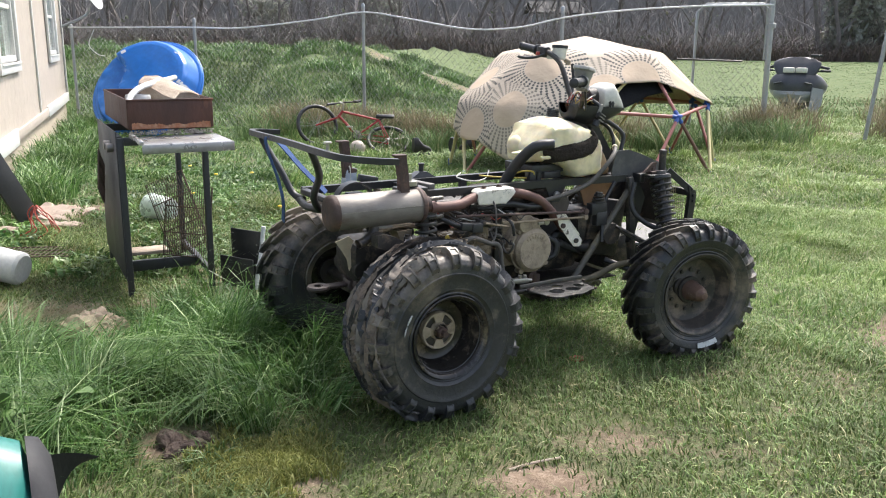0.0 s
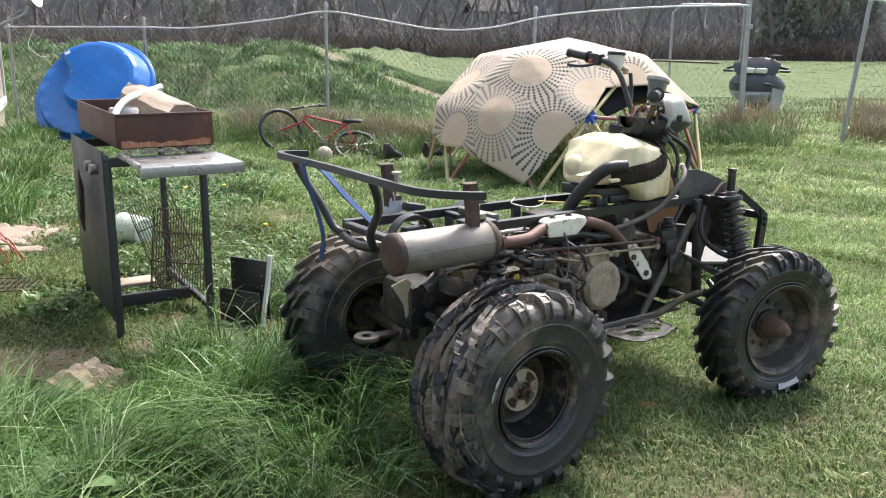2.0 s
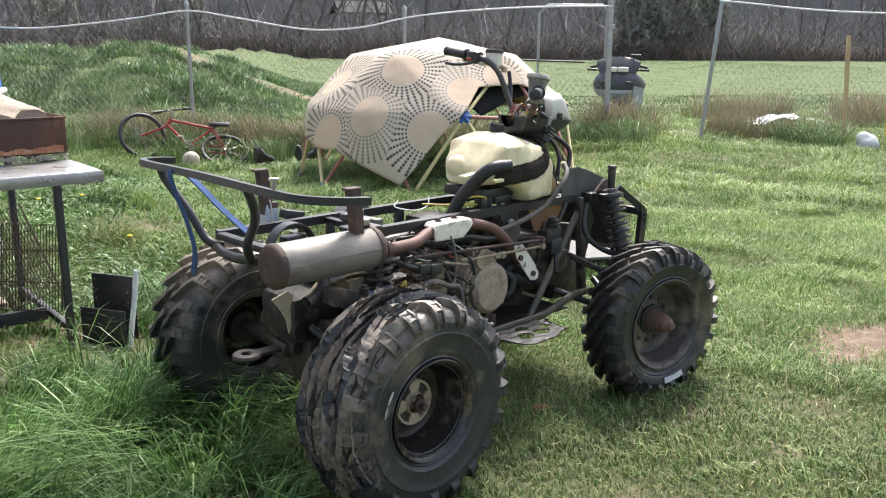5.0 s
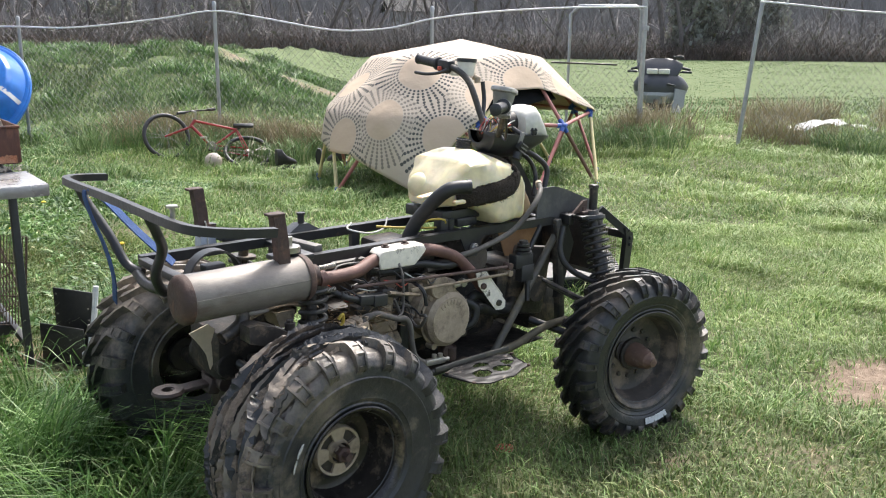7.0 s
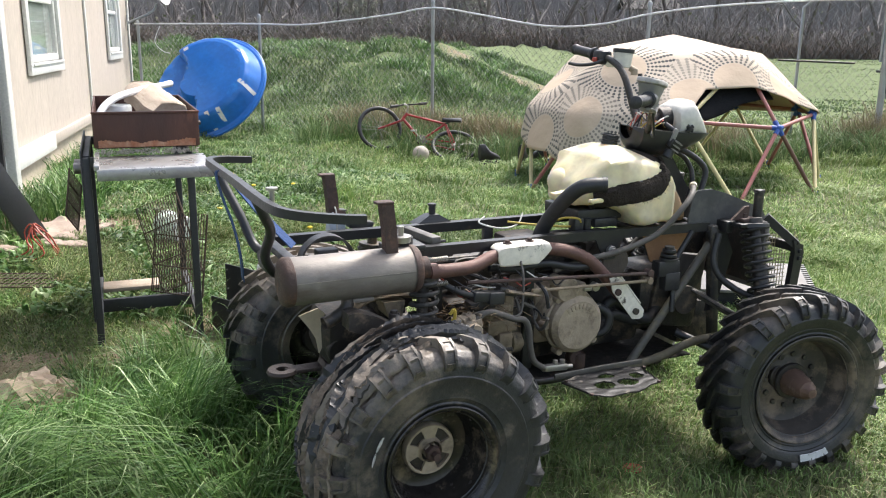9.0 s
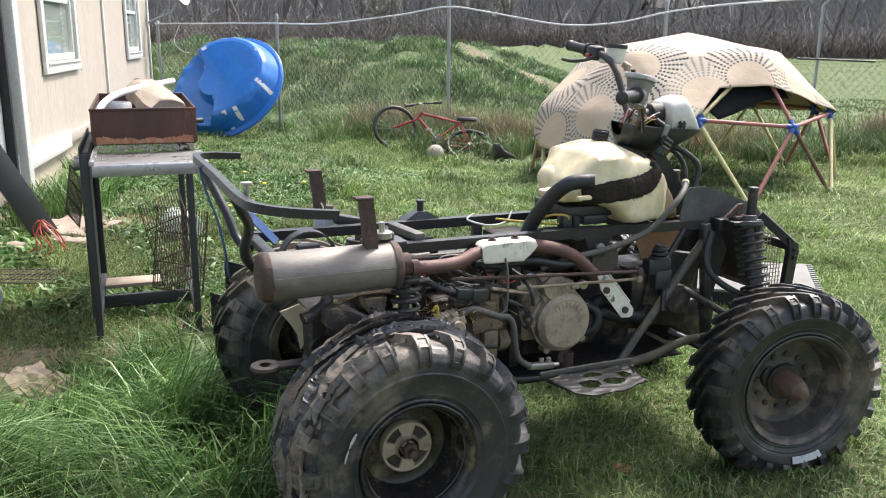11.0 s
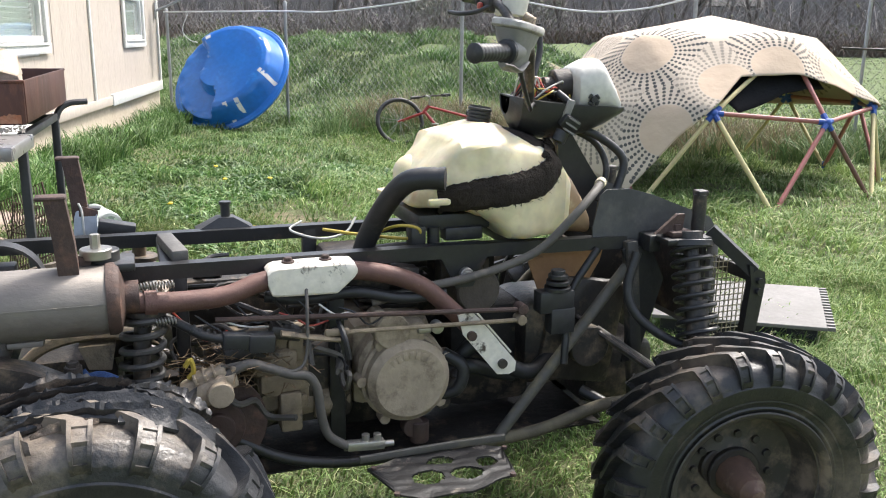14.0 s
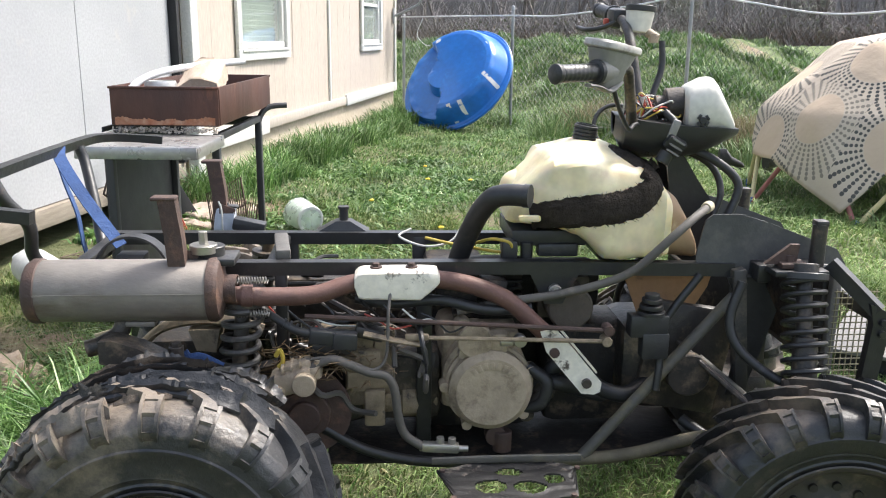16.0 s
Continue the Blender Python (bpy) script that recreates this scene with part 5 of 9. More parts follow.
    return wh


RW = wheel(-0.622, -0.475, 0.245, True, False, 20)
wheel(-0.625, 0.445, 0.25, False, False, 50)
FW = wheel(0.678, -0.452, 0.19, True, True, 5)
wheel(0.666, 0.45, 0.19, False, True, 70)
# worn-off letters on the front tyre
bm = bmesh.new()
for k in range(7):
    a = radians(-90 + 5 + k * 3.6)
    box(bm, (0.226 * math.cos(a), -0.0985, 0.226 * math.sin(a)), (0.012 + 0.004 * (k % 2), 0.003, 0.024), m=pose(0, 0, 0, 0, -math.degrees(a) + 90 + 12 * (k % 3 - 1), 0))
part("tyre_lettering", bm, TAPE, FW, "worn white sidewall marking")
# torn tread: ragged flaps of rubber and cord peeling off the rear tyre
rs = random.Random(11)


def flap(a0, span, off, wide, lift, skew, thick=0.003):
    """A strip of torn rubber: one edge sits on the carcass, the other lifts off in a ragged line."""
    bm, prev, N = bmesh.new(), None, 26
    for i in range(N + 1):
        t = i / N
        a = radians(a0 + span * t)
        body = math.sin(math.pi * min(1, 0.06 + t * 0.92)) ** 0.5
        half = wide * body * (1 + 0.45 * noise.noise(Vector((i * 0.9, a0, 0))))
        c = off + skew * (t - 0.5) + 0.006 * noise.noise(Vector((i * 0.25, a0, 5)))
        rise = lift * body * (0.6 + 0.7 * noise.noise(Vector((i * 0.6, a0, 9))) ** 2)
        row = []
        for f, up in ((0, 0), (0.35, 0.25), (0.7, 0.62), (1, 1), (1, 1), (0.6, 0.5), (0, 0)):
            v0 = c + f * half
            low = len(row) > 3
            rr_ = 0.299 + rise * up + (0 if low else thick) - max(0.0, abs(v0) - 0.085) * 0.55
            row.append(bm.verts.new((rr_ * math.cos(a), v0, rr_ * math.sin(a))))
        if prev:
            for k in range(7):
                bm.faces.new((prev[k], prev[(k + 1) % 7], row[(k + 1) % 7], row[k]))
        else:
            bm.faces.new(row)
        prev = row
    bm.faces.new(prev[::-1])
    bmesh.ops.recalc_face_normals(bm, faces=bm.faces[:])
    return bm


for k in range(104):
    a0 = 44 + 172 * ((k * 0.7549) % 1)
    low = -0.05 if a0 < 95 else -0.112
    off = low + (0.13 - low) * ((k * 0.618) % 1)
    part("torn_tread", flap(a0, rs.uniform(18, 54), off, rs.choice((-1, 1, 1)) * rs.uniform(0.006, 0.024), rs.uniform(0.016, 0.042), rs.uniform(-0.07, 0.03), rs.uniform(0.003, 0.006)), ((TORN, TORN, RUBBER_MUD, TORN) if a0 < 85 else (TORN, CORD, TORN, RUBBER_MUD, RUBBER_MUD))[k % (4 if a0 < 85 else 5)], RW, m=pose(0, 0, 0, 0, -20, 0))
for k in range(44):
    a0, off = rs.uniform(60, 190), rs.uniform(-0.08, 0.11)
    part("torn_cord", flap(a0, rs.uniform(8, 30), off, rs.uniform(0.002, 0.005), rs.uniform(0.008, 0.022), rs.uniform(-0.02, 0.02), 0.0015), CORD, RW, m=pose(0, 0, 0, 0, -20, 0))
scuff = bmesh.new()
for line in (((146, 0.0025), (150, 0.0005), (154, 0.001), (157, 0.003)), ((158.5, 0.003), (162, 0.0015), (165, 0.002), (168, 0.0034))):
    loft(scuff, [[(r_ * math.cos(radians(a)), y_, r_ * math.sin(radians(a))) for r_, y_ in ((0.194 + d_, -0.122), (0.194 + d_, -0.1255), (0.202 - d_, -0.126), (0.202 - d_, -0.1225))] for a, d_ in line])
part("scuff_mark", scuff, SCUFF, RW, "white scrape along the sidewall", m=pose(0, 0, 0, 0, -20, 0))


def q(name, mat_, *adders, label="", parent=None, smooth=True):
    return part(name, B(*adders), mat_, parent or quad, label, smooth)


def T(pts, r, n=10, smooth=5, **k):
    return lambda bm: tube(bm, pts, r, n, smooth, **k)


def Bx(c, s, rx=0, ry=0, rz=0, bevel=0.004):
    return lambda bm: box(bm, c, s, m=pose(0, 0, 0, rx, ry, rz), bevel=bevel)


def Cy(a, b, r, n=24, **k):
    return lambda bm: cyl(bm, a, b, r, n, **k)


# frame
for v in (-0.14, 0.14):
    q("frame_rail", FRAME, lambda bm: tube(bm, [(-0.87, v, 0.727), (0.1, v, 0.722), (0.56, v, 0.713)], 0.0145, 4, 0))
for u, z in ((-0.865, 0.727), (-0.46, 0.722), (0.3, 0.716), (0.55, 0.71)):
    q("crossmember", FRAME, Bx((u, 0, z), (0.03, 0.262, 0.022)))
for v in (-0.2, 0.2):
    q("lower_tube", FRAME, T([(-0.52, v * 0.9, 0.46), (-0.36, v, 0.38), (-0.258, v, 0.32), (-0.12, v, 0.288), (0.12, v, 0.285)], 0.012))
    q("lower_tube", LICHEN, T([(0.11, v, 0.285), (0.266, v, 0.288), (0.36, v, 0.3), (0.43, v, 0.32), (0.504, v, 0.334), (0.6, v, 0.335)], 0.0145))
    q("front_brace", MOSSY, T([(0.602, v * 0.75, 0.695), (0.226, v * 1.0, 0.294)], 0.0135, smooth=0))
    q("front_strut", FRAME, T([(0.48, v * 0.8, 0.705), (0.405, v * 0.85, 0.6), (0.392, v * 0.95, 0.51), (0.385, v, 0.45)], 0.009))
    q("upright", DUSTY, Bx((0.585, v * 0.8, 0.52), (0.03, 0.03, 0.4), 0, -6, 0))
    q("rear_upright", FRAME, Bx((-0.44, v * 0.7, 0.59), (0.026, 0.024, 0.28)))
    q("mid_upright", FRAME, Bx((-0.13, v * 0.68, 0.52), (0.034, 0.022, 0.42)))
# rear rack
q("rear_rack", FRAME, lambda bm: tube(bm, [(-0.795, -0.519, 0.916), (-0.87, -0.508, 0.922), (-0.95, -0.47, 0.93), (-0.985, -0.38, 0.936), (-0.985, 0.0, 0.94), (-0.985, 0.33, 0.938), (-0.965, 0.42, 0.936), (-0.91, 0.47, 0.93), (-0.828, 0.487, 0.922)], 0.0105, 4, 3),
  label="bent square-tube rear rack")
q("rack_leg", FRAME, T([(-0.98, -0.23, 0.93), (-0.96, -0.225, 0.885), (-0.935, -0.19, 0.83), (-0.945, -0.16, 0.76), (-0.915, -0.13, 0.705), (-0.88, -0.1, 0.70)], 0.0135))
q("rack_leg", FRAME, T([(-0.98, 0.27, 0.93), (-0.965, 0.262, 0.89), (-0.93, 0.2, 0.8), (-0.905, 0.15, 0.72), (-0.88, 0.1, 0.70)], 0.0135))
# boxes added round the axle to fill the gap with darkness
q("axle_carrier", BAY_BLACK, Bx((-0.66, 0.0, 0.47), (0.2, 0.2, 0.16), bevel=0.03), Bx((-0.6, -0.16, 0.43), (0.16, 0.12, 0.05), 0, 14, 0, 0.012), Cy((-0.72, -0.1, 0.44), (-0.72, 0.1, 0.44), 0.04), Bx((-0.56, 0.0, 0.58), (0.12, 0.22, 0.08), 0, -10, 0, 0.02), label="oily black filler boxes round the axle")
q("rear_crossbar", FRAME, T([(-0.885, -0.13, 0.698), (-0.905, 0.0, 0.69), (-0.885, 0.14, 0.70)], 0.015))
q("rack_pin", ZINC, Cy((-0.965, -0.34, 0.93), (-0.965, -0.34, 0.968), 0.006), Cy((-0.965, -0.34, 0.966), (-0.965, -0.34, 0.972), 0.014))
for v, s in ((-0.252, 1), (0.243, -1)):
    q("rack_post", RUST, lambda bm: loft(bm, [[(u0, v + s * 0.018, z), (u0 + 0.034, v + s * 0.018, z), (u0 + 0.034, v - s * 0.014, z), (u0, v - s * 0.014, z)] for u0, z in ((-0.645, 0.74), (-0.65, 0.82), (-0.66, 0.90))]),
      Bx((-0.648, v, 0.898), (0.05, 0.034, 0.008)), Bx((-0.617, v + s * 0.02, 0.765), (0.04, 0.005, 0.045), 0, 20), label="rusty upright bracket")
q("bracket", PLASTIC, Bx((-0.555, 0.2, 0.742), (0.08, 0.04, 0.03), 0, 12))
q("bracket", PLASTIC, Bx((-0.575, -0.2, 0.762), (0.11, 0.08, 0.016)), Cy((-0.575, -0.2, 0.765), (-0.575, -0.2, 0.79), 0.03))
q("mount_stud", ZINC, Cy((-0.585, -0.215, 0.778), (-0.585, -0.215, 0.796), 0.028), Cy((-0.585, -0.215, 0.795), (-0.585, -0.215, 0.822), 0.009, 6))
bottle = q("overflow_bottle", BOTTLE, lambda bm: loft(bm, [[(u - w_, v - d_, z), (u + w_, v - d_, z), (u + w_, v + d_, z), (u - w_, v + d_, z)] for u, v, z, w_, d_ in ((-0.623, 0.24, 0.715, 0.024, 0.02), (-0.622, 0.24, 0.72, 0.0265, 0.022), (-0.62, 0.24, 0.765, 0.0235, 0.02), (-0.617, 0.24, 0.779, 0.022, 0.018), (-0.617, 0.24, 0.782, 0.018, 0.014))]), label="cloudy plastic overflow bottle", smooth=False)
part("cap", B(Cy((-0.62, 0.24, 0.78), (-0.62, 0.24, 0.793), 0.009, 14), Bx((-0.612, 0.24, 0.785), (0.05, 0.03, 0.006), 0, 6)), PLASTIC, bottle)
part("vent_tube", B(T([(-0.632, 0.215, 0.8), (-0.626, 0.216, 0.78), (-0.625, 0.216, 0.73), (-0.622, 0.216, 0.69)], 0.0025, 6, 3)), WIRE_WHITE, bottle)
q("cross_channel", CHANNEL, Bx((-0.447, -0.04, 0.747), (0.032, 0.17, 0.024), 0, 0, 8))
q("arched_bracket", PLASTIC, lambda bm: lathe(bm, [(0.075, -0.02), (0.08, -0.02), (0.08, 0.02), (0.075, 0.02), (0.075, -0.02)], 16, pose(-0.76, -0.1, 0.71, 90), 0, 180), Bx((-0.76, -0.1, 0.735), (0.06, 0.04, 0.03)))
q("peaked_bracket", PLASTIC, lambda bm: loft(bm, [[(-0.385, 0.14, 0.735), (-0.385, 0.2, 0.735), (-0.255, 0.2, 0.735), (-0.255, 0.14, 0.735)], [(-0.335, 0.15, 0.762), (-0.335, 0.19, 0.762), (-0.3, 0.19, 0.762), (-0.3, 0.15, 0.762)]]),
  Cy((-0.317, 0.17, 0.76), (-0.317, 0.17, 0.795), 0.011), Cy((-0.317, 0.17, 0.79), (-0.317, 0.17, 0.797), 0.014))
# blue straps
q("strap", STRAP, T([(-0.985, 0.17, 0.945), (-1.0, 0.17, 0.93), (-0.985, 0.165, 0.86), (-0.96, 0.16, 0.78), (-0.945, 0.15, 0.69), (-0.93, 0.2, 0.6)], 0.012, 4, 4, flat=(1.0, 0.14)), label="blue ratchet strap webbing")
q("strap", STRAP, T([(-0.985, 0.15, 0.945), (-0.965, 0.1, 0.92), (-0.9, 0.06, 0.83), (-0.82, 0.02, 0.735)], 0.014, 4, 4, flat=(1.0, 0.14)), label="blue ratchet strap webbing")

# exhaust
MV = -0.237
muf = q("muffler", MUFFLER, lambda bm: lathe(bm, [(0.0, -0.008), (0.056, -0.008), (0.06, -0.004), (0.063, 0.004), (0.063, 0.355), (0.058, 0.362), (0.04, 0.368), (0.026, 0.374), (0.026, 0.386)], 40, pose(-0.915, MV, 0.706, 0, 90, 0)),
        Bx((-0.71, MV - 0.01, 0.6405), (0.06, 0.03, 0.012)), Bx((-0.735, MV - 0.0625, 0.713), (0.35, 0.003, 0.004), 0, 0, 0, 0), label="heat-stained steel muffler can")
part("end_cap", B(lambda bm: lathe(bm, [(0.0, -0.014), (0.04, -0.016), (0.059, -0.01), (0.0655, -0.001), (0.0655, 0.014), (0.063, 0.016)], 40, pose(-0.915, MV, 0.706, 0, 90, 0))), RUST, muf, "rust-brown end cap")
part("end_cap", B(lambda bm: lathe(bm, [(0.0655, 0.344), (0.066, 0.357), (0.06, 0.366), (0.03, 0.374), (0.03, 0.398), (0.027, 0.398)], 40, pose(-0.915, MV, 0.706, 0, 90, 0))), RUST, muf, "rust-brown end cap")
part("outlet", B(T([(-0.745, MV, 0.655), (-0.755, MV - 0.01, 0.62), (-0.79, MV - 0.015, 0.597), (-0.82, MV - 0.02, 0.588)], 0.018, caps=False)), BLACK_METAL, muf)
q("exhaust_pipe", RUST_PIPE, T([(-0.53, -0.235, 0.692), (-0.45, -0.228, 0.686), (-0.36, -0.215, 0.686), (-0.29, -0.195, 0.702), (-0.19, -0.183, 0.712), (-0.076, -0.182, 0.703), (0.0, -0.186, 0.683), (0.055, -0.19, 0.655), (0.115, -0.19, 0.6), (0.16, -0.18, 0.555), (0.2, -0.16, 0.52)], 0.0195, 14),
  T([(-0.51, -0.234, 0.69), (-0.488, -0.232, 0.689)], 0.024, 16, 0), label="rust-coated exhaust pipe")
for dz in (0.035, -0.035):
    q("exhaust_spring", ZINC, coil((-0.52, -0.245, 0.69 + dz), (-0.455, -0.24, 0.69 + dz), 0.0065, 0.0016, 12, 5, 10))
HS = pose(0, -0.214, 0, 90)


def shield(rows, name_label):
    """A bent sheet: per station two corners of the folded section, given a thickness."""
    bm = bmesh.new()
    loft(bm, [[(u, v, z) for v, z in sec] + [(u, v + 0.003, z - 0.003) for v, z in sec[::-1]] for u, sec in rows])
    bmesh.ops.recalc_face_normals(bm, faces=bm.faces[:])
    return part("heat_shield", bm, WHITE_STEEL, quad, name_label)


def fold(top, bot, back=-0.165, front=-0.216):
    return [(back, top + 0.001), (front + 0.012, top + 0.001), (front + 0.004, top - 0.001), (front, top - 0.005), (front - 0.002, (top + bot) / 2), (front, bot + 0.002), (front + 0.003, bot)]


shield([(-0.28, fold(0.722, 0.7)), (-0.272, fold(0.73, 0.678)), (-0.262, fold(0.733, 0.675)), (-0.2, fold(0.734, 0.673)), (-0.142, fold(0.734, 0.672)), (-0.12, fold(0.733, 0.69)), (-0.106, fold(0.731, 0.703)), (-0.101, fold(0.722, 0.71))], "scuffed white heat shield plate")
for u in (-0.235, -0.16):
    q("shield_bolt", RUST, Cy((u, -0.185, 0.734), (u, -0.185, 0.745), 0.008, 6), Cy((u, -0.185, 0.734), (u, -0.185, 0.738), 0.013, 20))
q("heat_shield", WHITE_STEEL, lambda bm: plate(bm, [(0.116, 0.598), (0.15, 0.602), (0.168, 0.584), (0.256, 0.478), (0.254, 0.456), (0.24, 0.45), (0.212, 0.453), (0.13, 0.552)], 0.004, HS), Bx((0.204, -0.205, 0.548), (0.13, 0.02, 0.004), 0, 50),
  label="white lower heat shield plate")
for u, z, mt in ((0.148, 0.55, RUST), (0.222, 0.478, BLACK_METAL)):
    q("shield_bolt", mt, Cy((u, -0.216, z), (u, -0.226, z), 0.011, 12))

# linkage rods
q("linkage_rod", RUST, T([(-0.384, -0.225, 0.642), (0.274, -0.225, 0.6)], 0.0055, 8, 0), Cy((0.262, -0.235, 0.602), (0.262, -0.205, 0.602), 0.012))
q("linkage_rod", CAST_TAN, T([(-0.16, -0.235, 0.595), (0.27, -0.23, 0.578)], 0.005, 8, 0), Cy((0.258, -0.24, 0.579), (0.258, -0.21, 0.579), 0.011), Bx((-0.15, -0.235, 0.596), (0.05, 0.014, 0.014)))
q("shift_lever", CAST_TAN, T([(-0.262, -0.24, 0.607), (-0.2, -0.24, 0.592), (-0.145, -0.235, 0.58)], 0.008, 8, 0, flat=(1.4, 0.7)))

# engine
eng = q("engine", CAST, Bx((0.0, -0.0, 0.47), (0.19, 0.24, 0.2), bevel=0.03), Cy((0.008, -0.05, 0.472), (0.008, -0.165, 0.472), 0.097, 40), label="dusty cast aluminium engine block")
part("recoil_cover", B(Cy((0.004, -0.21, 0.478), (0.004, -0.262, 0.478), 0.086, 48, bevel=0.014), lambda bm: lathe(bm, [(0.085, 0.0), (0.093, 0.0), (0.093, 0.008), (0.085, 0.01)], 48, pose(0.004, -0.215, 0.478, 90))), CAST, eng, "round dusty recoil starter cover")
for k in range(7):                                                       # raised worn marking on the cover
    a = radians(128 - 13 * k)
    part("raised_mark", B(Bx((0.004 + 0.058 * math.cos(a), -0.2625, 0.478 + 0.058 * math.sin(a)), (0.009, 0.003, 0.016), 0, 90 - math.degrees(a), 0, 0.0008)), CAST, eng)
part("breather_boss", B(Cy((-0.03, -0.2, 0.585), (-0.03, -0.25, 0.585), 0.036, 28), Bx((0.01, -0.22, 0.575), (0.06, 0.05, 0.05), bevel=0.012), Cy((-0.055, -0.2, 0.61), (-0.055, -0.235, 0.61), 0.018)), CAST, eng)
part("drain_boss", B(Cy((0.02, -0.2, 0.365), (0.02, -0.23, 0.365), 0.022, 20), Cy((0.035, -0.22, 0.375), (0.035, -0.22, 0.33), 0.02)), RUST, eng)
for a in (0.4, 1.3, 2.2, 3.1, 4.2, 5.6):
    part("cover_lug", B(Cy((0.004 + 0.094 * math.cos(a), -0.2, 0.476 + 0.094 * math.sin(a)), (0.004 + 0.094 * math.cos(a), -0.235, 0.476 + 0.094 * math.sin(a)), 0.011, 10)), CAST, eng)
part("clamp", B(Bx((0.035, -0.245, 0.582), (0.028, 0.02, 0.014)), Cy((0.062, -0.235, 0.585), (0.062, -0.255, 0.585), 0.013)), ZINC, eng)
part("cylinder", B(Bx((0.02, 0.02, 0.63), (0.13, 0.14, 0.12)), Bx((0.12, 0.05, 0.63), (0.36, 0.1, 0.11), bevel=0.02)), BAY_BLACK, eng, "finned black cylinder")
for k in range(7):
    part("cooling_fin", B(Bx((0.02, 0.02, 0.585 + 0.016 * k), (0.16, 0.17, 0.007), bevel=0.003)), BAY_BLACK, eng)
q("starter_motor", STARTER, Cy((0.2, -0.13, 0.62), (0.2, -0.02, 0.62), 0.052, 28), Bx((0.2, -0.02, 0.62), (0.12, 0.05, 0.1)), label="brown dusty starter motor")
q("mount_bolt", ZINC, Cy((0.155, -0.155, 0.672), (0.155, -0.17, 0.672), 0.015), Cy((0.155, -0.16, 0.672), (0.155, -0.177, 0.672), 0.01, 6))
q("mount_gusset", FRAME, lambda bm: plate(bm, [(0.1, 0.71), (0.21, 0.71), (0.175, 0.64), (0.135, 0.64)], 0.006, pose(0, -0.148, 0, 90)))
for ob in eng.children:                                                  # the cover sits well inside the linkage rods
    if ob.name.split(".")[0] in ("recoil_cover", "raised_mark", "cover_lug", "breather_boss", "clamp", "drain_boss"):
        ob.matrix_basis = pose(0.01, 0.05, -0.022) @ Matrix.Translation((0.004, 0, 0.478)) @ Matrix.Scale(1.07, 4, (1, 0, 0)) @ Matrix.Scale(1.07, 4, (0, 0, 1)) @ Matrix.Translation((-0.004, 0, -0.478))
# gearbox and driveline behind the engine
gb_ = q("gearbox", GREASY, Bx((-0.2, 0.0, 0.44), (0.22, 0.26, 0.17), bevel=0.02), Bx((-0.32, -0.02, 0.47), (0.14, 0.2, 0.16), bevel=0.02), label="greasy gearbox casting")
part("tan_casting", B(Bx((-0.25, -0.145, 0.5), (0.11, 0.05, 0.18), bevel=0.01), Bx((-0.262, -0.168, 0.47), (0.06, 0.05, 0.03), bevel=0.005), Bx((-0.225, -0.172, 0.555), (0.03, 0.04, 0.05), bevel=0.004), *[Cy((u_, -0.17, z_), (u_, -0.182, z_), 0.007, 6) for u_, z_ in ((-0.29, 0.57), (-0.215, 0.575), (-0.29, 0.45), (-0.21, 0.44))], Bx((-0.27, -0.17, 0.53), (0.09, 0.07, 0.05), bevel=0.008), Bx((-0.25, -0.17, 0.485), (0.1, 0.06, 0.04), bevel=0.006), Bx((-0.24, -0.18, 0.42), (0.045, 0.05, 0.085), bevel=0.006), Bx((-0.3, -0.16, 0.575), (0.12, 0.05, 0.03), 0, 10)), CAST_TAN, gb_)
part("brake_caliper", B(Bx((-0.41, -0.24, 0.51), (0.09, 0.065, 0.052), 0, -16, 0, 0.013), Bx((-0.4, -0.24, 0.54), (0.06, 0.04, 0.02), 0, -16, 0, 0.006), Cy((-0.385, -0.25, 0.51), (-0.385, -0.285, 0.51), 0.025, 18), Cy((-0.44, -0.25, 0.492), (-0.44, -0.282, 0.492), 0.015), Bx((-0.365, -0.24, 0.527), (0.03, 0.05, 0.03), 0, -16, 0, 0.008), *[Bx((-0.43 + 0.018 * k_, -0.245, 0.538 + 0.005 * k_), (0.006, 0.05, 0.012), 0, -16, 0, 0.002) for k_ in range(3)], Cy((-0.357, -0.255, 0.54), (-0.357, -0.255, 0.556), 0.007, 6)), CAST, gb_, "grey cast brake caliper")
part("brake_disc", B(Cy((-0.39, -0.2, 0.418), (-0.39, -0.208, 0.418), 0.1, 40), Cy((-0.39, -0.19, 0.418), (-0.39, -0.226, 0.418), 0.055, 28), Cy((-0.39, -0.19, 0.418), (-0.39, -0.24, 0.418), 0.034, 24)), RUST, gb_, "rusty brake disc")
part("drive_shaft", B(Cy((-0.27, -0.12, 0.4), (-0.1, -0.1, 0.4), 0.028, 18), Cy((-0.18, -0.11, 0.4), (-0.14, -0.11, 0.4), 0.038, 18)), CAST_TAN, gb_)
q("hydraulic_line", HOSE_GREY, T([(-0.375, -0.25, 0.535), (-0.33, -0.255, 0.557), (-0.29, -0.258, 0.545), (-0.25, -0.26, 0.528), (-0.215, -0.262, 0.52), (-0.198, -0.262, 0.49), (-0.19, -0.262, 0.43), (-0.175, -0.262, 0.385), (-0.135, -0.262, 0.355)], 0.0095))
q("hydraulic_line", HOSE_GREY, T([(-0.38, -0.25, 0.555), (-0.33, -0.255, 0.56), (-0.29, -0.26, 0.54), (-0.24, -0.262, 0.535), (-0.215, -0.25, 0.56), (-0.21, -0.24, 0.65), (-0.205, -0.21, 0.69)], 0.0035))
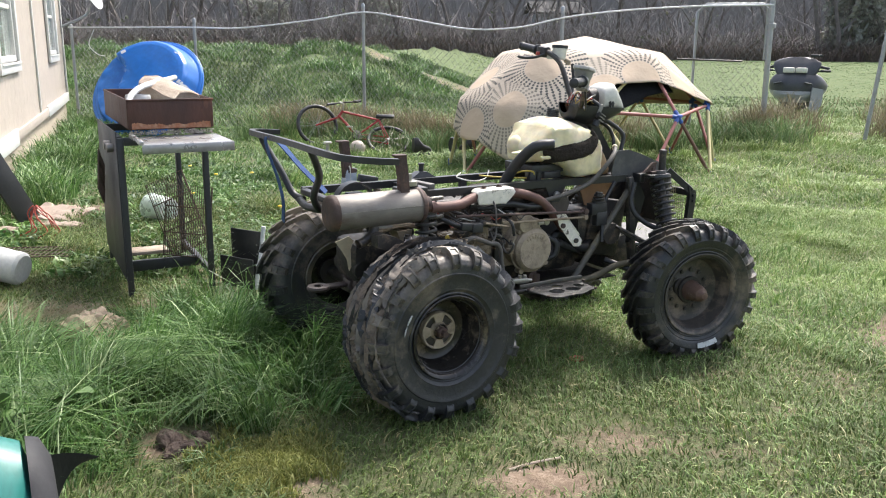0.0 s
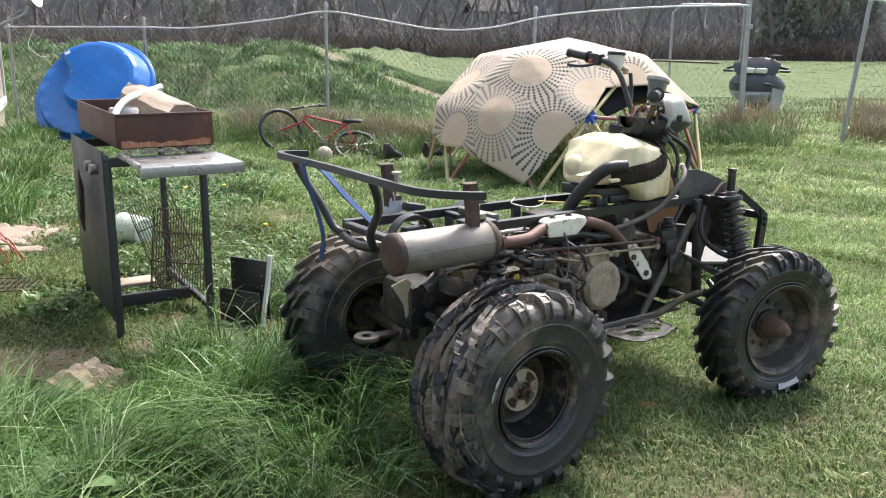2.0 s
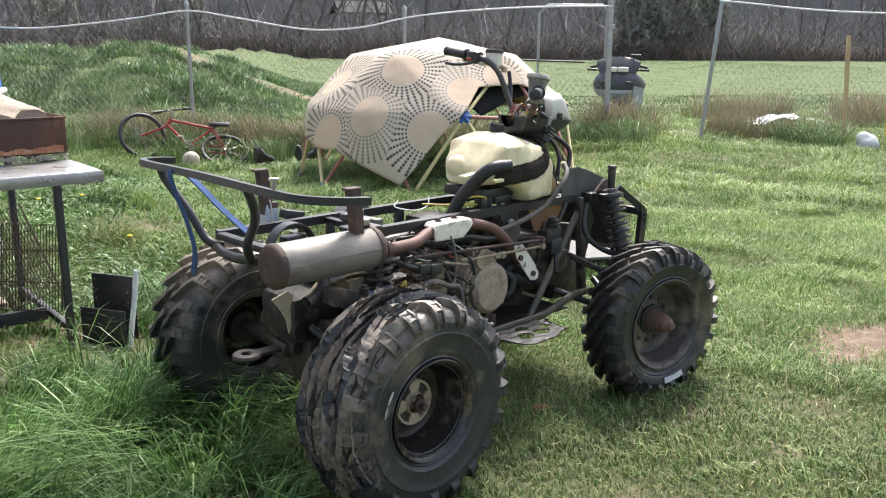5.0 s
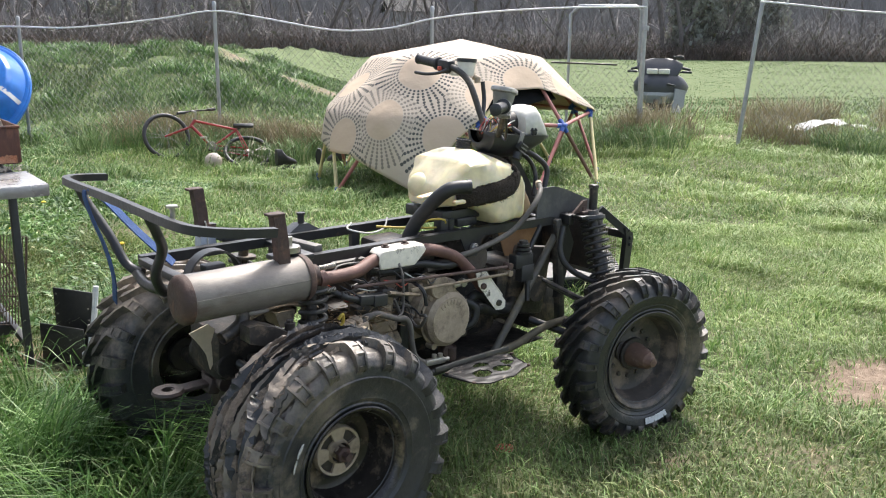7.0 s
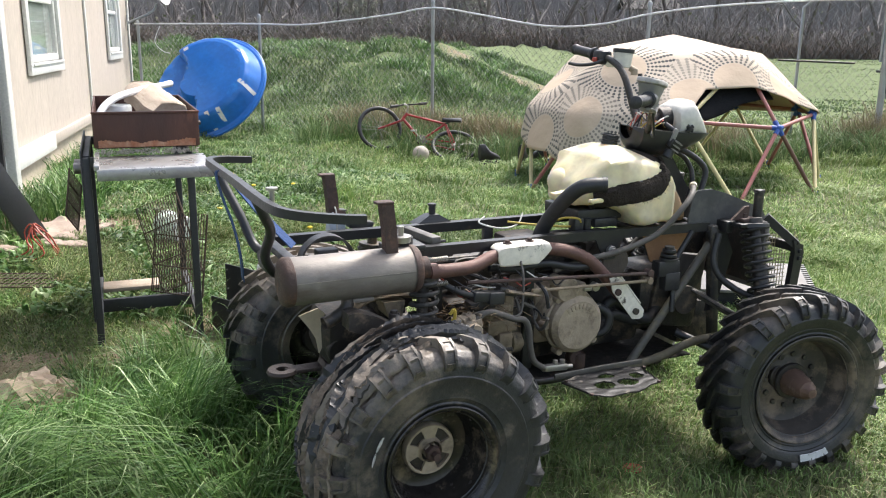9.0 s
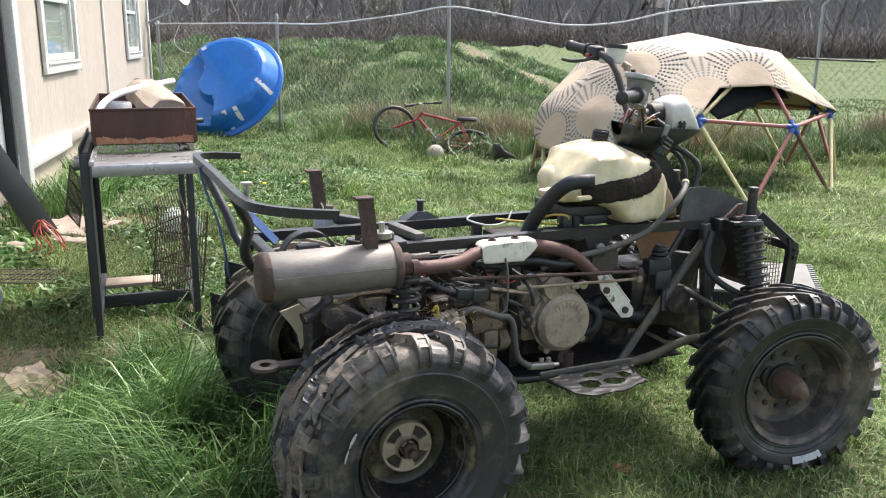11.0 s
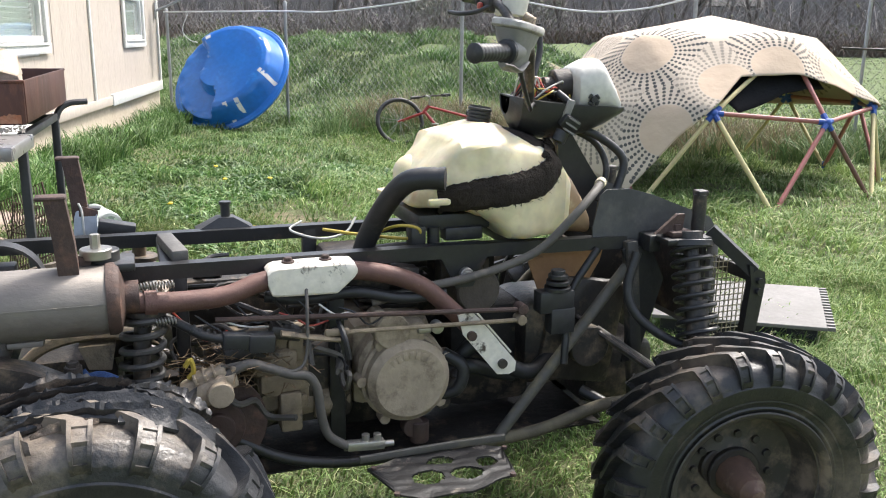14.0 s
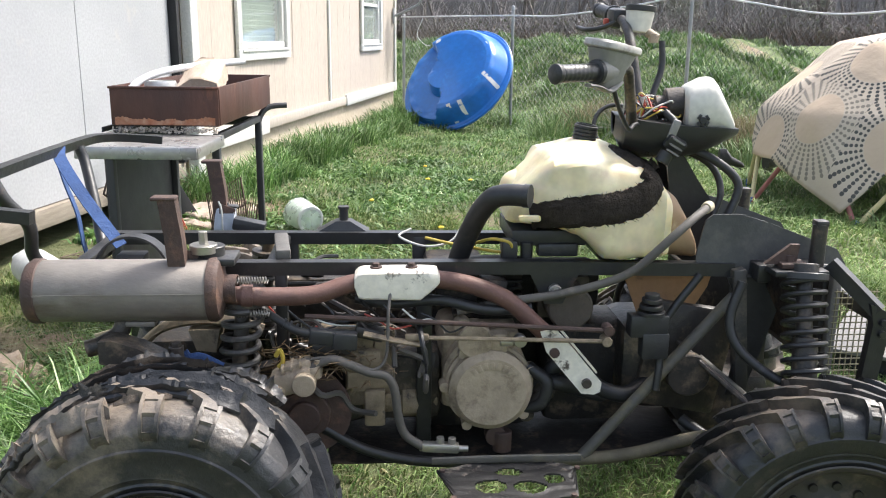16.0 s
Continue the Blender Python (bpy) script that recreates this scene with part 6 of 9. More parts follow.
q("master_cylinder", ZINC, Bx((-0.1, -0.262, 0.355), (0.08, 0.022, 0.02), 0, 4), Cy((-0.1, -0.262, 0.362), (-0.1, -0.262, 0.378), 0.008), Cy((-0.075, -0.262, 0.362), (-0.075, -0.262, 0.376), 0.008), Cy((-0.145, -0.262, 0.354), (-0.04, -0.262, 0.35), 0.007, 10))
# rear axle and swingarm
ax = q("rear_axle", GREASY, Cy((-0.625, -0.42, 0.305), (-0.625, 0.42, 0.305), 0.028, 20), Bx((-0.62, -0.0, 0.33), (0.17, 0.2, 0.18), bevel=0.03), label="greasy rear axle housing")
part("swingarm", B(T([(-0.62, -0.16, 0.32), (-0.5, -0.17, 0.36), (-0.36, -0.14, 0.38), (-0.26, -0.12, 0.4)], 0.03, 8, 4, flat=(0.8, 1.2)), T([(-0.62, 0.16, 0.32), (-0.5, 0.17, 0.36), (-0.36, 0.14, 0.38), (-0.26, 0.12, 0.4)], 0.03, 8, 4, flat=(0.8, 1.2))), BLACK_METAL, ax)
q("tow_hitch", HITCH, lambda bm: lathe(bm, [(0.018, -0.008), (0.042, -0.008), (0.046, 0.0), (0.042, 0.008), (0.018, 0.008), (0.018, -0.008)], 24, pose(-0.87, 0.0, 0.368)), Bx((-0.78, 0.0, 0.367), (0.16, 0.05, 0.014), bevel=0.006), Cy((-0.72, -0.06, 0.37), (-0.72, 0.06, 0.37), 0.022, 16), Bx((-0.74, 0.0, 0.36), (0.04, 0.07, 0.05), 0, 20, 0, 0.012),
  label="rusty tow hitch plate with a hole")
q("carrier_arm", BLACK_METAL, lambda bm: loft(bm, [[(u, v, z) for v, z in ((v0 - 0.028, zc - h), (v0 + 0.028, zc - h), (v0 + 0.028, zc + h), (v0 - 0.028, zc + h))] for u, v0, zc, h in ((-0.775, -0.3, 0.605, 0.022), (-0.75, -0.3, 0.602, 0.028), (-0.7, -0.3, 0.585, 0.028), (-0.64, -0.295, 0.556, 0.022))]),
  label="black box-section carrier arm")
q("carrier_bolt", GREASY, Cy((-0.635, -0.29, 0.57), (-0.635, -0.29, 0.604), 0.015, 16), Cy((-0.635, -0.29, 0.6), (-0.635, -0.29, 0.612), 0.011, 6))
q("mud_flap", CREAM_FLAP, lambda bm: plate(bm, [(-0.85, 0.572), (-0.795, 0.588), (-0.775, 0.57), (-0.788, 0.535), (-0.786, 0.47), (-0.795, 0.455), (-0.803, 0.5), (-0.82, 0.53)], 0.004, pose(0, -0.12, 0, 90)), label="grubby off-white plastic flap")
q("fender_stay", CAST_TAN, T([(-0.74, -0.16, 0.56), (-0.69, -0.16, 0.6), (-0.62, -0.16, 0.617), (-0.55, -0.16, 0.612), (-0.48, -0.16, 0.59)], 0.016, 8, 4, flat=(1.8, 0.6)), lambda bm: loft(bm, [[(-0.63, v_, 0.605), (-0.565, v_, 0.605), (-0.575, v_, 0.555), (-0.615, v_, 0.56)] for v_ in (-0.2, -0.12)]))
q("blue_hose", STRAP, T([(-0.626, -0.275, 0.585), (-0.615, -0.275, 0.572), (-0.59, -0.27, 0.57), (-0.553, -0.26, 0.545)], 0.009, flat=(0.5, 1.3)))
q("a_arm", FRAME, T([(-0.7, -0.08, 0.45), (-0.64, -0.2, 0.38), (-0.6, -0.3, 0.34)], 0.016, 10), T([(-0.72, 0.08, 0.45), (-0.64, 0.2, 0.38), (-0.6, 0.3, 0.34)], 0.016, 10))
# rear shocks
for v in (-0.225, 0.225):
    sh = q("rear_shock", BLACK_METAL, Cy((-0.53, v, 0.46), (-0.51, v * 0.9, 0.7), 0.016, 16), Cy((-0.53, v, 0.47), (-0.526, v, 0.5), 0.026, 18), label="coil-over rear shock absorber")
    part("coil_spring", B(coil((-0.528, v, 0.475), (-0.512, v * 0.96, 0.66), 0.037, 0.0068, 6.5, 8)), DUSTY, sh)
    part("spring_seat", B(Cy((-0.533, v, 0.46), (-0.532, v, 0.47), 0.044, 24)), BLACK_METAL, sh)
    part("spring_seat", B(Cy((-0.512, v * 0.93, 0.665), (-0.511, v * 0.93, 0.675), 0.042, 24)), BLACK_METAL, sh)
# front shocks
for v in (-1, 1):
    a, b2 = (0.665, v * 0.315, 0.49), (0.682, v * 0.225, 0.735)
    sh = q("front_shock", BLACK_METAL, Cy(a, b2, 0.017, 16), Cy(a, (0.672, v * 0.28, 0.6), 0.026, 20), Cy((0.682, v * 0.226, 0.725), (0.683, v * 0.22, 0.745), 0.03, 20), label="coil-over front shock absorber")
    part("coil_spring", B(coil((0.666, v * 0.313, 0.5), (0.681, v * 0.229, 0.715), 0.043, 0.0058, 8.5, 8)), FRAME, sh)
    part("spring_seat", B(Cy((0.681, v * 0.23, 0.712), (0.682, v * 0.226, 0.726), 0.05, 28)), PLASTIC, sh)
    part("spring_seat", B(Cy((0.665, v * 0.316, 0.488), (0.666, v * 0.312, 0.5), 0.048, 24)), PLASTIC, sh)
    part("top_bolt", B(Bx((0.66, v * 0.21, 0.742), (0.06, 0.045, 0.012), bevel=0.003), Cy((0.655, v * 0.205, 0.745), (0.655, v * 0.205, 0.762), 0.012, 6), lambda bm: loft(bm, [[(0.60, v * 0.2, 0.742), (0.67, v * 0.2, 0.742), (0.67, v * 0.21, 0.742), (0.60, v * 0.21, 0.742)], [(0.655, v * 0.2, 0.785), (0.675, v * 0.2, 0.785), (0.675, v * 0.21, 0.785), (0.655, v * 0.21, 0.785)]])), RUST, sh)
    part("top_bracket", B(Bx((0.67, v * 0.19, 0.728), (0.12, 0.11, 0.014)), Bx((0.61, v * 0.17, 0.715), (0.03, 0.05, 0.04))), FRAME, sh)
    q("lower_arm", FRAME, T([(0.48, v * 0.12, 0.34), (0.58, v * 0.25, 0.29), (0.63, v * 0.34, 0.255)], 0.014), T([(0.74, v * 0.12, 0.34), (0.68, v * 0.25, 0.29), (0.64, v * 0.34, 0.255)], 0.014), label="black tubular suspension arm")
    q("upper_arm", MOSSY, T([(0.5, v * 0.14, 0.5), (0.58, v * 0.25, 0.44), (0.63, v * 0.34, 0.4)], 0.012))
    q("knuckle", GREASY, Bx((0.645, v * 0.36, 0.32), (0.05, 0.05, 0.2), bevel=0.015), Cy((0.645, v * 0.33, 0.268), (0.645, v * 0.44, 0.268), 0.04, 20))
    q("tie_rod", GREASY, T([(0.42, v * 0.05, 0.56), (0.6, v * 0.34, 0.42)], 0.007, 8, 0))
q("brake_hose", HOSE, T([(0.56, -0.2, 0.7), (0.535, -0.21, 0.62), (0.55, -0.23, 0.56), (0.61, -0.27, 0.51), (0.67, -0.31, 0.49)], 0.011))
# front post, shield and radiator
q("front_post", BLACK_METAL, Cy((0.72, -0.2, 0.735), (0.72, -0.2, 0.828), 0.016, 14), Bx((0.72, -0.2, 0.83), (0.028, 0.028, 0.014)))
q("front_post", BLACK_METAL, Cy((0.72, 0.2, 0.735), (0.72, 0.2, 0.828), 0.016, 14), Bx((0.72, 0.2, 0.83), (0.028, 0.028, 0.014)))
for v in (-0.14, 0.14):
    q("side_shield", FADED, lambda bm: plate(bm, [(0.475, 0.706), (0.473, 0.75), (0.488, 0.825), (0.505, 0.838), (0.566, 0.838), (0.63, 0.82), (0.69, 0.797), (0.795, 0.758), (0.82, 0.72), (0.67, 0.732), (0.62, 0.694)], 0.005, pose(0, v, 0, 90)), label="black plastic side shield")
rad = q("radiator", GRATE, Bx((0.775, -0.19, 0.6), (0.022, 0.02, 0.22)), Bx((0.775, 0.19, 0.6), (0.022, 0.02, 0.22)), Bx((0.775, 0, 0.71), (0.022, 0.4, 0.02)), Bx((0.775, 0, 0.49), (0.022, 0.4, 0.02)), label="radiator with a dusty mesh guard")
for k in range(26):
    v = -0.175 + 0.014 * k
    part("mesh_bar", B(rod((0.785, v, 0.5), (0.785, v, 0.7), 0.0016, 5)), MESH_BRASS, rad)
for k in range(15):
    z = 0.505 + 0.014 * k
    part("mesh_bar", B(rod((0.787, -0.18, z), (0.787, 0.18, z), 0.0016, 5)), MESH_BRASS, rad)
for k in range(8):
    part("side_mesh_bar", B(rod((0.776 + 0.013 * k, -0.2, 0.46), (0.776 + 0.013 * k, -0.2, 0.68), 0.0016, 5)), MESH_BRASS, rad)
for k in range(16):
    part("side_mesh_bar", B(rod((0.77, -0.201, 0.462 + 0.0142 * k), (0.872, -0.201, 0.462 + 0.0142 * k), 0.0016, 5)), MESH_BRASS, rad)
part("core", B(Bx((0.76, 0, 0.6), (0.015, 0.36, 0.2))), BLACK_METAL, rad)
for v in (-0.285, 0.285):
    q("front_guard", FRAME, lambda bm: tube(bm, [(0.745, v * 0.75, 0.745), (0.823, v, 0.656)], 0.014, 4, 0), lambda bm: plate(bm, [(0.8, 0.675), (0.845, 0.655), (0.85, 0.63), (0.83, 0.46), (0.805, 0.39), (0.795, 0.46), (0.81, 0.63)], 0.02, pose(0, v + 0.01, 0, 90)), *[Cy((0.83, v, 0.635 - dz), (0.83, v - 0.018, 0.635 - dz), 0.008, 10) for dz in (0, 0.025)])
q("front_guard_bar", FRAME, Bx((0.825, 0, 0.645), (0.02, 0.55, 0.03)))
q("radiator_shroud", BAY_BLACK, Bx((0.63, 0.09, 0.55), (0.27, 0.014, 0.3), bevel=0.005), Bx((0.5, 0.0, 0.56), (0.014, 0.2, 0.26), bevel=0.005), label="black radiator shroud")
q("rusty_panel", ORANGE_RUST, lambda bm: plate(bm, [(0.32, 0.7), (0.53, 0.7), (0.52, 0.66), (0.49, 0.61), (0.43, 0.59), (0.36, 0.6)], 0.004, pose(0, -0.1, 0, 90)), label="orange rusted sheet behind the rail")
q("coil_module", PLASTIC, Bx((0.36, -0.185, 0.6), (0.085, 0.04, 0.05)), Bx((0.375, -0.19, 0.555), (0.06, 0.035, 0.06)), *[Cy((0.365, -0.19, 0.625 + 0.014 * k), (0.365, -0.19, 0.634 + 0.014 * k), 0.03 - 0.004 * k, 20) for k in range(3)], Cy((0.365, -0.19, 0.66), (0.365, -0.19, 0.672), 0.016, 14), label="black ignition module with ribbed boot")
q("front_diff", BLACK_METAL, Bx((0.6, 0, 0.36), (0.2, 0.2, 0.16), bevel=0.03), Bx((0.42, 0.0, 0.47), (0.18, 0.2, 0.2), bevel=0.03), Cy((0.3, 0.0, 0.36), (0.5, 0.0, 0.35), 0.03))
# black masses added here block light through the frame and shade the grass
q("under_tray", BAY_BLACK, Bx((0.08, 0, 0.272), (0.86, 0.34, 0.006)), label="black belly skid tray")
q("crankcase", BAY_BLACK, Bx((0.0, 0.04, 0.355), (0.3, 0.2, 0.13), bevel=0.045), label="black crankcase block filling the space under the engine")
q("chain_case", BAY_BLACK, Bx((0.27, 0.03, 0.43), (0.22, 0.16, 0.26), bevel=0.03), label="black filler block ahead of the engine")
q("clutch_housing", BAY_BLACK, Bx((-0.06, 0.1, 0.47), (0.5, 0.1, 0.3), bevel=0.03), label="black filler block on the far side")
# foot plate
fbm = bmesh.new()
outline = [(-0.112, -0.316), (-0.081, -0.433), (-0.039, -0.456), (0.057, -0.465), (0.121, -0.437), (0.166, -0.431), (0.184, -0.314), (0.137, -0.291), (-0.035, -0.29)]
NU, NV = 64, 40


def edge_v(u, lower):
    vs_ = []
    for (u0, v0), (u1, v1) in zip(outline, outline[1:] + outline[:1]):
        if min(u0, u1) <= u <= max(u0, u1) and u0 != u1:
            vs_.append(v0 + (v1 - v0) * (u - u0) / (u1 - u0))
    return (min(vs_) if lower else max(vs_)) if vs_ else -0.316


def holed(u, v):
    return any(((u - a) / ru) ** 2 + ((v - b_) / rv) ** 2 < 1 for a, b_, ru, rv in ((-0.005, -0.385, 0.034, 0.028), (0.075, -0.392, 0.034, 0.026), (0.04, -0.33, 0.03, 0.018), (0.13, -0.36, 0.022, 0.02))) 


gv = []
for i in range(NU + 1):
    u = -0.111 + 0.294 * i / NU
    a, b_ = edge_v(u, True), edge_v(u, False)
    gv.append([fbm.verts.new((u, a + (b_ - a) * j / NV, 0.329 + 0.004 * noise.noise(Vector((u * 16, j * 0.2, 0))))) for j in range(NV + 1)])
for i in range(NU):
    for j in range(NV):
        c = (gv[i][j].co + gv[i + 1][j + 1].co) / 2
        if not holed(c.x, c.y):
            fbm.faces.new((gv[i][j], gv[i + 1][j], gv[i + 1][j + 1], gv[i][j + 1]))
ext = bmesh.ops.extrude_face_region(fbm, geom=fbm.faces[:])
bmesh.ops.translate(fbm, vec=(0, 0, -0.004), verts=[e for e in ext["geom"] if isinstance(e, bmesh.types.BMVert)])
bmesh.ops.delete(fbm, geom=[v for v in fbm.verts if not v.link_faces], context="VERTS")
bmesh.ops.recalc_face_normals(fbm, faces=fbm.faces[:])
fp = part("foot_plate", fbm, FOOT, quad, "muddy black-stained aluminium foot plate with round holes")
for u, v in ((-0.1, -0.325), (-0.085, -0.435), (0.185, -0.325), (0.155, -0.435)):
    part("plate_bolt", B(Cy((u, v, 0.33), (u, v, 0.336), 0.006, 10)), RUST, fp)
q("plate_edge", MOSSY, T([(-0.12, -0.292, 0.338), (0.05, -0.292, 0.34), (0.2, -0.292, 0.338)], 0.008, 8, 3, flat=(0.6, 1.1)))

# fuel tank
tank_bm = bmesh.new()
secs = []
for u, zl, zt, hw, sq in ((0.058, 0.806, 0.818, 0.05, 2.6), (0.063, 0.803, 0.84, 0.075, 3.4), (0.073, 0.802, 0.868, 0.096, 4.0), (0.088, 0.802, 0.894, 0.114, 4.4), (0.105, 0.802, 0.916, 0.13, 4.6), (0.125, 0.802, 0.938, 0.144, 4.6),
                          (0.145, 0.802, 0.966, 0.152, 4.6), (0.185, 0.802, 0.98, 0.161, 4.6), (0.215, 0.797, 0.986, 0.162, 4.6), (0.245, 0.768, 0.982, 0.162, 4.6), (0.268, 0.738, 0.974, 0.162, 4.6), (0.3, 0.731, 0.967, 0.161, 4.6),
                          (0.34, 0.731, 0.953, 0.16, 4.6), (0.37, 0.731, 0.936, 0.158, 4.4), (0.395, 0.733, 0.911, 0.153, 4.2), (0.412, 0.736, 0.888, 0.143, 3.8), (0.424, 0.746, 0.858, 0.12, 3.2)):
    ring = []
    for k in range(28):
        a = 2 * math.pi * k / 28
        c, s = math.cos(a), math.sin(a)
        e = sq + 1.2 if s > 0 else sq + 3.0                         # flat bottom with a tight edge
        y = hw * math.copysign(abs(c) ** (2 / e), c)
        z = (zl + zt) / 2 + (zt - zl) / 2 * math.copysign(abs(s) ** (2 / e), s)
        if s > 0:                                             # the shoulders slope down from the crown
            y *= 1 - 0.26 * s ** 3
        y *= 1 - 0.12 * max(0, -s) * (u < 0.25)
        ring.append((u + 0.012 * (1 - abs(c)) * (u < 0.07), y, z))
    secs.append(ring)
loft(tank_bm, secs)
bmesh.ops.subdivide_edges(tank_bm, edges=tank_bm.edges[:], cuts=1, use_grid_fill=True, smooth=0.0)
for v in tank_bm.verts:                                       # moulded hollows and ridges
    u, z, sd = v.co.x, v.co.z, math.copysign(1, v.co.y)
    k_ = -0.016 * math.exp(-((u - 0.17) / 0.05) ** 2 - ((z - 0.905) / 0.028) ** 2) - 0.01 * math.exp(-((u - 0.375) / 0.012) ** 2) + 0.009 * math.exp(-((u - 0.13) / 0.03) ** 2 - ((z - 0.95) / 0.02) ** 2)
    v.co.y += sd * k_ * float(ease(abs(v.co.y) / 0.08))
    v.co.z -= 0.012 * math.exp(-((u - 0.2) / 0.03) ** 2 - ((abs(v.co.y) - 0.09) / 0.03) ** 2) * float(ease((z - 0.9) / 0.05))
rough_up(tank_bm, 0.014, 6.5, 3.0)
rough_up(tank_bm, 0.008, 13, 2.0)
rough_up(tank_bm, 0.002, 30, 1.0)
bmesh.ops.recalc_face_normals(tank_bm, faces=tank_bm.faces[:])
tank_tree = BVHTree.FromBMesh(tank_bm)
tank = part("fuel_tank", tank_bm, TANK, quad, "yellowed cream plastic fuel tank")
lobe = bmesh.new()
loft(lobe, [[(u, hw * math.copysign(abs(math.cos(a)) ** 0.55, math.cos(a)), (0.726 + zt) / 2 + (zt - 0.726) / 2 * math.copysign(abs(math.sin(a)) ** 0.6, math.sin(a))) for a in [2 * math.pi * k / 24 for k in range(24)]]
            for u, zt, hw in ((0.36, 0.9, 0.11), (0.41, 0.892, 0.116), (0.44, 0.868, 0.116), (0.466, 0.826, 0.114), (0.482, 0.782, 0.11), (0.493, 0.75, 0.085))])
rough_up(lobe, 0.005, 14, 2.0)
bmesh.ops.recalc_face_normals(lobe, faces=lobe.faces[:])
part("front_lobe", lobe, TANK_STAIN, tank, "brown fuel-stained front end of the tank")


def tank_side(u, z, out=0.006):
    hit = tank_tree.ray_cast(Vector((u, -1, z)), Vector((0, 1, 0)))
    p, nrm = (hit[0], hit[1]) if hit[0] else (Vector((u, -0.1, z)), Vector((0, -1, 0)))
    return p + nrm * out, nrm


bm = bmesh.new()
mid = smooth_line([(0.106, 0.828, 0), (0.165, 0.841, 0), (0.22, 0.85, 0), (0.283, 0.858, 0), (0.33, 0.872, 0), (0.36, 0.897, 0), (0.365, 0.922, 0), (0.35, 0.941, 0)], 8)
prev = None
for i, p in enumerate(mid):
    d = (mid[min(i + 1, len(mid) - 1)] - mid[max(i - 1, 0)]).normalized()
    side = Vector((-d.y, d.x, 0))
    row = []
    for k in range(6):
        off = side * (0.034 - 0.008 * ease((i - 30) / 16) + 0.0015 * math.sin(i * 2.1) + 0.0012 * math.sin(i * 5.3)) * (k / 2.5 - 1)
        pos, nr = tank_side(p.x + off.x, p.y + off.y, 0.008 if 0 < k < 5 else 0.001)
        row.append(bm.verts.new(pos))
    if prev:
        for k in range(5):
            bm.faces.new((prev[k], row[k], row[k + 1], prev[k + 1]))
    prev = row
part("felt_strip", bm, FOAM, tank, "dark fuzzy felt strip glued on the side")
bm = bmesh.new()
tube(bm, [(0.352, -0.125, 0.924), (0.338, -0.105, 0.942), (0.318, -0.075, 0.955), (0.305, -0.02, 0.963), (0.3, 0.05, 0.963)], 0.023, 8, 4, flat=(1.4, 0.4))
part("felt_strip", bm, FOAM, tank)
fz, rf = bmesh.new(), random.Random(4)
for i in range(260):
    p = mid[rf.randrange(2, len(mid) - 2)]
    e = rf.choice((-1, 1, 1))
    pos, nr = tank_side(p.x + rf.uniform(-0.012, 0.012), p.y + e * 0.032, 0.003)
    d = Vector((rf.uniform(-1, 1), -0.5, e * rf.uniform(0.1, 1))).normalized() * rf.uniform(0.005, 0.014)
    c = Vector((0.0006, 0, 0.0006))
    fz.faces.new([fz.verts.new(pos - c), fz.verts.new(pos + c), fz.verts.new(pos + d)])
tagged(part("felt_fibres", fz, FOAM, tank), kind="stuff")
ear = bmesh.new()
bmesh.ops.create_icosphere(ear, subdivisions=4, radius=1.0, matrix=pose(0.103, 0.05, 0.856) @ Matrix.Diagonal((0.05, 0.06, 0.05, 1)))
rough_up(ear, 0.008, 14, 6.0)
part("rear_lobe", ear, TANK, tank)
part("filler_neck", B(lambda bm: lathe(bm, [(0.0245, -0.02)] + [p for k in range(5) for p in ((0.0245, 0.0005 + 0.008 * k), (0.0275, 0.0015 + 0.008 * k), (0.0275, 0.006 + 0.008 * k), (0.0245, 0.0072 + 0.008 * k))] + [(0.024, 0.043), (0.0215, 0.043), (0.021, 0.01), (0, 0.008)], 28, pose(0.24, 0, 0.978, 0, 9))), PLASTIC, tank, "black threaded filler neck")
part("tank_tab", B(Bx((0.018, -0.075, 0.85), (0.075, 0.03, 0.012), 0, -4, 8, 0.005)), TANK, tank)
part("tank_tab", B(Bx((0.095, -0.15, 0.832), (0.05, 0.02, 0.014), bevel=0.006)), TANK, tank)
q("tank_bracket", PLASTIC, Bx((0.15, 0, 0.776), (0.17, 0.2, 0.036)), Bx((0.17, -0.09, 0.75), (0.09, 0.04, 0.03), bevel=0.005), Bx((0.06, -0.1, 0.752), (0.035, 0.04, 0.045), bevel=0.006), Cy((0.1, -0.1, 0.73), (0.1, -0.1, 0.768), 0.014, 12))
q("wire_loop", WIRE_YEL, T([(-0.02, -0.05, 0.75), (0.02, -0.1, 0.775), (0.06, -0.12, 0.77), (0.05, -0.1, 0.745), (-0.05, -0.03, 0.745), (-0.12, 0.02, 0.75)], 0.0036))
q("wire_loop", WIRE_WHITE, T([(-0.15, 0.12, 0.75), (-0.18, 0.1, 0.735), (-0.12, 0.06, 0.72), (-0.06, 0.06, 0.73), (-0.03, 0.08, 0.76)], 0.0028))
# breather tube
q("breather_tube", HOSE, T([(-0.06, -0.06, 0.68), (-0.046, -0.07, 0.735), (-0.03, -0.1, 0.79), (-0.01, -0.15, 0.85), (0.012, -0.185, 0.884), (0.042, -0.2, 0.893), (0.08, -0.215, 0.893)], 0.023, 18), T([(0.072, -0.211, 0.893), (0.084, -0.217, 0.893)], 0.0245, 18, 0), label="thick black breather elbow")
q("grey_hose", HOSE_GREY, T([(-0.06, -0.17, 0.63), (0.05, -0.18, 0.655), (0.15, -0.185, 0.67), (0.25, -0.19, 0.695), (0.32, -0.2, 0.73), (0.39, -0.21, 0.80), (0.445, -0.185, 0.838), (0.5, -0.125, 0.852)], 0.0095, 12), label="sun-greyed coolant hose")
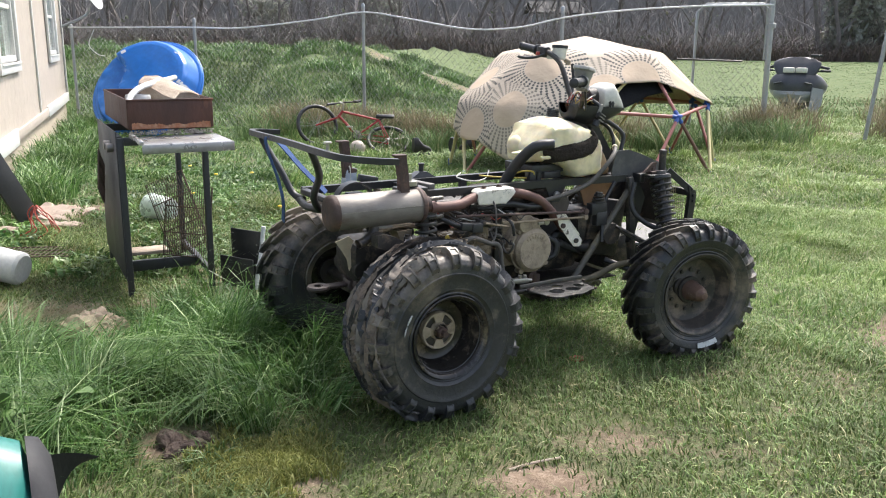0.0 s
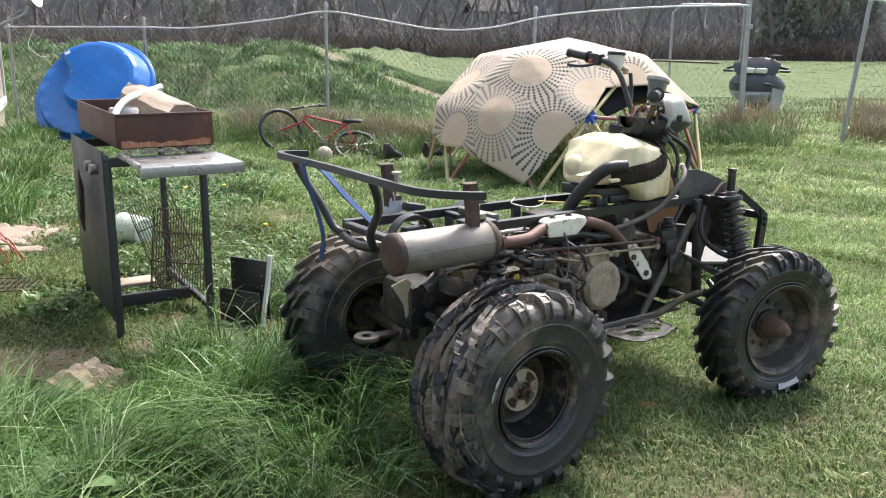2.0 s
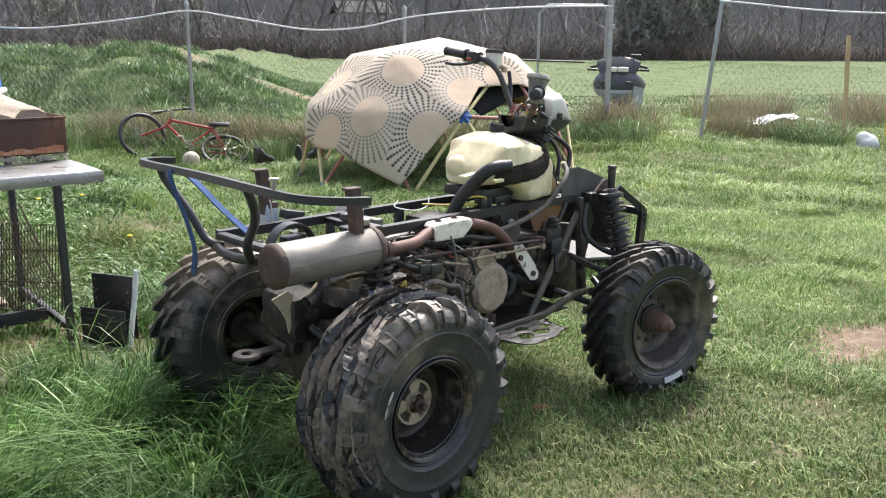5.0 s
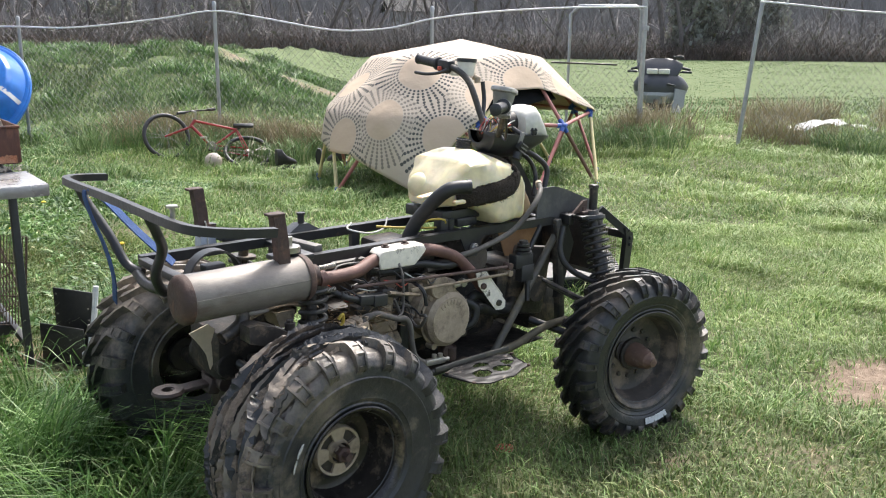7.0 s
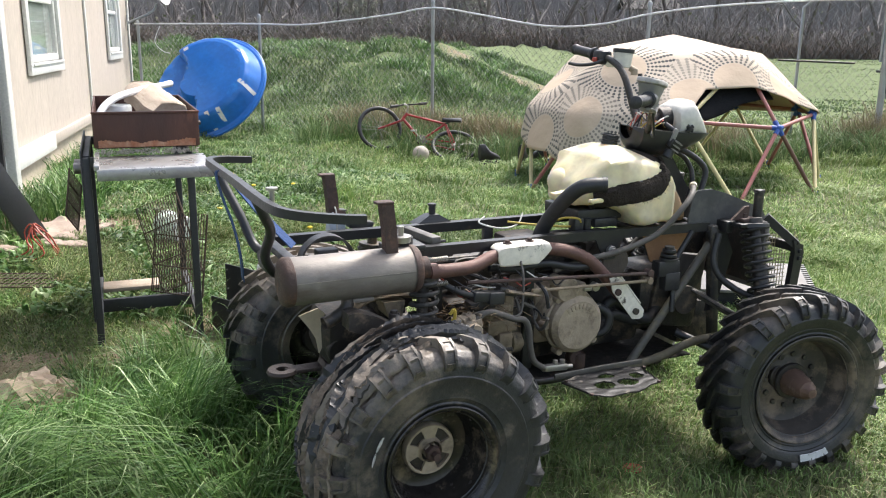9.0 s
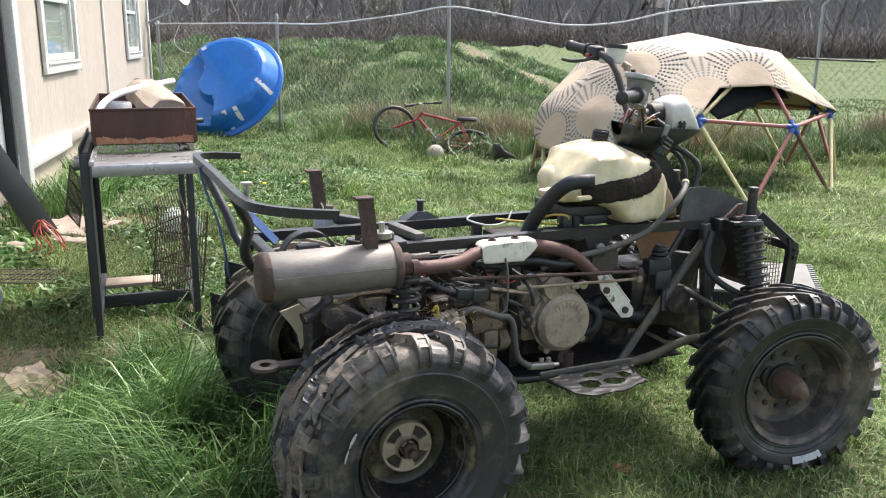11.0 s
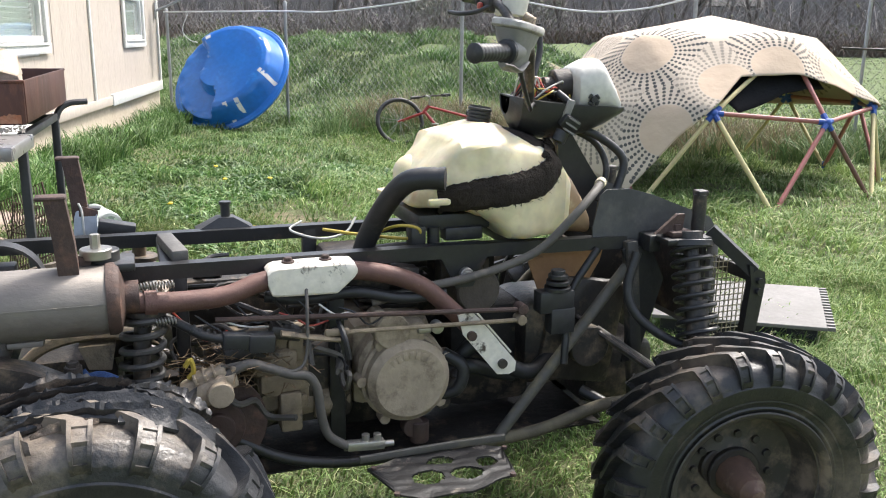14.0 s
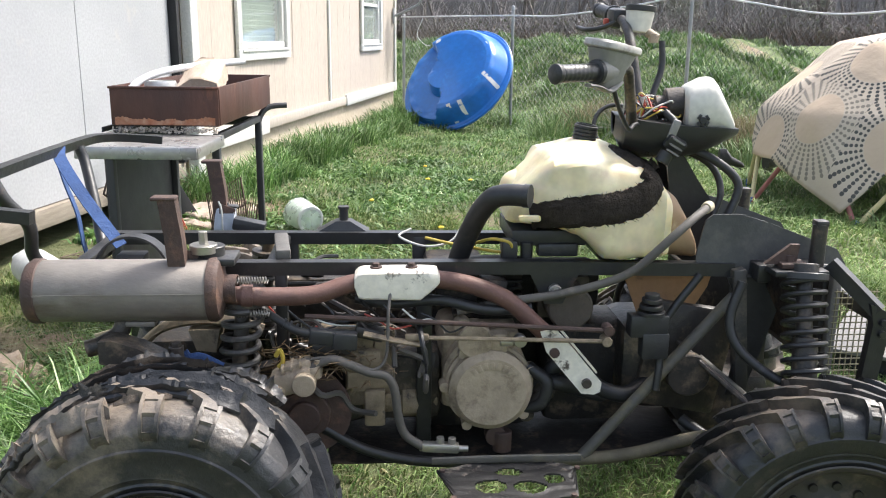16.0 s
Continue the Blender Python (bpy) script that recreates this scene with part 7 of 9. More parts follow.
q("hose_clamp", CREAM_FLAP, Cy((0.488, -0.138, 0.85), (0.502, -0.122, 0.853), 0.0125, 14))
q("black_hose", HOSE, T([(-0.28, -0.16, 0.66), (-0.2, -0.17, 0.65), (-0.1, -0.18, 0.66), (0.0, -0.19, 0.64), (0.1, -0.18, 0.64)], 0.012), T([(0.12, -0.15, 0.45), (0.17, -0.17, 0.46), (0.22, -0.16, 0.44), (0.28, -0.15, 0.42)], 0.018), T([(0.09, -0.17, 0.4), (0.13, -0.19, 0.42), (0.14, -0.19, 0.47), (0.1, -0.17, 0.5)], 0.014))
rw = random.Random(9)
for k in range(34):
    u0, v0, z0 = rw.uniform(-0.47, -0.12), rw.uniform(-0.2, 0.1), rw.uniform(0.5, 0.7)
    pts = [(u0, v0, z0)]
    for i in range(4):
        u0, v0, z0 = min(u0 + rw.uniform(-0.02, 0.1), -0.13), v0 + rw.uniform(-0.05, 0.04), min(max(z0 + rw.uniform(-0.05, 0.04), 0.42), 0.7)
        pts.append((u0, v0, z0))
    q("cable", (HOSE, BLACK_METAL, GREASY, HOSE_GREY)[k % 4], T(pts, rw.uniform(0.0025, 0.007), 6, 4))
DUFF = leafy("dry_needles", (0.16, 0.1, 0.055), (0.24, 0.17, 0.1), (0.1, 0.07, 0.04))
nd = bmesh.new()
for k in range(300):
    u0, v0, z0 = rw.gauss(-0.36, 0.06), rw.gauss(-0.2, 0.03), rw.gauss(0.535, 0.022)
    a, t2 = rw.uniform(0, 6.28), rw.uniform(-0.4, 0.4)
    ln = rw.uniform(0.02, 0.05)
    d = Vector((math.cos(a), math.sin(a), t2)) * ln
    tube(nd, [(u0, v0, z0), Vector((u0, v0, z0)) + d], 0.0011, 3, caps=False)
tagged(part("needle_litter", nd, DUFF, quad, "dry pine needles lodged in the linkage", smooth=False), kind="stuff")
q("battery_box", BLACK_METAL, Bx((-0.32, 0.04, 0.62), (0.24, 0.16, 0.1), bevel=0.01), Bx((-0.05, 0.05, 0.66), (0.14, 0.14, 0.08), bevel=0.015), label="black battery and airbox clutter")
q("air_duct", BAY_BLACK, T([(-0.1, 0.03, 0.64), (-0.05, 0.0, 0.67), (0.02, -0.03, 0.69), (0.1, -0.04, 0.69)], 0.03, 16), label="black air duct between the rails")

# steering
q("steering_stem", FRAME, T([(0.57, 0, 0.72), (0.49, 0, 0.87), (0.43, 0, 0.98), (0.385, 0, 1.05)], 0.02, 12, 0), lambda bm: plate(bm, [(0.455, 0.73), (0.58, 0.73), (0.55, 0.83), (0.5, 0.9), (0.46, 0.96), (0.425, 0.95)], 0.006, pose(0, -0.035, 0, 90)),
  lambda bm: plate(bm, [(0.455, 0.73), (0.58, 0.73), (0.55, 0.83), (0.5, 0.9), (0.46, 0.96), (0.425, 0.95)], 0.006, pose(0, 0.04, 0, 90)), label="black steering stem with gusset plates")
bar_line = [(0.112, -0.296, 1.144), (0.2, -0.235, 1.146), (0.262, -0.188, 1.15), (0.286, -0.165, 1.148), (0.3, -0.14, 1.11), (0.32, -0.1, 1.045), (0.35, -0.04, 1.02), (0.375, 0.02, 1.03), (0.378, 0.06, 1.09), (0.368, 0.11, 1.2), (0.37, 0.18, 1.245), (0.372, 0.26, 1.262), (0.361, 0.397, 1.282)]
hb = q("handlebar", BLACK_METAL, T(bar_line, 0.0115, 12), label="bent black handlebar turned to the right")


def grip(a, b3, flange):
    a, b3 = Vector(a), Vector(b3)
    d = b3 - a
    m = Matrix.Translation(a) @ d.to_track_quat("Z", "Y").to_matrix().to_4x4()
    L = d.length
    prof = [(0, -0.004), (0.014, -0.004), (0.0195, 0.0), (0.0195, 0.008)]
    for k in range(8):
        z = 0.012 + (L - 0.03) * k / 8
        prof += [(0.0165, z), (0.0175, z + 0.003), (0.0175, z + (L - 0.03) / 8 - 0.004)]
    prof += [(0.017, L - 0.014), (flange, L - 0.012), (flange, L - 0.004), (0.012, L)]
    part("grip", B(lambda bm: lathe(bm, prof, 20, m)), PLASTIC, hb, "ribbed black rubber grip")


grip((0.108, -0.299, 1.144), (0.21, -0.229, 1.146), 0.025)
grip((0.361, 0.4, 1.282), (0.372, 0.285, 1.265), 0.025)
def oval(m, rows, n_=28, sq=0.55):
    """A moulded body of rounded oblong rings: (height, half length, half width)."""
    bm = bmesh.new()
    loft(bm, [[m @ Vector((hx * math.copysign(abs(math.cos(a)) ** sq, math.cos(a)), hy * math.copysign(abs(math.sin(a)) ** sq, math.sin(a)), z)) for a in [2 * math.pi * k / n_ for k in range(n_)]] for z, hx, hy in rows])
    return bm


RM = pose(0.243, -0.197, 1.186, 6, 9, 34)
part("throttle_box", oval(RM, [(-0.082, 0.014, 0.014), (-0.074, 0.024, 0.02), (-0.055, 0.032, 0.027), (-0.03, 0.034, 0.029), (-0.022, 0.042, 0.031), (-0.004, 0.05, 0.033), (0.0, 0.052, 0.034)]), GREY_PLASTIC, hb, "grey throttle housing")
part("throttle_neck", B(Cy((0.205, -0.232, 1.147), (0.24, -0.2, 1.148), 0.024, 20), T([(0.262, -0.2, 1.125), (0.235, -0.225, 1.108), (0.205, -0.25, 1.118), (0.18, -0.268, 1.122)], 0.006, 8, 4, flat=(1.6, 0.7))), GREY_PLASTIC, hb)
rsv = part("reservoir_lid", oval(RM, [(0.001, 0.058, 0.037), (0.004, 0.061, 0.04), (0.013, 0.061, 0.04), (0.017, 0.058, 0.037), (0.0175, 0.046, 0.027), (0.015, 0.044, 0.025)]), PALE_GREY, hb, "pale grey oblong reservoir lid")
part("lid_panel", oval(RM, [(0.014, 0.034, 0.016), (0.0185, 0.033, 0.015), (0.0195, 0.03, 0.012)]), PALE_GREY, rsv)
cup = part("brake_reservoir", B(Cy((0.4, 0.17, 1.225), (0.405, 0.17, 1.275), 0.03, 24, r2=0.034), Bx((0.39, 0.2, 1.24), (0.04, 0.06, 0.03), bevel=0.008)), LAMP_WHITE, hb, "white cup reservoir")
part("banjo_union", B(Cy((0.42, 0.15, 1.225), (0.44, 0.135, 1.21), 0.011), Cy((0.432, 0.14, 1.2), (0.432, 0.14, 1.222), 0.012, 12)), CAST, hb, "dusty brake line union")
part("reservoir_lid", B(Cy((0.405, 0.17, 1.274), (0.406, 0.17, 1.288), 0.037, 24)), PLASTIC, cup)
sw = part("switch_pod", B(Bx((0.37, 0.245, 1.258), (0.045, 0.06, 0.05), 4, 0, 4, 0.012), T([(0.36, 0.22, 1.25), (0.33, 0.24, 1.235), (0.3, 0.28, 1.23), (0.29, 0.33, 1.235)], 0.006)), PLASTIC, hb, "black switch pod")
part("switch_button", B(Bx((0.342, 0.25, 1.25), (0.012, 0.02, 0.016))), WIRE_RED, sw, "red stop button")
part("bar_clamp", B(Bx((0.37, 0.0, 1.03), (0.06, 0.09, 0.045), 0, -25, 0, 0.01)), BLACK_METAL, hb)
q("control_cable", HOSE, T([(0.25, -0.2, 1.11), (0.268, -0.185, 1.07), (0.3, -0.15, 1.025), (0.33, -0.1, 1.03), (0.38, -0.07, 1.02)], 0.005), T([(0.45, 0.13, 1.205), (0.45, 0.12, 1.14), (0.42, 0.09, 1.06), (0.42, 0.05, 0.98)], 0.008),
  T([(0.44, -0.05, 0.98), (0.52, -0.07, 0.95), (0.575, -0.09, 0.9), (0.56, -0.1, 0.84), (0.53, -0.11, 0.8)], 0.010), T([(0.46, -0.03, 0.97), (0.53, -0.04, 0.93), (0.55, -0.06, 0.87), (0.52, -0.08, 0.8)], 0.008))
# lamp pod
pod = bmesh.new()
secs = []
for u, zl, zt, hw in ((0.305, 1.0, 1.046, 0.045), (0.325, 0.965, 1.042, 0.085), (0.37, 0.946, 1.036, 0.1), (0.43, 0.944, 1.03, 0.105), (0.485, 0.955, 1.026, 0.1), (0.53, 0.975, 1.024, 0.092), (0.57, 1.0, 1.022, 0.074)):
    ring = []
    for k in range(20):
        a = math.pi + math.pi * k / 19
        ring.append((u, hw * math.cos(a), zt + (zt - zl) * math.copysign(abs(math.sin(a)) ** 0.8, math.sin(a))))
    secs.append(ring)
loft(pod, secs, cap=False)
pod_ob = part("headlight_pod", pod, PLASTIC, quad, "cracked black headlight bowl", m=pose(0.45, -0.02, 0, 0, 0, -9) @ pose(-0.45, 0, 0))
pod_ob.modifiers.new("shell", "SOLIDIFY").thickness = 0.004
lamp = bmesh.new()
secs = []
for u, zl, zt, hw in ((0.456, 1.02, 1.09, 0.074), (0.459, 1.012, 1.104, 0.084), (0.468, 1.01, 1.112, 0.088), (0.495, 1.01, 1.126, 0.09), (0.512, 1.01, 1.129, 0.089), (0.522, 1.01, 1.118, 0.087), (0.548, 1.01, 1.068, 0.082), (0.56, 1.012, 1.038, 0.077)):
    secs.append([(u, hw * math.copysign(abs(math.cos(2 * math.pi * k / 24)) ** 0.6, math.cos(2 * math.pi * k / 24)), (zl + zt) / 2 + (zt - zl) / 2 * math.copysign(abs(math.sin(2 * math.pi * k / 24)) ** 0.6, math.sin(2 * math.pi * k / 24))) for k in range(24)])
loft(lamp, secs)
hl = part("headlight", lamp, LAMP_WHITE, quad, "white plastic headlight shell", m=pose(0.45, -0.02, 0, 0, 0, -9) @ pose(-0.45, 0, 0))
part("bulb_can", B(Cy((0.42, 0, 1.06), (0.462, 0, 1.065), 0.042, 24), Cy((0.395, 0, 1.06), (0.42, 0, 1.06), 0.026, 20)), GREASY, hl)
part("adjuster", B(Cy((0.488, -0.085, 1.04), (0.488, -0.098, 1.04), 0.0075, 14), *[Bx((0.488 + 0.011 * math.cos(k_), -0.093, 1.04 + 0.011 * math.sin(k_)), (0.006, 0.006, 0.012), 0, -60 * k_, 0, 0.001) for k_ in (0.6, 2.4, 4.0, 5.6)]), PLASTIC, hl)
q("connector", PLASTIC, Bx((0.415, -0.115, 0.99), (0.045, 0.03, 0.03), 20, 30, 0, 0.005), Cy((0.4, -0.115, 0.972), (0.388, -0.115, 0.948), 0.016, 14), T([(0.425, -0.11, 1.005), (0.42, -0.11, 1.03), (0.4, -0.08, 1.055)], 0.008), label="black wiring plug")
q("plug_tape", GREY_PLASTIC, Bx((0.41, -0.118, 1.02), (0.018, 0.01, 0.045), 8, 16), *[Bx((0.418 - 0.006 * k_, -0.132, 0.996 - 0.012 * k_), (0.032, 0.004, 0.005), 0, 30) for k_ in range(3)])
for k in range(22):
    pts = [(0.33 + rw.uniform(-0.01, 0.03), rw.uniform(-0.06, 0.03), 1.03)]
    for i in range(3):
        pts.append((pts[-1][0] + rw.uniform(0.0, 0.04), pts[-1][1] + rw.uniform(-0.025, 0.02), 1.04 + rw.uniform(0.0, 0.05)))
    pts.append((0.45, rw.uniform(-0.04, 0.03), 1.05))
    q("loose_wire", (WIRE_RED, WIRE_WHITE, WIRE_YEL, HOSE, HOSE)[k % 5], T(pts, 0.0021, 5, 4))

# wiring and boxes round the gearbox
q("connector_block", PLASTIC, Bx((-0.345, -0.235, 0.6), (0.06, 0.03, 0.03), 0, 8, 4), Bx((-0.3, -0.235, 0.592), (0.05, 0.036, 0.036), 0, 4), label="black wiring connector")
q("corrugated_loom", HOSE, T([(-0.5, -0.2, 0.665), (-0.45, -0.22, 0.64), (-0.41, -0.235, 0.618), (-0.37, -0.236, 0.605)], 0.009), *[Cy((-0.43 + 0.012 * k, -0.229, 0.63 - 0.006 * k), (-0.425 + 0.012 * k, -0.23, 0.627 - 0.006 * k), 0.0115, 12) for k in range(5)])
q("connector_block", BLACK_METAL, Bx((-0.33, -0.2, 0.565), (0.08, 0.05, 0.03), 0, -6), Bx((-0.25, -0.21, 0.6), (0.06, 0.04, 0.025), 0, 14), label="sooty relay block")
q("yellow_tag", WIRE_YEL, T([(-0.445, -0.24, 0.56), (-0.435, -0.245, 0.575), (-0.43, -0.24, 0.55), (-0.44, -0.238, 0.535)], 0.005, 6, 4))
q("water_elbow", GREASY, T([(0.09, -0.15, 0.405), (0.12, -0.17, 0.41), (0.14, -0.165, 0.44), (0.15, -0.14, 0.47)], 0.02, 14), Cy((0.135, -0.168, 0.43), (0.143, -0.16, 0.447), 0.025), Cy((0.1, -0.15, 0.39), (0.1, -0.18, 0.385), 0.017), label="cast coolant elbow")
q("radiator_hose", HOSE, T([(0.15, -0.14, 0.47), (0.185, -0.15, 0.5), (0.23, -0.16, 0.47), (0.27, -0.16, 0.44), (0.33, -0.15, 0.42), (0.4, -0.1, 0.43)], 0.019, 14), label="black radiator hose")
q("relay_box", BAY_BLACK, Bx((-0.06, -0.13, 0.66), (0.09, 0.05, 0.05)), Bx((0.02, -0.13, 0.675), (0.06, 0.04, 0.04), 0, 10), label="grimy relay box under the rail")
q("side_cover", BLACK_METAL, Bx((0.48, -0.1, 0.49), (0.2, 0.03, 0.26), 0, 10, 0, 0.012), Cy((0.47, -0.14, 0.47), (0.47, -0.17, 0.47), 0.05), label="sooty black drive cover")
q("frame_gusset", FRAME, lambda bm: plate(bm, [(0.54, 0.7), (0.62, 0.7), (0.66, 0.62), (0.6, 0.42), (0.56, 0.42), (0.585, 0.6)], 0.006, pose(0, -0.16, 0, 90)))
for k in range(9):
    u0 = -0.46 + 0.04 * k
    q("thin_wire", (WIRE_RED, HOSE, WIRE_WHITE, HOSE, GREASY)[k % 5], T([(u0, -0.21, 0.66 - 0.01 * (k % 3)), (u0 + 0.03, -0.225, 0.63), (u0 + 0.06, -0.22, 0.6 + 0.01 * (k % 4)), (u0 + 0.1, -0.2, 0.61)], 0.0022, 5, 4))

# ---- grill cart with a rusty firebox ----
def G(x, y):
    return float(ground_z(x, y))


CART_M = pose(-1.178, 4.419, 0.0, 0, 0, 27)
cart = thing("grill_cart", CART_M, "charcoal steel grill cart frame with a worn side shelf", "grill cart")
for x0, y0, h in ((-0.445, 0.06, 0.84), (-0.03, 0.07, 0.84), (-0.03, 0.86, 0.84), (-0.445, 0.86, 0.84)):
    part("leg", B(lambda bm: box(bm, (x0, y0, h / 2 - 0.02), (0.03, 0.036, h), bevel=0.004)), CART, cart)
part("side_panel", B(lambda bm: box(bm, (-0.463, 0.46, 0.48), (0.008, 0.83, 0.74), bevel=0.003)), CART, cart, "charcoal side panel")
for y0 in (0.18, 0.3):
    part("control_knob", B(lambda bm: cyl(bm, (-0.466, y0, 0.76), (-0.5, y0, 0.76), 0.024, 18)), SILVER, cart)
bm = bmesh.new()
box(bm, (-0.19, -0.19, 0.826), (0.42, 0.38, 0.008), bevel=0.003)
box(bm, (-0.19, -0.378, 0.807), (0.42, 0.008, 0.04), bevel=0.003)
box(bm, (0.018, -0.19, 0.807), (0.008, 0.37, 0.04), bevel=0.003)
box(bm, (-0.4, -0.19, 0.836), (0.02, 0.37, 0.022), bevel=0.006)
box(bm, (-0.19, -0.19, 0.8), (0.36, 0.03, 0.03), bevel=0.003)
part("shelf", bm, SHELF, cart, "worn bare steel side shelf")
for y0 in (0.06, 0.86):
    part("top_rail", B(lambda bm: box(bm, (-0.235, y0, 0.8), (0.41, 0.03, 0.04), bevel=0.003)), CART, cart)
part("bottom_rail", B(lambda bm: box(bm, (-0.235, 0.42, 0.07), (0.41, 0.025, 0.06), bevel=0.003)), CART, cart)
part("bottom_board", B(lambda bm: box(bm, (-0.3, 0.6, 0.11), (0.26, 0.14, 0.018), bevel=0.003)), WOOD, cart, "pale bottom board")
for x0 in (-0.445, -0.03):
    part("long_rail", B(lambda bm: box(bm, (x0, 0.46, 0.81), (0.026, 0.78, 0.03), bevel=0.003)), CART, cart)
    part("long_rail", B(lambda bm: box(bm, (x0, 0.46, 0.085), (0.026, 0.78, 0.03), bevel=0.003)), CART, cart)
part("handle", B(lambda bm: tube(bm, [(-0.03, 0.86, 0.79), (-0.01, 0.88, 0.84), (0.03, 0.9, 0.865), (0.1, 0.92, 0.87)], 0.014, 8, 4)), CART, cart)


def wire_rack(name, m, w, h, bars, label):
    t = thing(name, m, label, "grill rack")
    part("rack_frame", B(lambda bm: tube(bm, [(-w / 2, 0, 0), (w / 2, 0, 0), (w / 2, 0, h), (-w / 2, 0, h), (-w / 2, 0, 0)], 0.0035, 6)), RACK_WIRE, t)
    for k in range(bars):
        x0 = -w / 2 + w * (k + 0.5) / bars
        part("rack_bar", B(rod((x0, 0.003, 0), (x0, 0.003, h), 0.0022, 5)), RACK_WIRE, t)
    for z in (h * 0.33, h * 0.7):
        part("rack_bar", B(rod((-w / 2, -0.003, z), (w / 2, -0.003, z), 0.003, 5)), RACK_WIRE, t)
    return t


wire_rack("wire_rack", CART_M @ pose(-0.1, 0.4, 0.1, -8, 3, -34), 0.27, 0.4, 20, "rusty wire grill rack leaning in the cart")
wire_rack("wire_rack", CART_M @ pose(-0.06, 0.46, 0.13, -14, -24, -30), 0.24, 0.44, 16, "second rusty wire rack leaning in the cart")
wire_rack("wire_rack", CART_M @ pose(-0.53, 0.3, 0.5, 0, 32, 77), 0.2, 0.22, 12, "small wire rack hung on the cart side")

# firebox
FB = CART_M @ pose(-0.2, 0.49, 0.835)
fire = thing("firebox", FB, "deep brown rusted steel firebox full of ash", "firebox")
fw_, fd_, fh_ = 0.41, 0.98, 0.145
for nm, c, s in (("wall", (0, -fd_ / 2, fh_ / 2 + 0.03), (fw_, 0.008, fh_)), ("wall", (0, fd_ / 2, fh_ / 2 + 0.03), (fw_, 0.008, fh_)), ("wall", (-fw_ / 2, 0, fh_ / 2 + 0.03), (0.008, fd_ - 0.008, fh_)), ("wall", (fw_ / 2, 0, fh_ / 2 + 0.03), (0.008, fd_ - 0.008, fh_))):
    part(nm, B(lambda bm: box(bm, c, s, bevel=0.002)), BOX_RUST, fire)
for s_ in (-1, 1):
    part("rim_flange", B(lambda bm: box(bm, (0, s_ * (fd_ / 2 + 0.006), fh_ + 0.026), (fw_ + 0.012, 0.01, 0.01), bevel=0.003)), BOX_RUST, fire)
part("floor_plate", B(lambda bm: box(bm, (0, 0, 0.03), (fw_ - 0.01, fd_ - 0.01, 0.01))), BOX_RUST, fire)


def flake_strip(bm):
    N = 220
    xs = [-fw_ / 2 + 0.014 + (fw_ - 0.028) * k / N for k in range(N + 1)]
    lo = [bm.verts.new((x_, -fd_ / 2 - 0.0085, 0.031 + 0.002 * noise.noise(Vector((x_ * 90, 1, 0))))) for x_ in xs]
    hi = [bm.verts.new((x_, -fd_ / 2 - 0.006, 0.05 + 0.009 * noise.noise(Vector((x_ * 22, 0, 0))) + 0.005 * noise.noise(Vector((x_ * 120, 5, 0))) + 0.09 * abs(x_) ** 1.3)) for x_ in xs]
    for k in range(N):
        bm.faces.new((lo[k], lo[k + 1], hi[k + 1], hi[k]))


part("flaking_rust", B(flake_strip), BOX_FLAKE, fire, "flaking orange rust along the foot", smooth=False)
bm = bmesh.new()
r4 = random.Random(14)
for k in range(360):
    x0, y0 = r4.uniform(-0.2, 0.2), -fd_ / 2 + r4.uniform(-0.025, 0.02)
    bmesh.ops.create_icosphere(bm, subdivisions=1, radius=r4.uniform(0.002, 0.0045), matrix=pose(x0, y0, 0.002 + r4.uniform(0, 0.02), 40 * k, 70 * k, 0) @ Matrix.Diagonal((1.6, 0.9, 0.6, 1)))
part("ash_crust", bm, ASH, fire, "white ash crust under the box")

logs = thing("split_log", FB @ pose(0.055, -0.13, 0.185, 0, -7, 100), "pale split firewood log lying across the firebox", "firewood")
bm = bmesh.new()
loft(bm, [[(x + 0.02 * math.sin(3 * y * 20), y * w_, z * w_ + 0.004 * math.sin(k * 2.3)) for y, z in ((-0.085, -0.03), (-0.075, 0.03), (-0.03, 0.052), (0.03, 0.047), (0.08, 0.02), (0.085, -0.035), (0.02, -0.058), (-0.05, -0.05))] for k, (x, w_) in enumerate(((-0.27, 0.96), (-0.26, 1.0), (-0.14, 1.03), (0.0, 1.0), (0.14, 1.02), (0.25, 1.0), (0.265, 0.95)))])
bmesh.ops.subdivide_edges(bm, edges=bm.edges[:], cuts=2, use_grid_fill=True)
rough_up(bm, 0.008, 18, 2.0)
part("log_body", bm, WOOD, logs)
pipe = thing("bent_pipe", FB, "bent white plastic pipe lying in the firebox", "pipe")
part("pipe_body", B(lambda bm: tube(bm, [(-0.19, -0.36, 0.13), (-0.16, -0.3, 0.18), (-0.1, -0.2, 0.215), (0.0, -0.05, 0.235), (0.1, 0.1, 0.245), (0.15, 0.2, 0.25)], 0.0155, 12, 5)), PVC, pipe)
jar = thing("plastic_tub", FB @ pose(-0.11, -0.18, 0.04), "white tub standing in the firebox", "tub")
part("tub_body", B(lambda bm: lathe(bm, [(0, 0), (0.05, 0), (0.06, 0.01), (0.065, 0.13), (0.06, 0.14), (0.055, 0.13), (0.05, 0.02), (0, 0.02)], 24)), MILKY, jar)

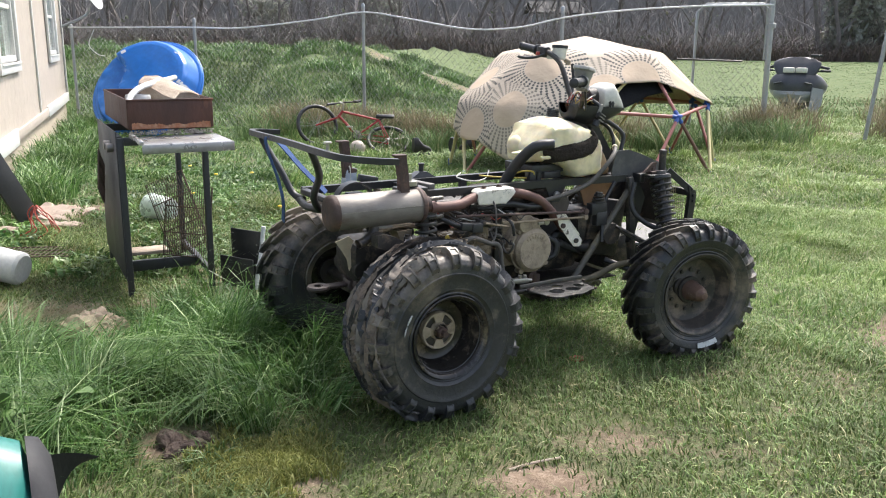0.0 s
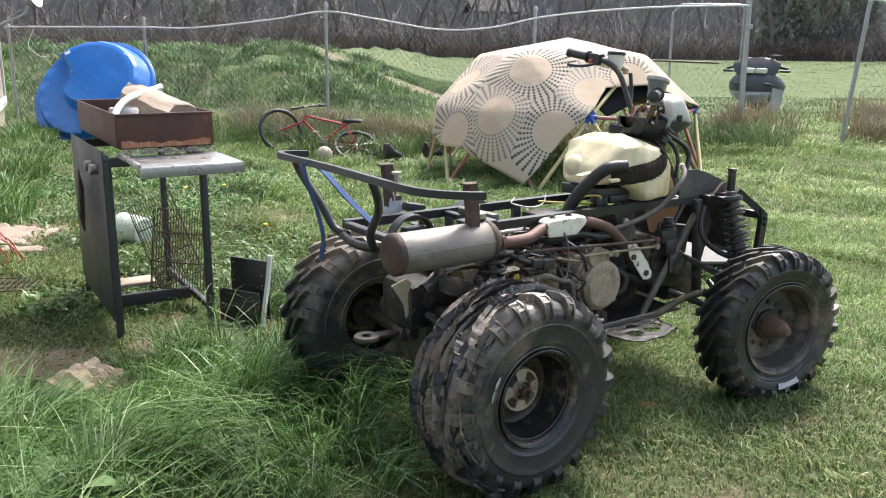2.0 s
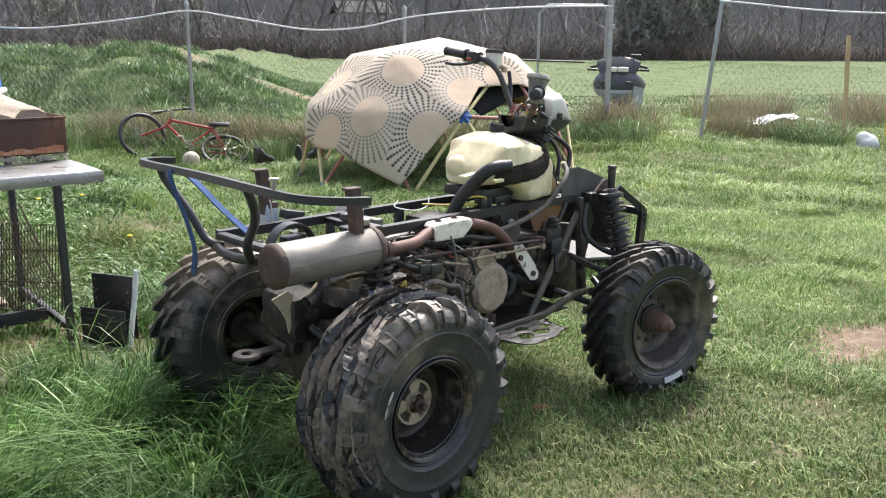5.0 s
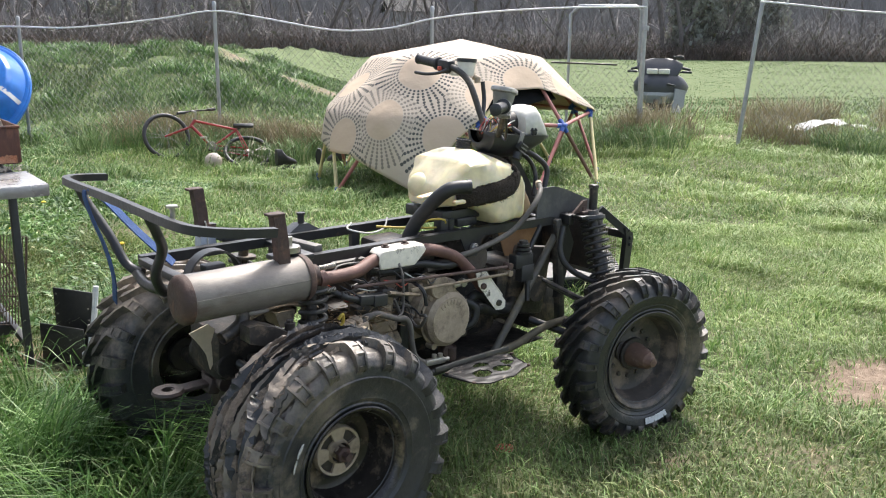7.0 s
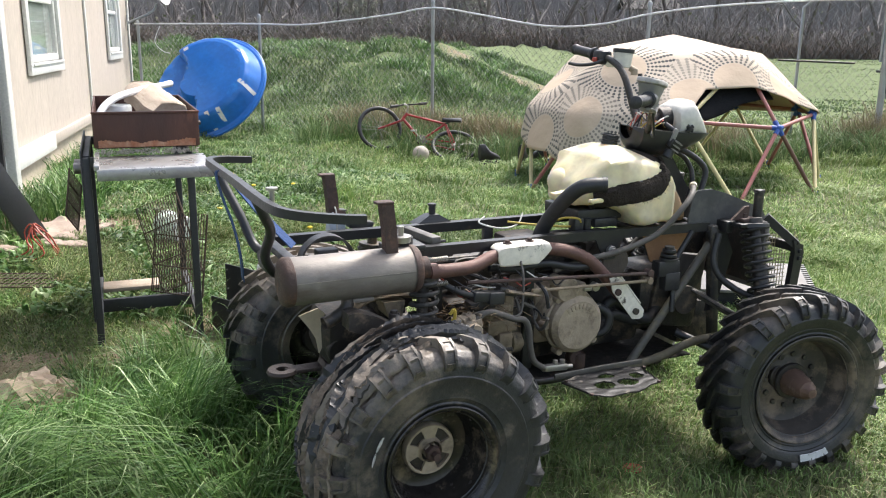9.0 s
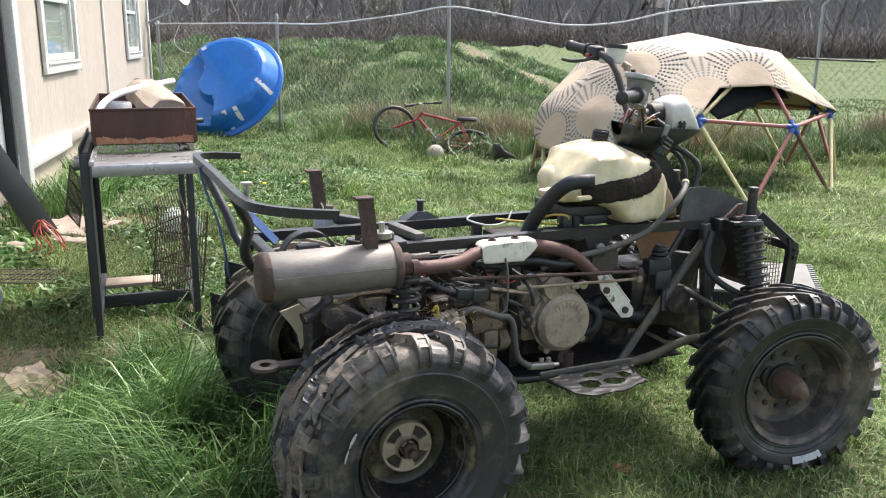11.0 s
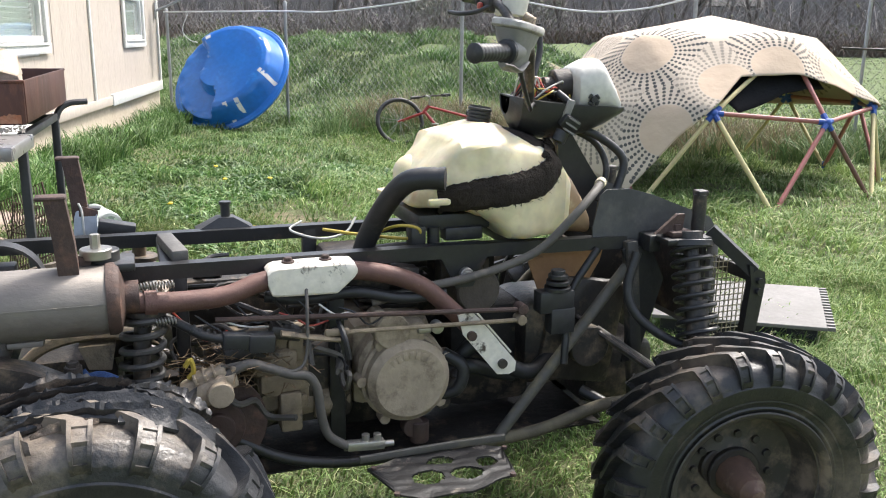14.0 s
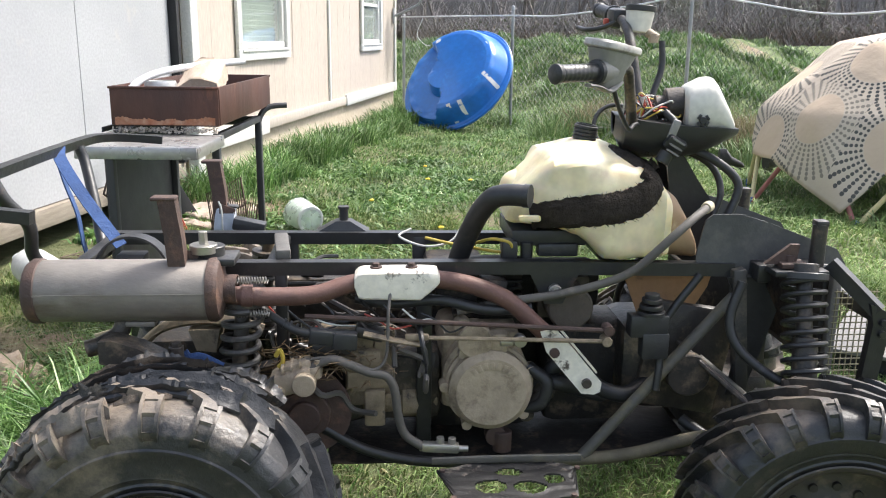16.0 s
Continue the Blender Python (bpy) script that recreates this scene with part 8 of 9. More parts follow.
# jugs
def jug(m, label):
    t = thing("plastic_jug", m, label, "jug")
    part("jug_body", B(lambda bm: lathe(bm, [(0, 0), (0.065, 0), (0.078, 0.012), (0.08, 0.03), (0.078, 0.06), (0.08, 0.1), (0.08, 0.16), (0.072, 0.2), (0.045, 0.235), (0.022, 0.25), (0.02, 0.27), (0, 0.27)], 28)), MILKY, t)
    part("cap", B(lambda bm: cyl(bm, (0, 0, 0.268), (0, 0, 0.282), 0.021, 18)), TAPE, t)
    part("jug_handle", B(lambda bm: tube(bm, [(0.02, 0, 0.25), (0.07, 0, 0.235), (0.085, 0, 0.19), (0.078, 0, 0.13)], 0.011, 8, 4)), MILKY, t)
    return t


tub = thing("plastic_tub", pose(-1.965, 6.09, G(-1.965, 6.09) + 0.1, 0, 88, 148), "milky translucent plastic tub lying on its side in grass", "tub")
part("tub_body", B(lambda bm: lathe(bm, [(0, 0), (0.07, 0), (0.084, 0.008), (0.09, 0.03), (0.094, 0.13), (0.096, 0.19), (0.1, 0.192), (0.1, 0.2), (0.094, 0.2), (0.092, 0.19), (0.09, 0.13), (0.086, 0.03), (0.08, 0.012), (0.068, 0.005), (0, 0.005)], 36)), CLEAR_TUB, tub)
part("base_ring", B(lambda bm: lathe(bm, [(0.066, -0.004), (0.082, -0.003), (0.086, 0.006), (0.08, 0.01), (0.066, -0.004)], 36)), MILKY, tub, "thick milky base ring")
jug(pose(-2.25, 4.47, G(-2.25, 4.47) + 0.09, 0, 80, 172) @ Matrix.Scale(1.15, 4), "white plastic jug on its side in long grass")

# bracketed dark plate by the rear wheel
vice = thing("steel_plate", pose(-1.06, 4.56, 0.0, 0, 0, -30), "black drilled steel plates with a white edge strip in grass", "plate")
part("plate_body", B(lambda bm: box(bm, (0, 0, 0.15), (0.225, 0.008, 0.29), bevel=0.003)), PLASTIC, vice)
part("plate_body", B(lambda bm: box(bm, (0.0, -0.085, 0.075), (0.235, 0.008, 0.17), bevel=0.003)), PLASTIC, vice)
part("plate_web", B(lambda bm: box(bm, (0.0, -0.04, 0.02), (0.22, 0.09, 0.008))), PLASTIC, vice)
for x0, z0 in ((-0.095, 0.27), (-0.095, 0.18), (0.075, 0.22), (0.075, 0.17)):
    part("plate_bolt", B(lambda bm: cyl(bm, (x0, -0.004, z0), (x0, -0.009, z0), 0.004, 8)), ZINC, vice)
part("edge_strip", B(lambda bm: tube(bm, [(0.13, -0.085, 0.0), (0.135, -0.07, 0.09), (0.128, -0.03, 0.2), (0.132, -0.01, 0.33)], 0.012, 8, 3)), TAPE, vice, "white foam edge strip")

# board scraps, leaning panel and wire by the house
panel = thing("leaning_panel", pose(-3.05, 5.95, G(-3.05, 5.95), 0, 0, 60), "grey sheet panel leaning against the annex", "panel")
part("panel_body", B(lambda bm: box(bm, (0, 0.0, 0.3), (0.16, 0.03, 0.72), m=pose(0, 0, 0, 0, -28, 0), bevel=0.004)), CART, panel)
wire = thing("wire_bundle", pose(-2.7, 5.65, G(-2.7, 5.65)), "tangle of red electrical wire on the grass", "wire")
for k in range(9):
    ca, sa, top_ = math.cos(0.7 * k), math.sin(0.7 * k), 0.17 + 0.02 * (k % 3)
    part("strand", B(lambda bm: tube(bm, [(-0.03, 0.02, 0.2), (0.02 * ca - 0.02, 0.02 * sa, top_), (0.07 * ca, 0.06 * sa, top_ - 0.05), (0.1 * ca + 0.01 * k, 0.09 * sa, 0.06), (0.13 * ca, 0.12 * sa, 0.015)], 0.0042, 6, 4)), WIRE_RED, wire)
for k, (x0, y0, sx, sy, rz) in enumerate(((-2.87, 6.28, 0.44, 0.42, -8), (-2.69, 5.93, 0.3, 0.09, 8), (-3.05, 5.7, 0.3, 0.14, 12))):
    t = thing("scrap_board", pose(x0, y0, G(x0, y0) + 0.008, 2, 2, rz), "broken weathered board lying on the ground", "board", "scrap boards by the house")
    bm = B(lambda bm: box(bm, (0, 0, 0.0), (sx, sy, 0.035), bevel=0.006))
    bmesh.ops.subdivide_edges(bm, edges=bm.edges[:], cuts=9, use_grid_fill=True)
    rough_up(bm, 0.03, 9, k)
    rough_up(bm, 0.016, 22, k)
    rough_up(bm, 0.01, 60, k)
    part("board_body", bm, BOARD, t)
wire_rack("wire_rack", pose(-2.5, 5.2, G(-2.5, 5.2) + 0.03, 88, 0, 8), 0.5, 0.3, 16, "rusty wire rack lying flat in grass")

# stones and scraps
def stone(x0, y0, s, k, mat_, label, cat="stone"):
    t = thing(cat.replace(" ", "_"), pose(x0, y0, G(x0, y0), 0, 0, 40 * k), label, cat)
    bm = bmesh.new()
    bmesh.ops.create_icosphere(bm, subdivisions=4, radius=1.0)
    for v in bm.verts:
        v.co.x, v.co.y, v.co.z = v.co.x * s[0], v.co.y * s[1], v.co.z * s[2] + s[2] * 0.5
    rough_up(bm, s[2] * 0.7, 1.2 / s[0], k)
    rough_up(bm, s[2] * 0.35, 3.5 / s[0], k + 3)
    rough_up(bm, s[2] * 0.2, 9 / s[0], k + 7)
    part(cat.replace(" ", "_") + "_body", bm, mat_, t)


stone(-1.55, 3.645, (0.115, 0.09, 0.07), 1, ROCK, "buff broken stone in long grass")
stone(-1.475, 3.735, (0.05, 0.045, 0.04), 2, ROCK, "small buff stone in long grass")
BARK_MOULD = material("dark_leaf_mould", (0.09, 0.06, 0.045), (0.05, 0.035, 0.028), 0.9, scale=14, bump=0.8)
for bx_, by_, bs_, bk_ in ((-0.9, 2.63, (0.07, 0.035, 0.022), 3), (-0.83, 2.6, (0.06, 0.03, 0.02), 5), (-0.8, 2.67, (0.05, 0.028, 0.018), 8), (-0.87, 2.57, (0.055, 0.025, 0.018), 11)):
    stone(bx_, by_, bs_, bk_, BARK_MOULD, "dark lump of rotten bark", "bark lump")
scrap = thing("plastic_scrap", pose(0.586, 3.474, G(0.586, 3.474) + 0.012), "red plastic scrap on the lawn", "scrap")
part("scrap_body", B(lambda bm: lathe(bm, [(0.012, -0.008), (0.03, -0.006), (0.034, 0.002), (0.028, 0.01), (0.014, 0.006), (0.012, -0.008)], 16, Matrix.Diagonal((1, 0.7, 1, 1)))), RED_RAG, scrap)
for x0, y0, mt_, lb in ((-1.85, 3.58, RED_RAG, "crumpled red wrapper on bare soil"), (-1.81, 3.64, TAPE, "torn white wrapper on bare soil"), (-1.84, 3.41, TAPE, "white plastic scrap in grass")):
    t = thing("wrapper", pose(x0, y0, G(x0, y0) + 0.02, 0, 0, 300 * x0), lb, "litter")
    bm = bmesh.new()
    bmesh.ops.create_grid(bm, x_segments=6, y_segments=4, size=0.035)
    for v in bm.verts:
        v.co.y *= 0.6
        v.co.z = 0.02 * noise.noise(v.co * 40 + Vector((x0, y0, 0))) + 0.012
    part("wrapper_body", bm, mt_, t)
    t.children[0].modifiers.new("thickness", "SOLIDIFY").thickness = 0.0015
stick = thing("stick", pose(0.3, 2.5, G(0.3, 2.5) + 0.01, 0, 0, 24), "dry pale stick on bare earth", "stick")
part("stick_body", B(lambda bm: tube(bm, [(-0.09, 0, 0), (0, 0.006, 0.003), (0.1, 0, 0.004)], 0.004, 6, 3)), WOOD, stick)

# teal plastic shell in the near corner
teal = thing("garden_tractor_hood", pose(-1.04, 1.85, 0.0, 0, 0, 28) @ Matrix.Diagonal((0.6, 0.9, 1.9, 1)), "teal and charcoal moulded plastic hood lying in grass", "plastic hood")
bm = bmesh.new()
loft(bm, [[(x, -0.25 + 0.5 * (k / 8), 0.02 + hh * math.sin(math.pi * (k + 0.01) / 8.02) ** 0.6) for k in range(9)] for x, hh in ((-0.35, 0.2), (-0.1, 0.2), (0.08, 0.17), (0.12, 0.12))], cap=False)
part("shell", bm, TEAL, teal)
bm = bmesh.new()
loft(bm, [[(x, -0.26 + 0.52 * (k / 8), 0.02 + hh * math.sin(math.pi * (k + 0.01) / 8.02) ** 0.6) for k in range(9)] for x, hh in ((0.1, 0.175), (0.15, 0.17), (0.19, 0.14), (0.2, 0.08))], cap=False)
part("band", bm, DARK_PLASTIC, teal, "charcoal band")
bm, into = bmesh.new(), teal.matrix_basis.inverted()
root_t, root_b, tip = Vector((-1.02, 1.99, 0.265)), Vector((-1.03, 2.05, 0.06)), Vector((-0.915, 2.118, 0.205))
rows = []
for k in range(9):
    t = k / 8
    up, dn_ = root_t.lerp(tip, t) + Vector((0, 0, 0.012 * math.sin(math.pi * t))), root_b.lerp(tip, t ** 0.8) + Vector((-0.02, 0, 0.03)) * math.sin(math.pi * t)
    rows.append([into @ p for p in (up, dn_, dn_ + Vector((-0.008, -0.006, -0.003)), up + Vector((-0.008, -0.006, -0.003)))])
loft(bm, rows)
bmesh.ops.recalc_face_normals(bm, faces=bm.faces[:])
part("lip", bm, DARK_PLASTIC, teal, "charcoal flared lip")

# grey grate behind the front wheel
gr = thing("plastic_ramp", pose(1.4, 5.45, G(1.4, 5.45) + 0.1, 3, -2, -8), "grey toothed plastic ramp panel lying on the grass", "ramp")
part("ramp_plate", B(lambda bm: box(bm, (-0.05, 0, 0), (0.66, 0.5, 0.016), bevel=0.003)), GRATE, gr)
for k in range(15):
    part("tooth", B(lambda bm: box(bm, (0.295, -0.238 + 0.034 * k, 0), (0.03, 0.015, 0.014))), GRATE, gr)
part("underside", B(lambda bm: box(bm, (-0.05, 0, -0.055), (0.6, 0.44, 0.09), bevel=0.01)), DARK_PLASTIC, gr)

# ---- blue paddling pool ----
pn = Vector((-0.148, -0.7837, 0.6032)).normalized()
px_ = Vector((0, 0, 1)).cross(pn).normalized()
py_ = pn.cross(px_)
POOL = Matrix.Translation(Vector((-4.489, 13.266, 0.567)) + 0.27 * pn) @ Matrix((px_, py_, pn)).transposed().to_4x4() @ Matrix.Scale(1.0875, 4)
pool = thing("paddling_pool", POOL, "blue hard plastic paddling pool stood on edge with white tape", "paddling pool")
RIM_R = ((0.0, 0.0), (0.3, 0.003), (0.56, 0.0), (0.615, -0.012), (0.65, -0.05), (0.69, -0.14), (0.72, -0.21), (0.735, -0.245), (0.775, -0.25), (0.79, -0.262), (0.792, -0.28))


def pool_top(x, y):
    """Height of the shell's underside: a flat floor with a moulded seat let into it on one side, ribs on the wall."""
    r, a = math.hypot(x, y), math.atan2(y, x)
    z = float(np.interp(r, [p[0] for p in RIM_R], [p[1] for p in RIM_R]))
    edge = float(np.interp(y, (-0.85, -0.62, -0.52, -0.42, -0.34, -0.27, -0.2, -0.1, 0.02, 0.14, 0.26, 0.36, 0.46, 0.8), (0.0, 0.06, 0.07, 0.06, 0.0, -0.16, -0.26, -0.3, -0.3, -0.27, -0.31, -0.4, -0.55, -0.75)))
    seat = float(ease((edge - x) / 0.05 + 0.5))
    z = min(z, z * (1 - seat) + seat * max(-0.15, -0.15 - 1.4 * max(0.0, r - 0.7)))
    wall = float(ease((r - 0.6) / 0.05) * ease((0.74 - r) / 0.05))
    z += 0.007 * wall * math.sin(18 * a)
    return z + 0.006 * math.sin(7 * x + 2) * math.sin(6 * y) * float(ease((0.55 - r) / 0.2))


bm = bmesh.new()
rr = [0.0] + [0.06 * k for k in range(1, 9)] + [0.5 + 0.0085 * k for k in range(35)]
rings = []
for r in rr:
    r = max(r, 0.004)
    rings.append([bm.verts.new((r * math.cos(a) * (1 + 0.02 * math.sin(3 * a)), r * math.sin(a), pool_top(r * math.cos(a), r * math.sin(a)))) for a in [2 * math.pi * k / 120 for k in range(120)]])
for p, q_ in zip(rings, rings[1:]):
    for k in range(120):
        bm.faces.new((p[k], p[(k + 1) % 120], q_[(k + 1) % 120], q_[k]))
bm.faces.new(rings[0])
shell = part("pool_shell", bm, BLUE_POOL, pool)
shell.modifiers.new("shell", "SOLIDIFY").thickness = 0.006
part("rim_lip", B(lambda bm: lathe(bm, [(0.77, -0.25), (0.805, -0.252), (0.815, -0.265), (0.81, -0.285), (0.795, -0.29), (0.78, -0.27), (0.77, -0.25)], 96)), BLUE_POOL, pool)
for x0, y0, rz, ln in ((0.49, 0.42, -30, 0.16), (-0.36, 0.43, 35, 0.07), (0.65, -0.07, -25, 0.17), (0.29, -0.6, -60, 0.15), (0.42, -0.51, -60, 0.11)):
    bm = bmesh.new()
    mt_ = pose(x0, y0, 0, 0, 0, rz)
    grid = [[mt_ @ Vector((ln * (i / 6 - 0.5), 0.055 * (j / 2 - 0.5), 0)) for j in range(3)] for i in range(7)]
    up_ = [[bm.verts.new((p.x, p.y, pool_top(p.x, p.y) + 0.01)) for p in row] for row in grid]
    dn_ = [[bm.verts.new((p.x, p.y, pool_top(p.x, p.y) + 0.006)) for p in row] for row in grid]
    for i in range(6):
        for j in range(2):
            bm.faces.new((up_[i][j], up_[i + 1][j], up_[i + 1][j + 1], up_[i][j + 1]))
            bm.faces.new((dn_[i][j], dn_[i][j + 1], dn_[i + 1][j + 1], dn_[i + 1][j]))
        for j in (0, 2):
            bm.faces.new((up_[i][j], up_[i + 1][j], dn_[i + 1][j], dn_[i][j]))
    for i in (0, 6):
        for j in range(2):
            bm.faces.new((up_[i][j], up_[i][j + 1], dn_[i][j + 1], dn_[i][j]))
    bmesh.ops.recalc_face_normals(bm, faces=bm.faces[:])
    part("tape_strip", bm, TAPE, pool)

# ---- red bicycle lying against the weeds ----
BX, BY = -1.2, 11.9
BG = G(BX, BY)
bike = thing("bicycle", pose(BX, BY, BG), "red bicycle fallen over in the grass", "bicycle")


def bike_wheel(c, nrm, r):
    m = Matrix.Translation(c) @ Vector(nrm).to_track_quat("Z", "Y").to_matrix().to_4x4()
    w = part("wheel", B(lambda bm: lathe(bm, [(0.0, -0.03), (0.018, -0.03), (0.02, 0.0), (0.018, 0.03), (0, 0.03)], 12)), ZINC, bike, m=m)
    part("tyre", B(lambda bm: lathe(bm, [(r - 0.025 + 0.026 * math.cos(a), 0.026 * math.sin(a)) for a in [2 * math.pi * k / 10 for k in range(11)]], 40)), HOSE, w)
    part("rim", B(lambda bm: lathe(bm, [(r - 0.045, -0.013), (r - 0.035, -0.015), (r - 0.035, 0.015), (r - 0.045, 0.013), (r - 0.045, -0.013)], 40)), ZINC, w)
    part("spokes", B(*[rod((0.018 * math.cos(a), 0.018 * math.sin(a), 0.025 * (-1) ** k), ((r - 0.04) * math.cos(a + 0.2 * (-1) ** (k // 2)), (r - 0.04) * math.sin(a + 0.2 * (-1) ** (k // 2)), 0), 0.001, 4) for k, a in enumerate([2 * math.pi * k / 28 for k in range(28)])]), ZINC, w)


fc, rc = Vector((-0.54, 0.12, 0.15 - BG)), Vector((0.46, -0.1, -0.03 - BG))
bike_wheel(fc, (0.42, -0.82, 0.38), 0.3)
bike_wheel(rc, (0.1, -0.55, 0.83), 0.3)
bb, seat_t, head_t, head_b = fc + Vector((0.56, -0.1, -0.13)), fc + Vector((0.86, -0.03, 0.08)), fc + Vector((0.36, 0.0, 0.205)), fc + Vector((0.295, -0.02, 0.115))
for nm, a, c2, r in (("top_tube", seat_t, head_t - Vector((0.01, 0, 0.015)), 0.015), ("down_tube", bb, head_b + Vector((0.015, 0, 0.015)), 0.018), ("seat_tube", bb, seat_t, 0.015), ("head_tube", head_t, head_b, 0.02)):
    part(nm, B(rod(a, c2, r, 10)), RED_PAINT, bike)
for sd in (-0.05, 0.05):
    off = Vector((0, 0.4 * sd, 0.9 * sd))
    part("chain_stay", B(rod(bb + off * 0.5, rc + off, 0.009, 8)), RED_PAINT, bike)
    part("seat_stay", B(rod(seat_t + off * 0.3, rc + off, 0.008, 8)), RED_PAINT, bike)
    fo = Vector((0.3 * sd, 0.9 * sd, 0))
    part("fork", B(lambda bm: tube(bm, [head_b + fo * 0.6, head_b * 0.6 + fc * 0.4 + fo, fc + fo], 0.011, 8, 4)), RED_PAINT, bike)
stem_t = fc + Vector((0.37, 0.0, 0.3))
part("stem", B(rod(head_t, stem_t, 0.012), rod(stem_t, stem_t + Vector((-0.05, -0.02, 0.02)), 0.014)), ZINC, bike)
bar_ = part("handlebar", B(lambda bm: tube(bm, [stem_t + Vector(p) for p in ((-0.2, -0.1, -0.005), (-0.12, -0.05, 0.0), (-0.04, -0.01, 0.015), (0.1, 0.03, 0.02), (0.22, 0.08, 0.03))], 0.011, 8, 4)), BLACK_METAL, bike)
for a, c2 in (((-0.21, -0.107, -0.006), (-0.12, -0.05, 0.0)), ((0.14, 0.045, 0.023), (0.23, 0.085, 0.031))):
    part("grip", B(rod(stem_t + Vector(a), stem_t + Vector(c2), 0.019, 10)), PLASTIC, bar_)
for a, c2 in (((-0.15, -0.06, 0.0), (-0.25, -0.13, -0.035)), ((0.13, 0.04, 0.04), (0.22, 0.02, 0.015))):
    part("brake_lever", B(rod(stem_t + Vector(a), stem_t + Vector(c2), 0.007, 6)), BLACK_METAL, bar_)
sp_ = fc + Vector((0.94, -0.02, 0.12))
part("seat_post", B(rod(seat_t, sp_, 0.012)), BLACK_METAL, bike)
part("saddle", B(lambda bm: loft(bm, [[sp_ + Vector((x, w * math.cos(a), 0.01 + 0.028 * math.sin(a))) for a in [2 * math.pi * k / 10 for k in range(10)]] for x, w in ((-0.12, 0.012), (-0.1, 0.025), (0.0, 0.045), (0.09, 0.085), (0.13, 0.07))])), PLASTIC, bike)
part("crankset", B(lambda bm: cyl(bm, bb + Vector((0, -0.02, 0.0)), bb + Vector((0.01, -0.04, 0.02)), 0.075, 28)), BLACK_METAL, bike)
for sd in (-1, 1):
    tip_ = bb + Vector((-0.09 * sd, -0.04, 0.13 * sd))
    part("crank_arm", B(rod(bb + Vector((0, -0.04, 0.02)), tip_, 0.009), lambda bm: box(bm, tip_ + Vector((0, -0.04, 0)), (0.08, 0.06, 0.022), bevel=0.005)), ZINC, bike)
ball = thing("ball", pose(-1.14, 11.55, G(-1.14, 11.55) + 0.07), "faded dirty ball in the grass by the bicycle", "ball")
part("ball_body", B(lambda bm: bmesh.ops.create_icosphere(bm, subdivisions=4, radius=0.105)), material("faded_ball_leather", (0.5, 0.44, 0.38), (0.4, 0.33, 0.28), 0.7, scale=6, bump=0.1), ball)
for k, (x0, y0) in enumerate(((-0.26, 11.1), (0.14, 10.9), (0.32, 10.95))):
    t = thing("roller_skate", pose(x0, y0, G(x0, y0), 0, 0, 30 + 50 * k), "black scuffed inline skate lying in grass", "skate", "dropped skates")
    bm = bmesh.new()
    loft(bm, [[(x, w * math.cos(a), 0.07 + hh * (1 + math.sin(a)) / 2) for a in [2 * math.pi * j / 10 for j in range(10)]] for x, w, hh in ((-0.13, 0.04, 0.2), (-0.06, 0.05, 0.2), (0.0, 0.05, 0.12), (0.1, 0.045, 0.07), (0.14, 0.02, 0.04))])
    part("boot", bm, PLASTIC, t)
    for i in range(4):
        part("skate_wheel", B(lambda bm: cyl(bm, (-0.1 + 0.065 * i, -0.011, 0.035), (-0.1 + 0.065 * i, 0.011, 0.035), 0.032, 16)), DARK_PLASTIC, t)

# ---- climbing dome under a patterned cloth ----
DC = Vector((1.57, 9.75, 0.0))
dome = thing("climbing_dome", pose(*DC), "children's climbing dome of faded yellow and red tubes", "climbing dome")


def dn(x, y, z):
    return Vector((x, y, z)) - DC


ring1 = [dn(1.51, 8.36, 0.66), dn(2.35, 8.56, 0.6), dn(2.86, 9.3, 0.67), dn(2.95, 10.1, 0.65), dn(2.47, 10.85, 0.65), dn(1.65, 11.17, 0.65), dn(0.8, 10.95, 0.65), dn(0.24, 10.26, 0.65), dn(0.2, 9.39, 0.65), dn(0.66, 8.66, 0.65)]
feet = [dn(1.95, 8.08, -0.03), dn(2.77, 8.7, -0.02), dn(3.07, 9.6, 0.0), dn(2.83, 10.57, 0.0), dn(2.11, 11.15, -0.02), dn(1.18, 11.2, -0.04), dn(0.4, 10.7, -0.06), dn(0.07, 9.83, -0.06), dn(0.22, 8.9, -0.06), dn(1.0, 8.25, -0.05)]
ring2 = [Vector((0.95 * math.cos(radians(a)), 0.95 * math.sin(radians(a)), 1.16)) for a in (-57, 15, 87, 159, 231)]
apex = Vector((0, 0, 1.34))


def dome_tube(a, c, mt):
    part("tube", B(rod(a * 0.985 + Vector((0, 0, 0)), c * 0.985, 0.0175, 10)), mt, dome)


for k in range(10):
    even = k % 2 == 0                                         # even nodes lie between two of the upper ring, odd ones under one
    dome_tube(ring1[k], feet[k], YEL_PAINT if even else (BROWN_TUBE if k == 1 else PINK_PAINT))
    dome_tube(ring1[k], feet[k - 1], YEL_PAINT if even else PINK_PAINT)
    dome_tube(ring1[k], ring1[(k + 1) % 10], PINK_PAINT)
    if even:
        for up in (ring2[k // 2], ring2[k // 2 - 1]):
            dome_tube(ring1[k], up, YEL_PAINT)
    else:
        dome_tube(ring1[k], ring2[k // 2], PINK_PAINT)
for k in range(5):
    dome_tube(ring2[k], ring2[(k + 1) % 5], YEL_PAINT)
    dome_tube(ring2[k], apex, PINK_PAINT)
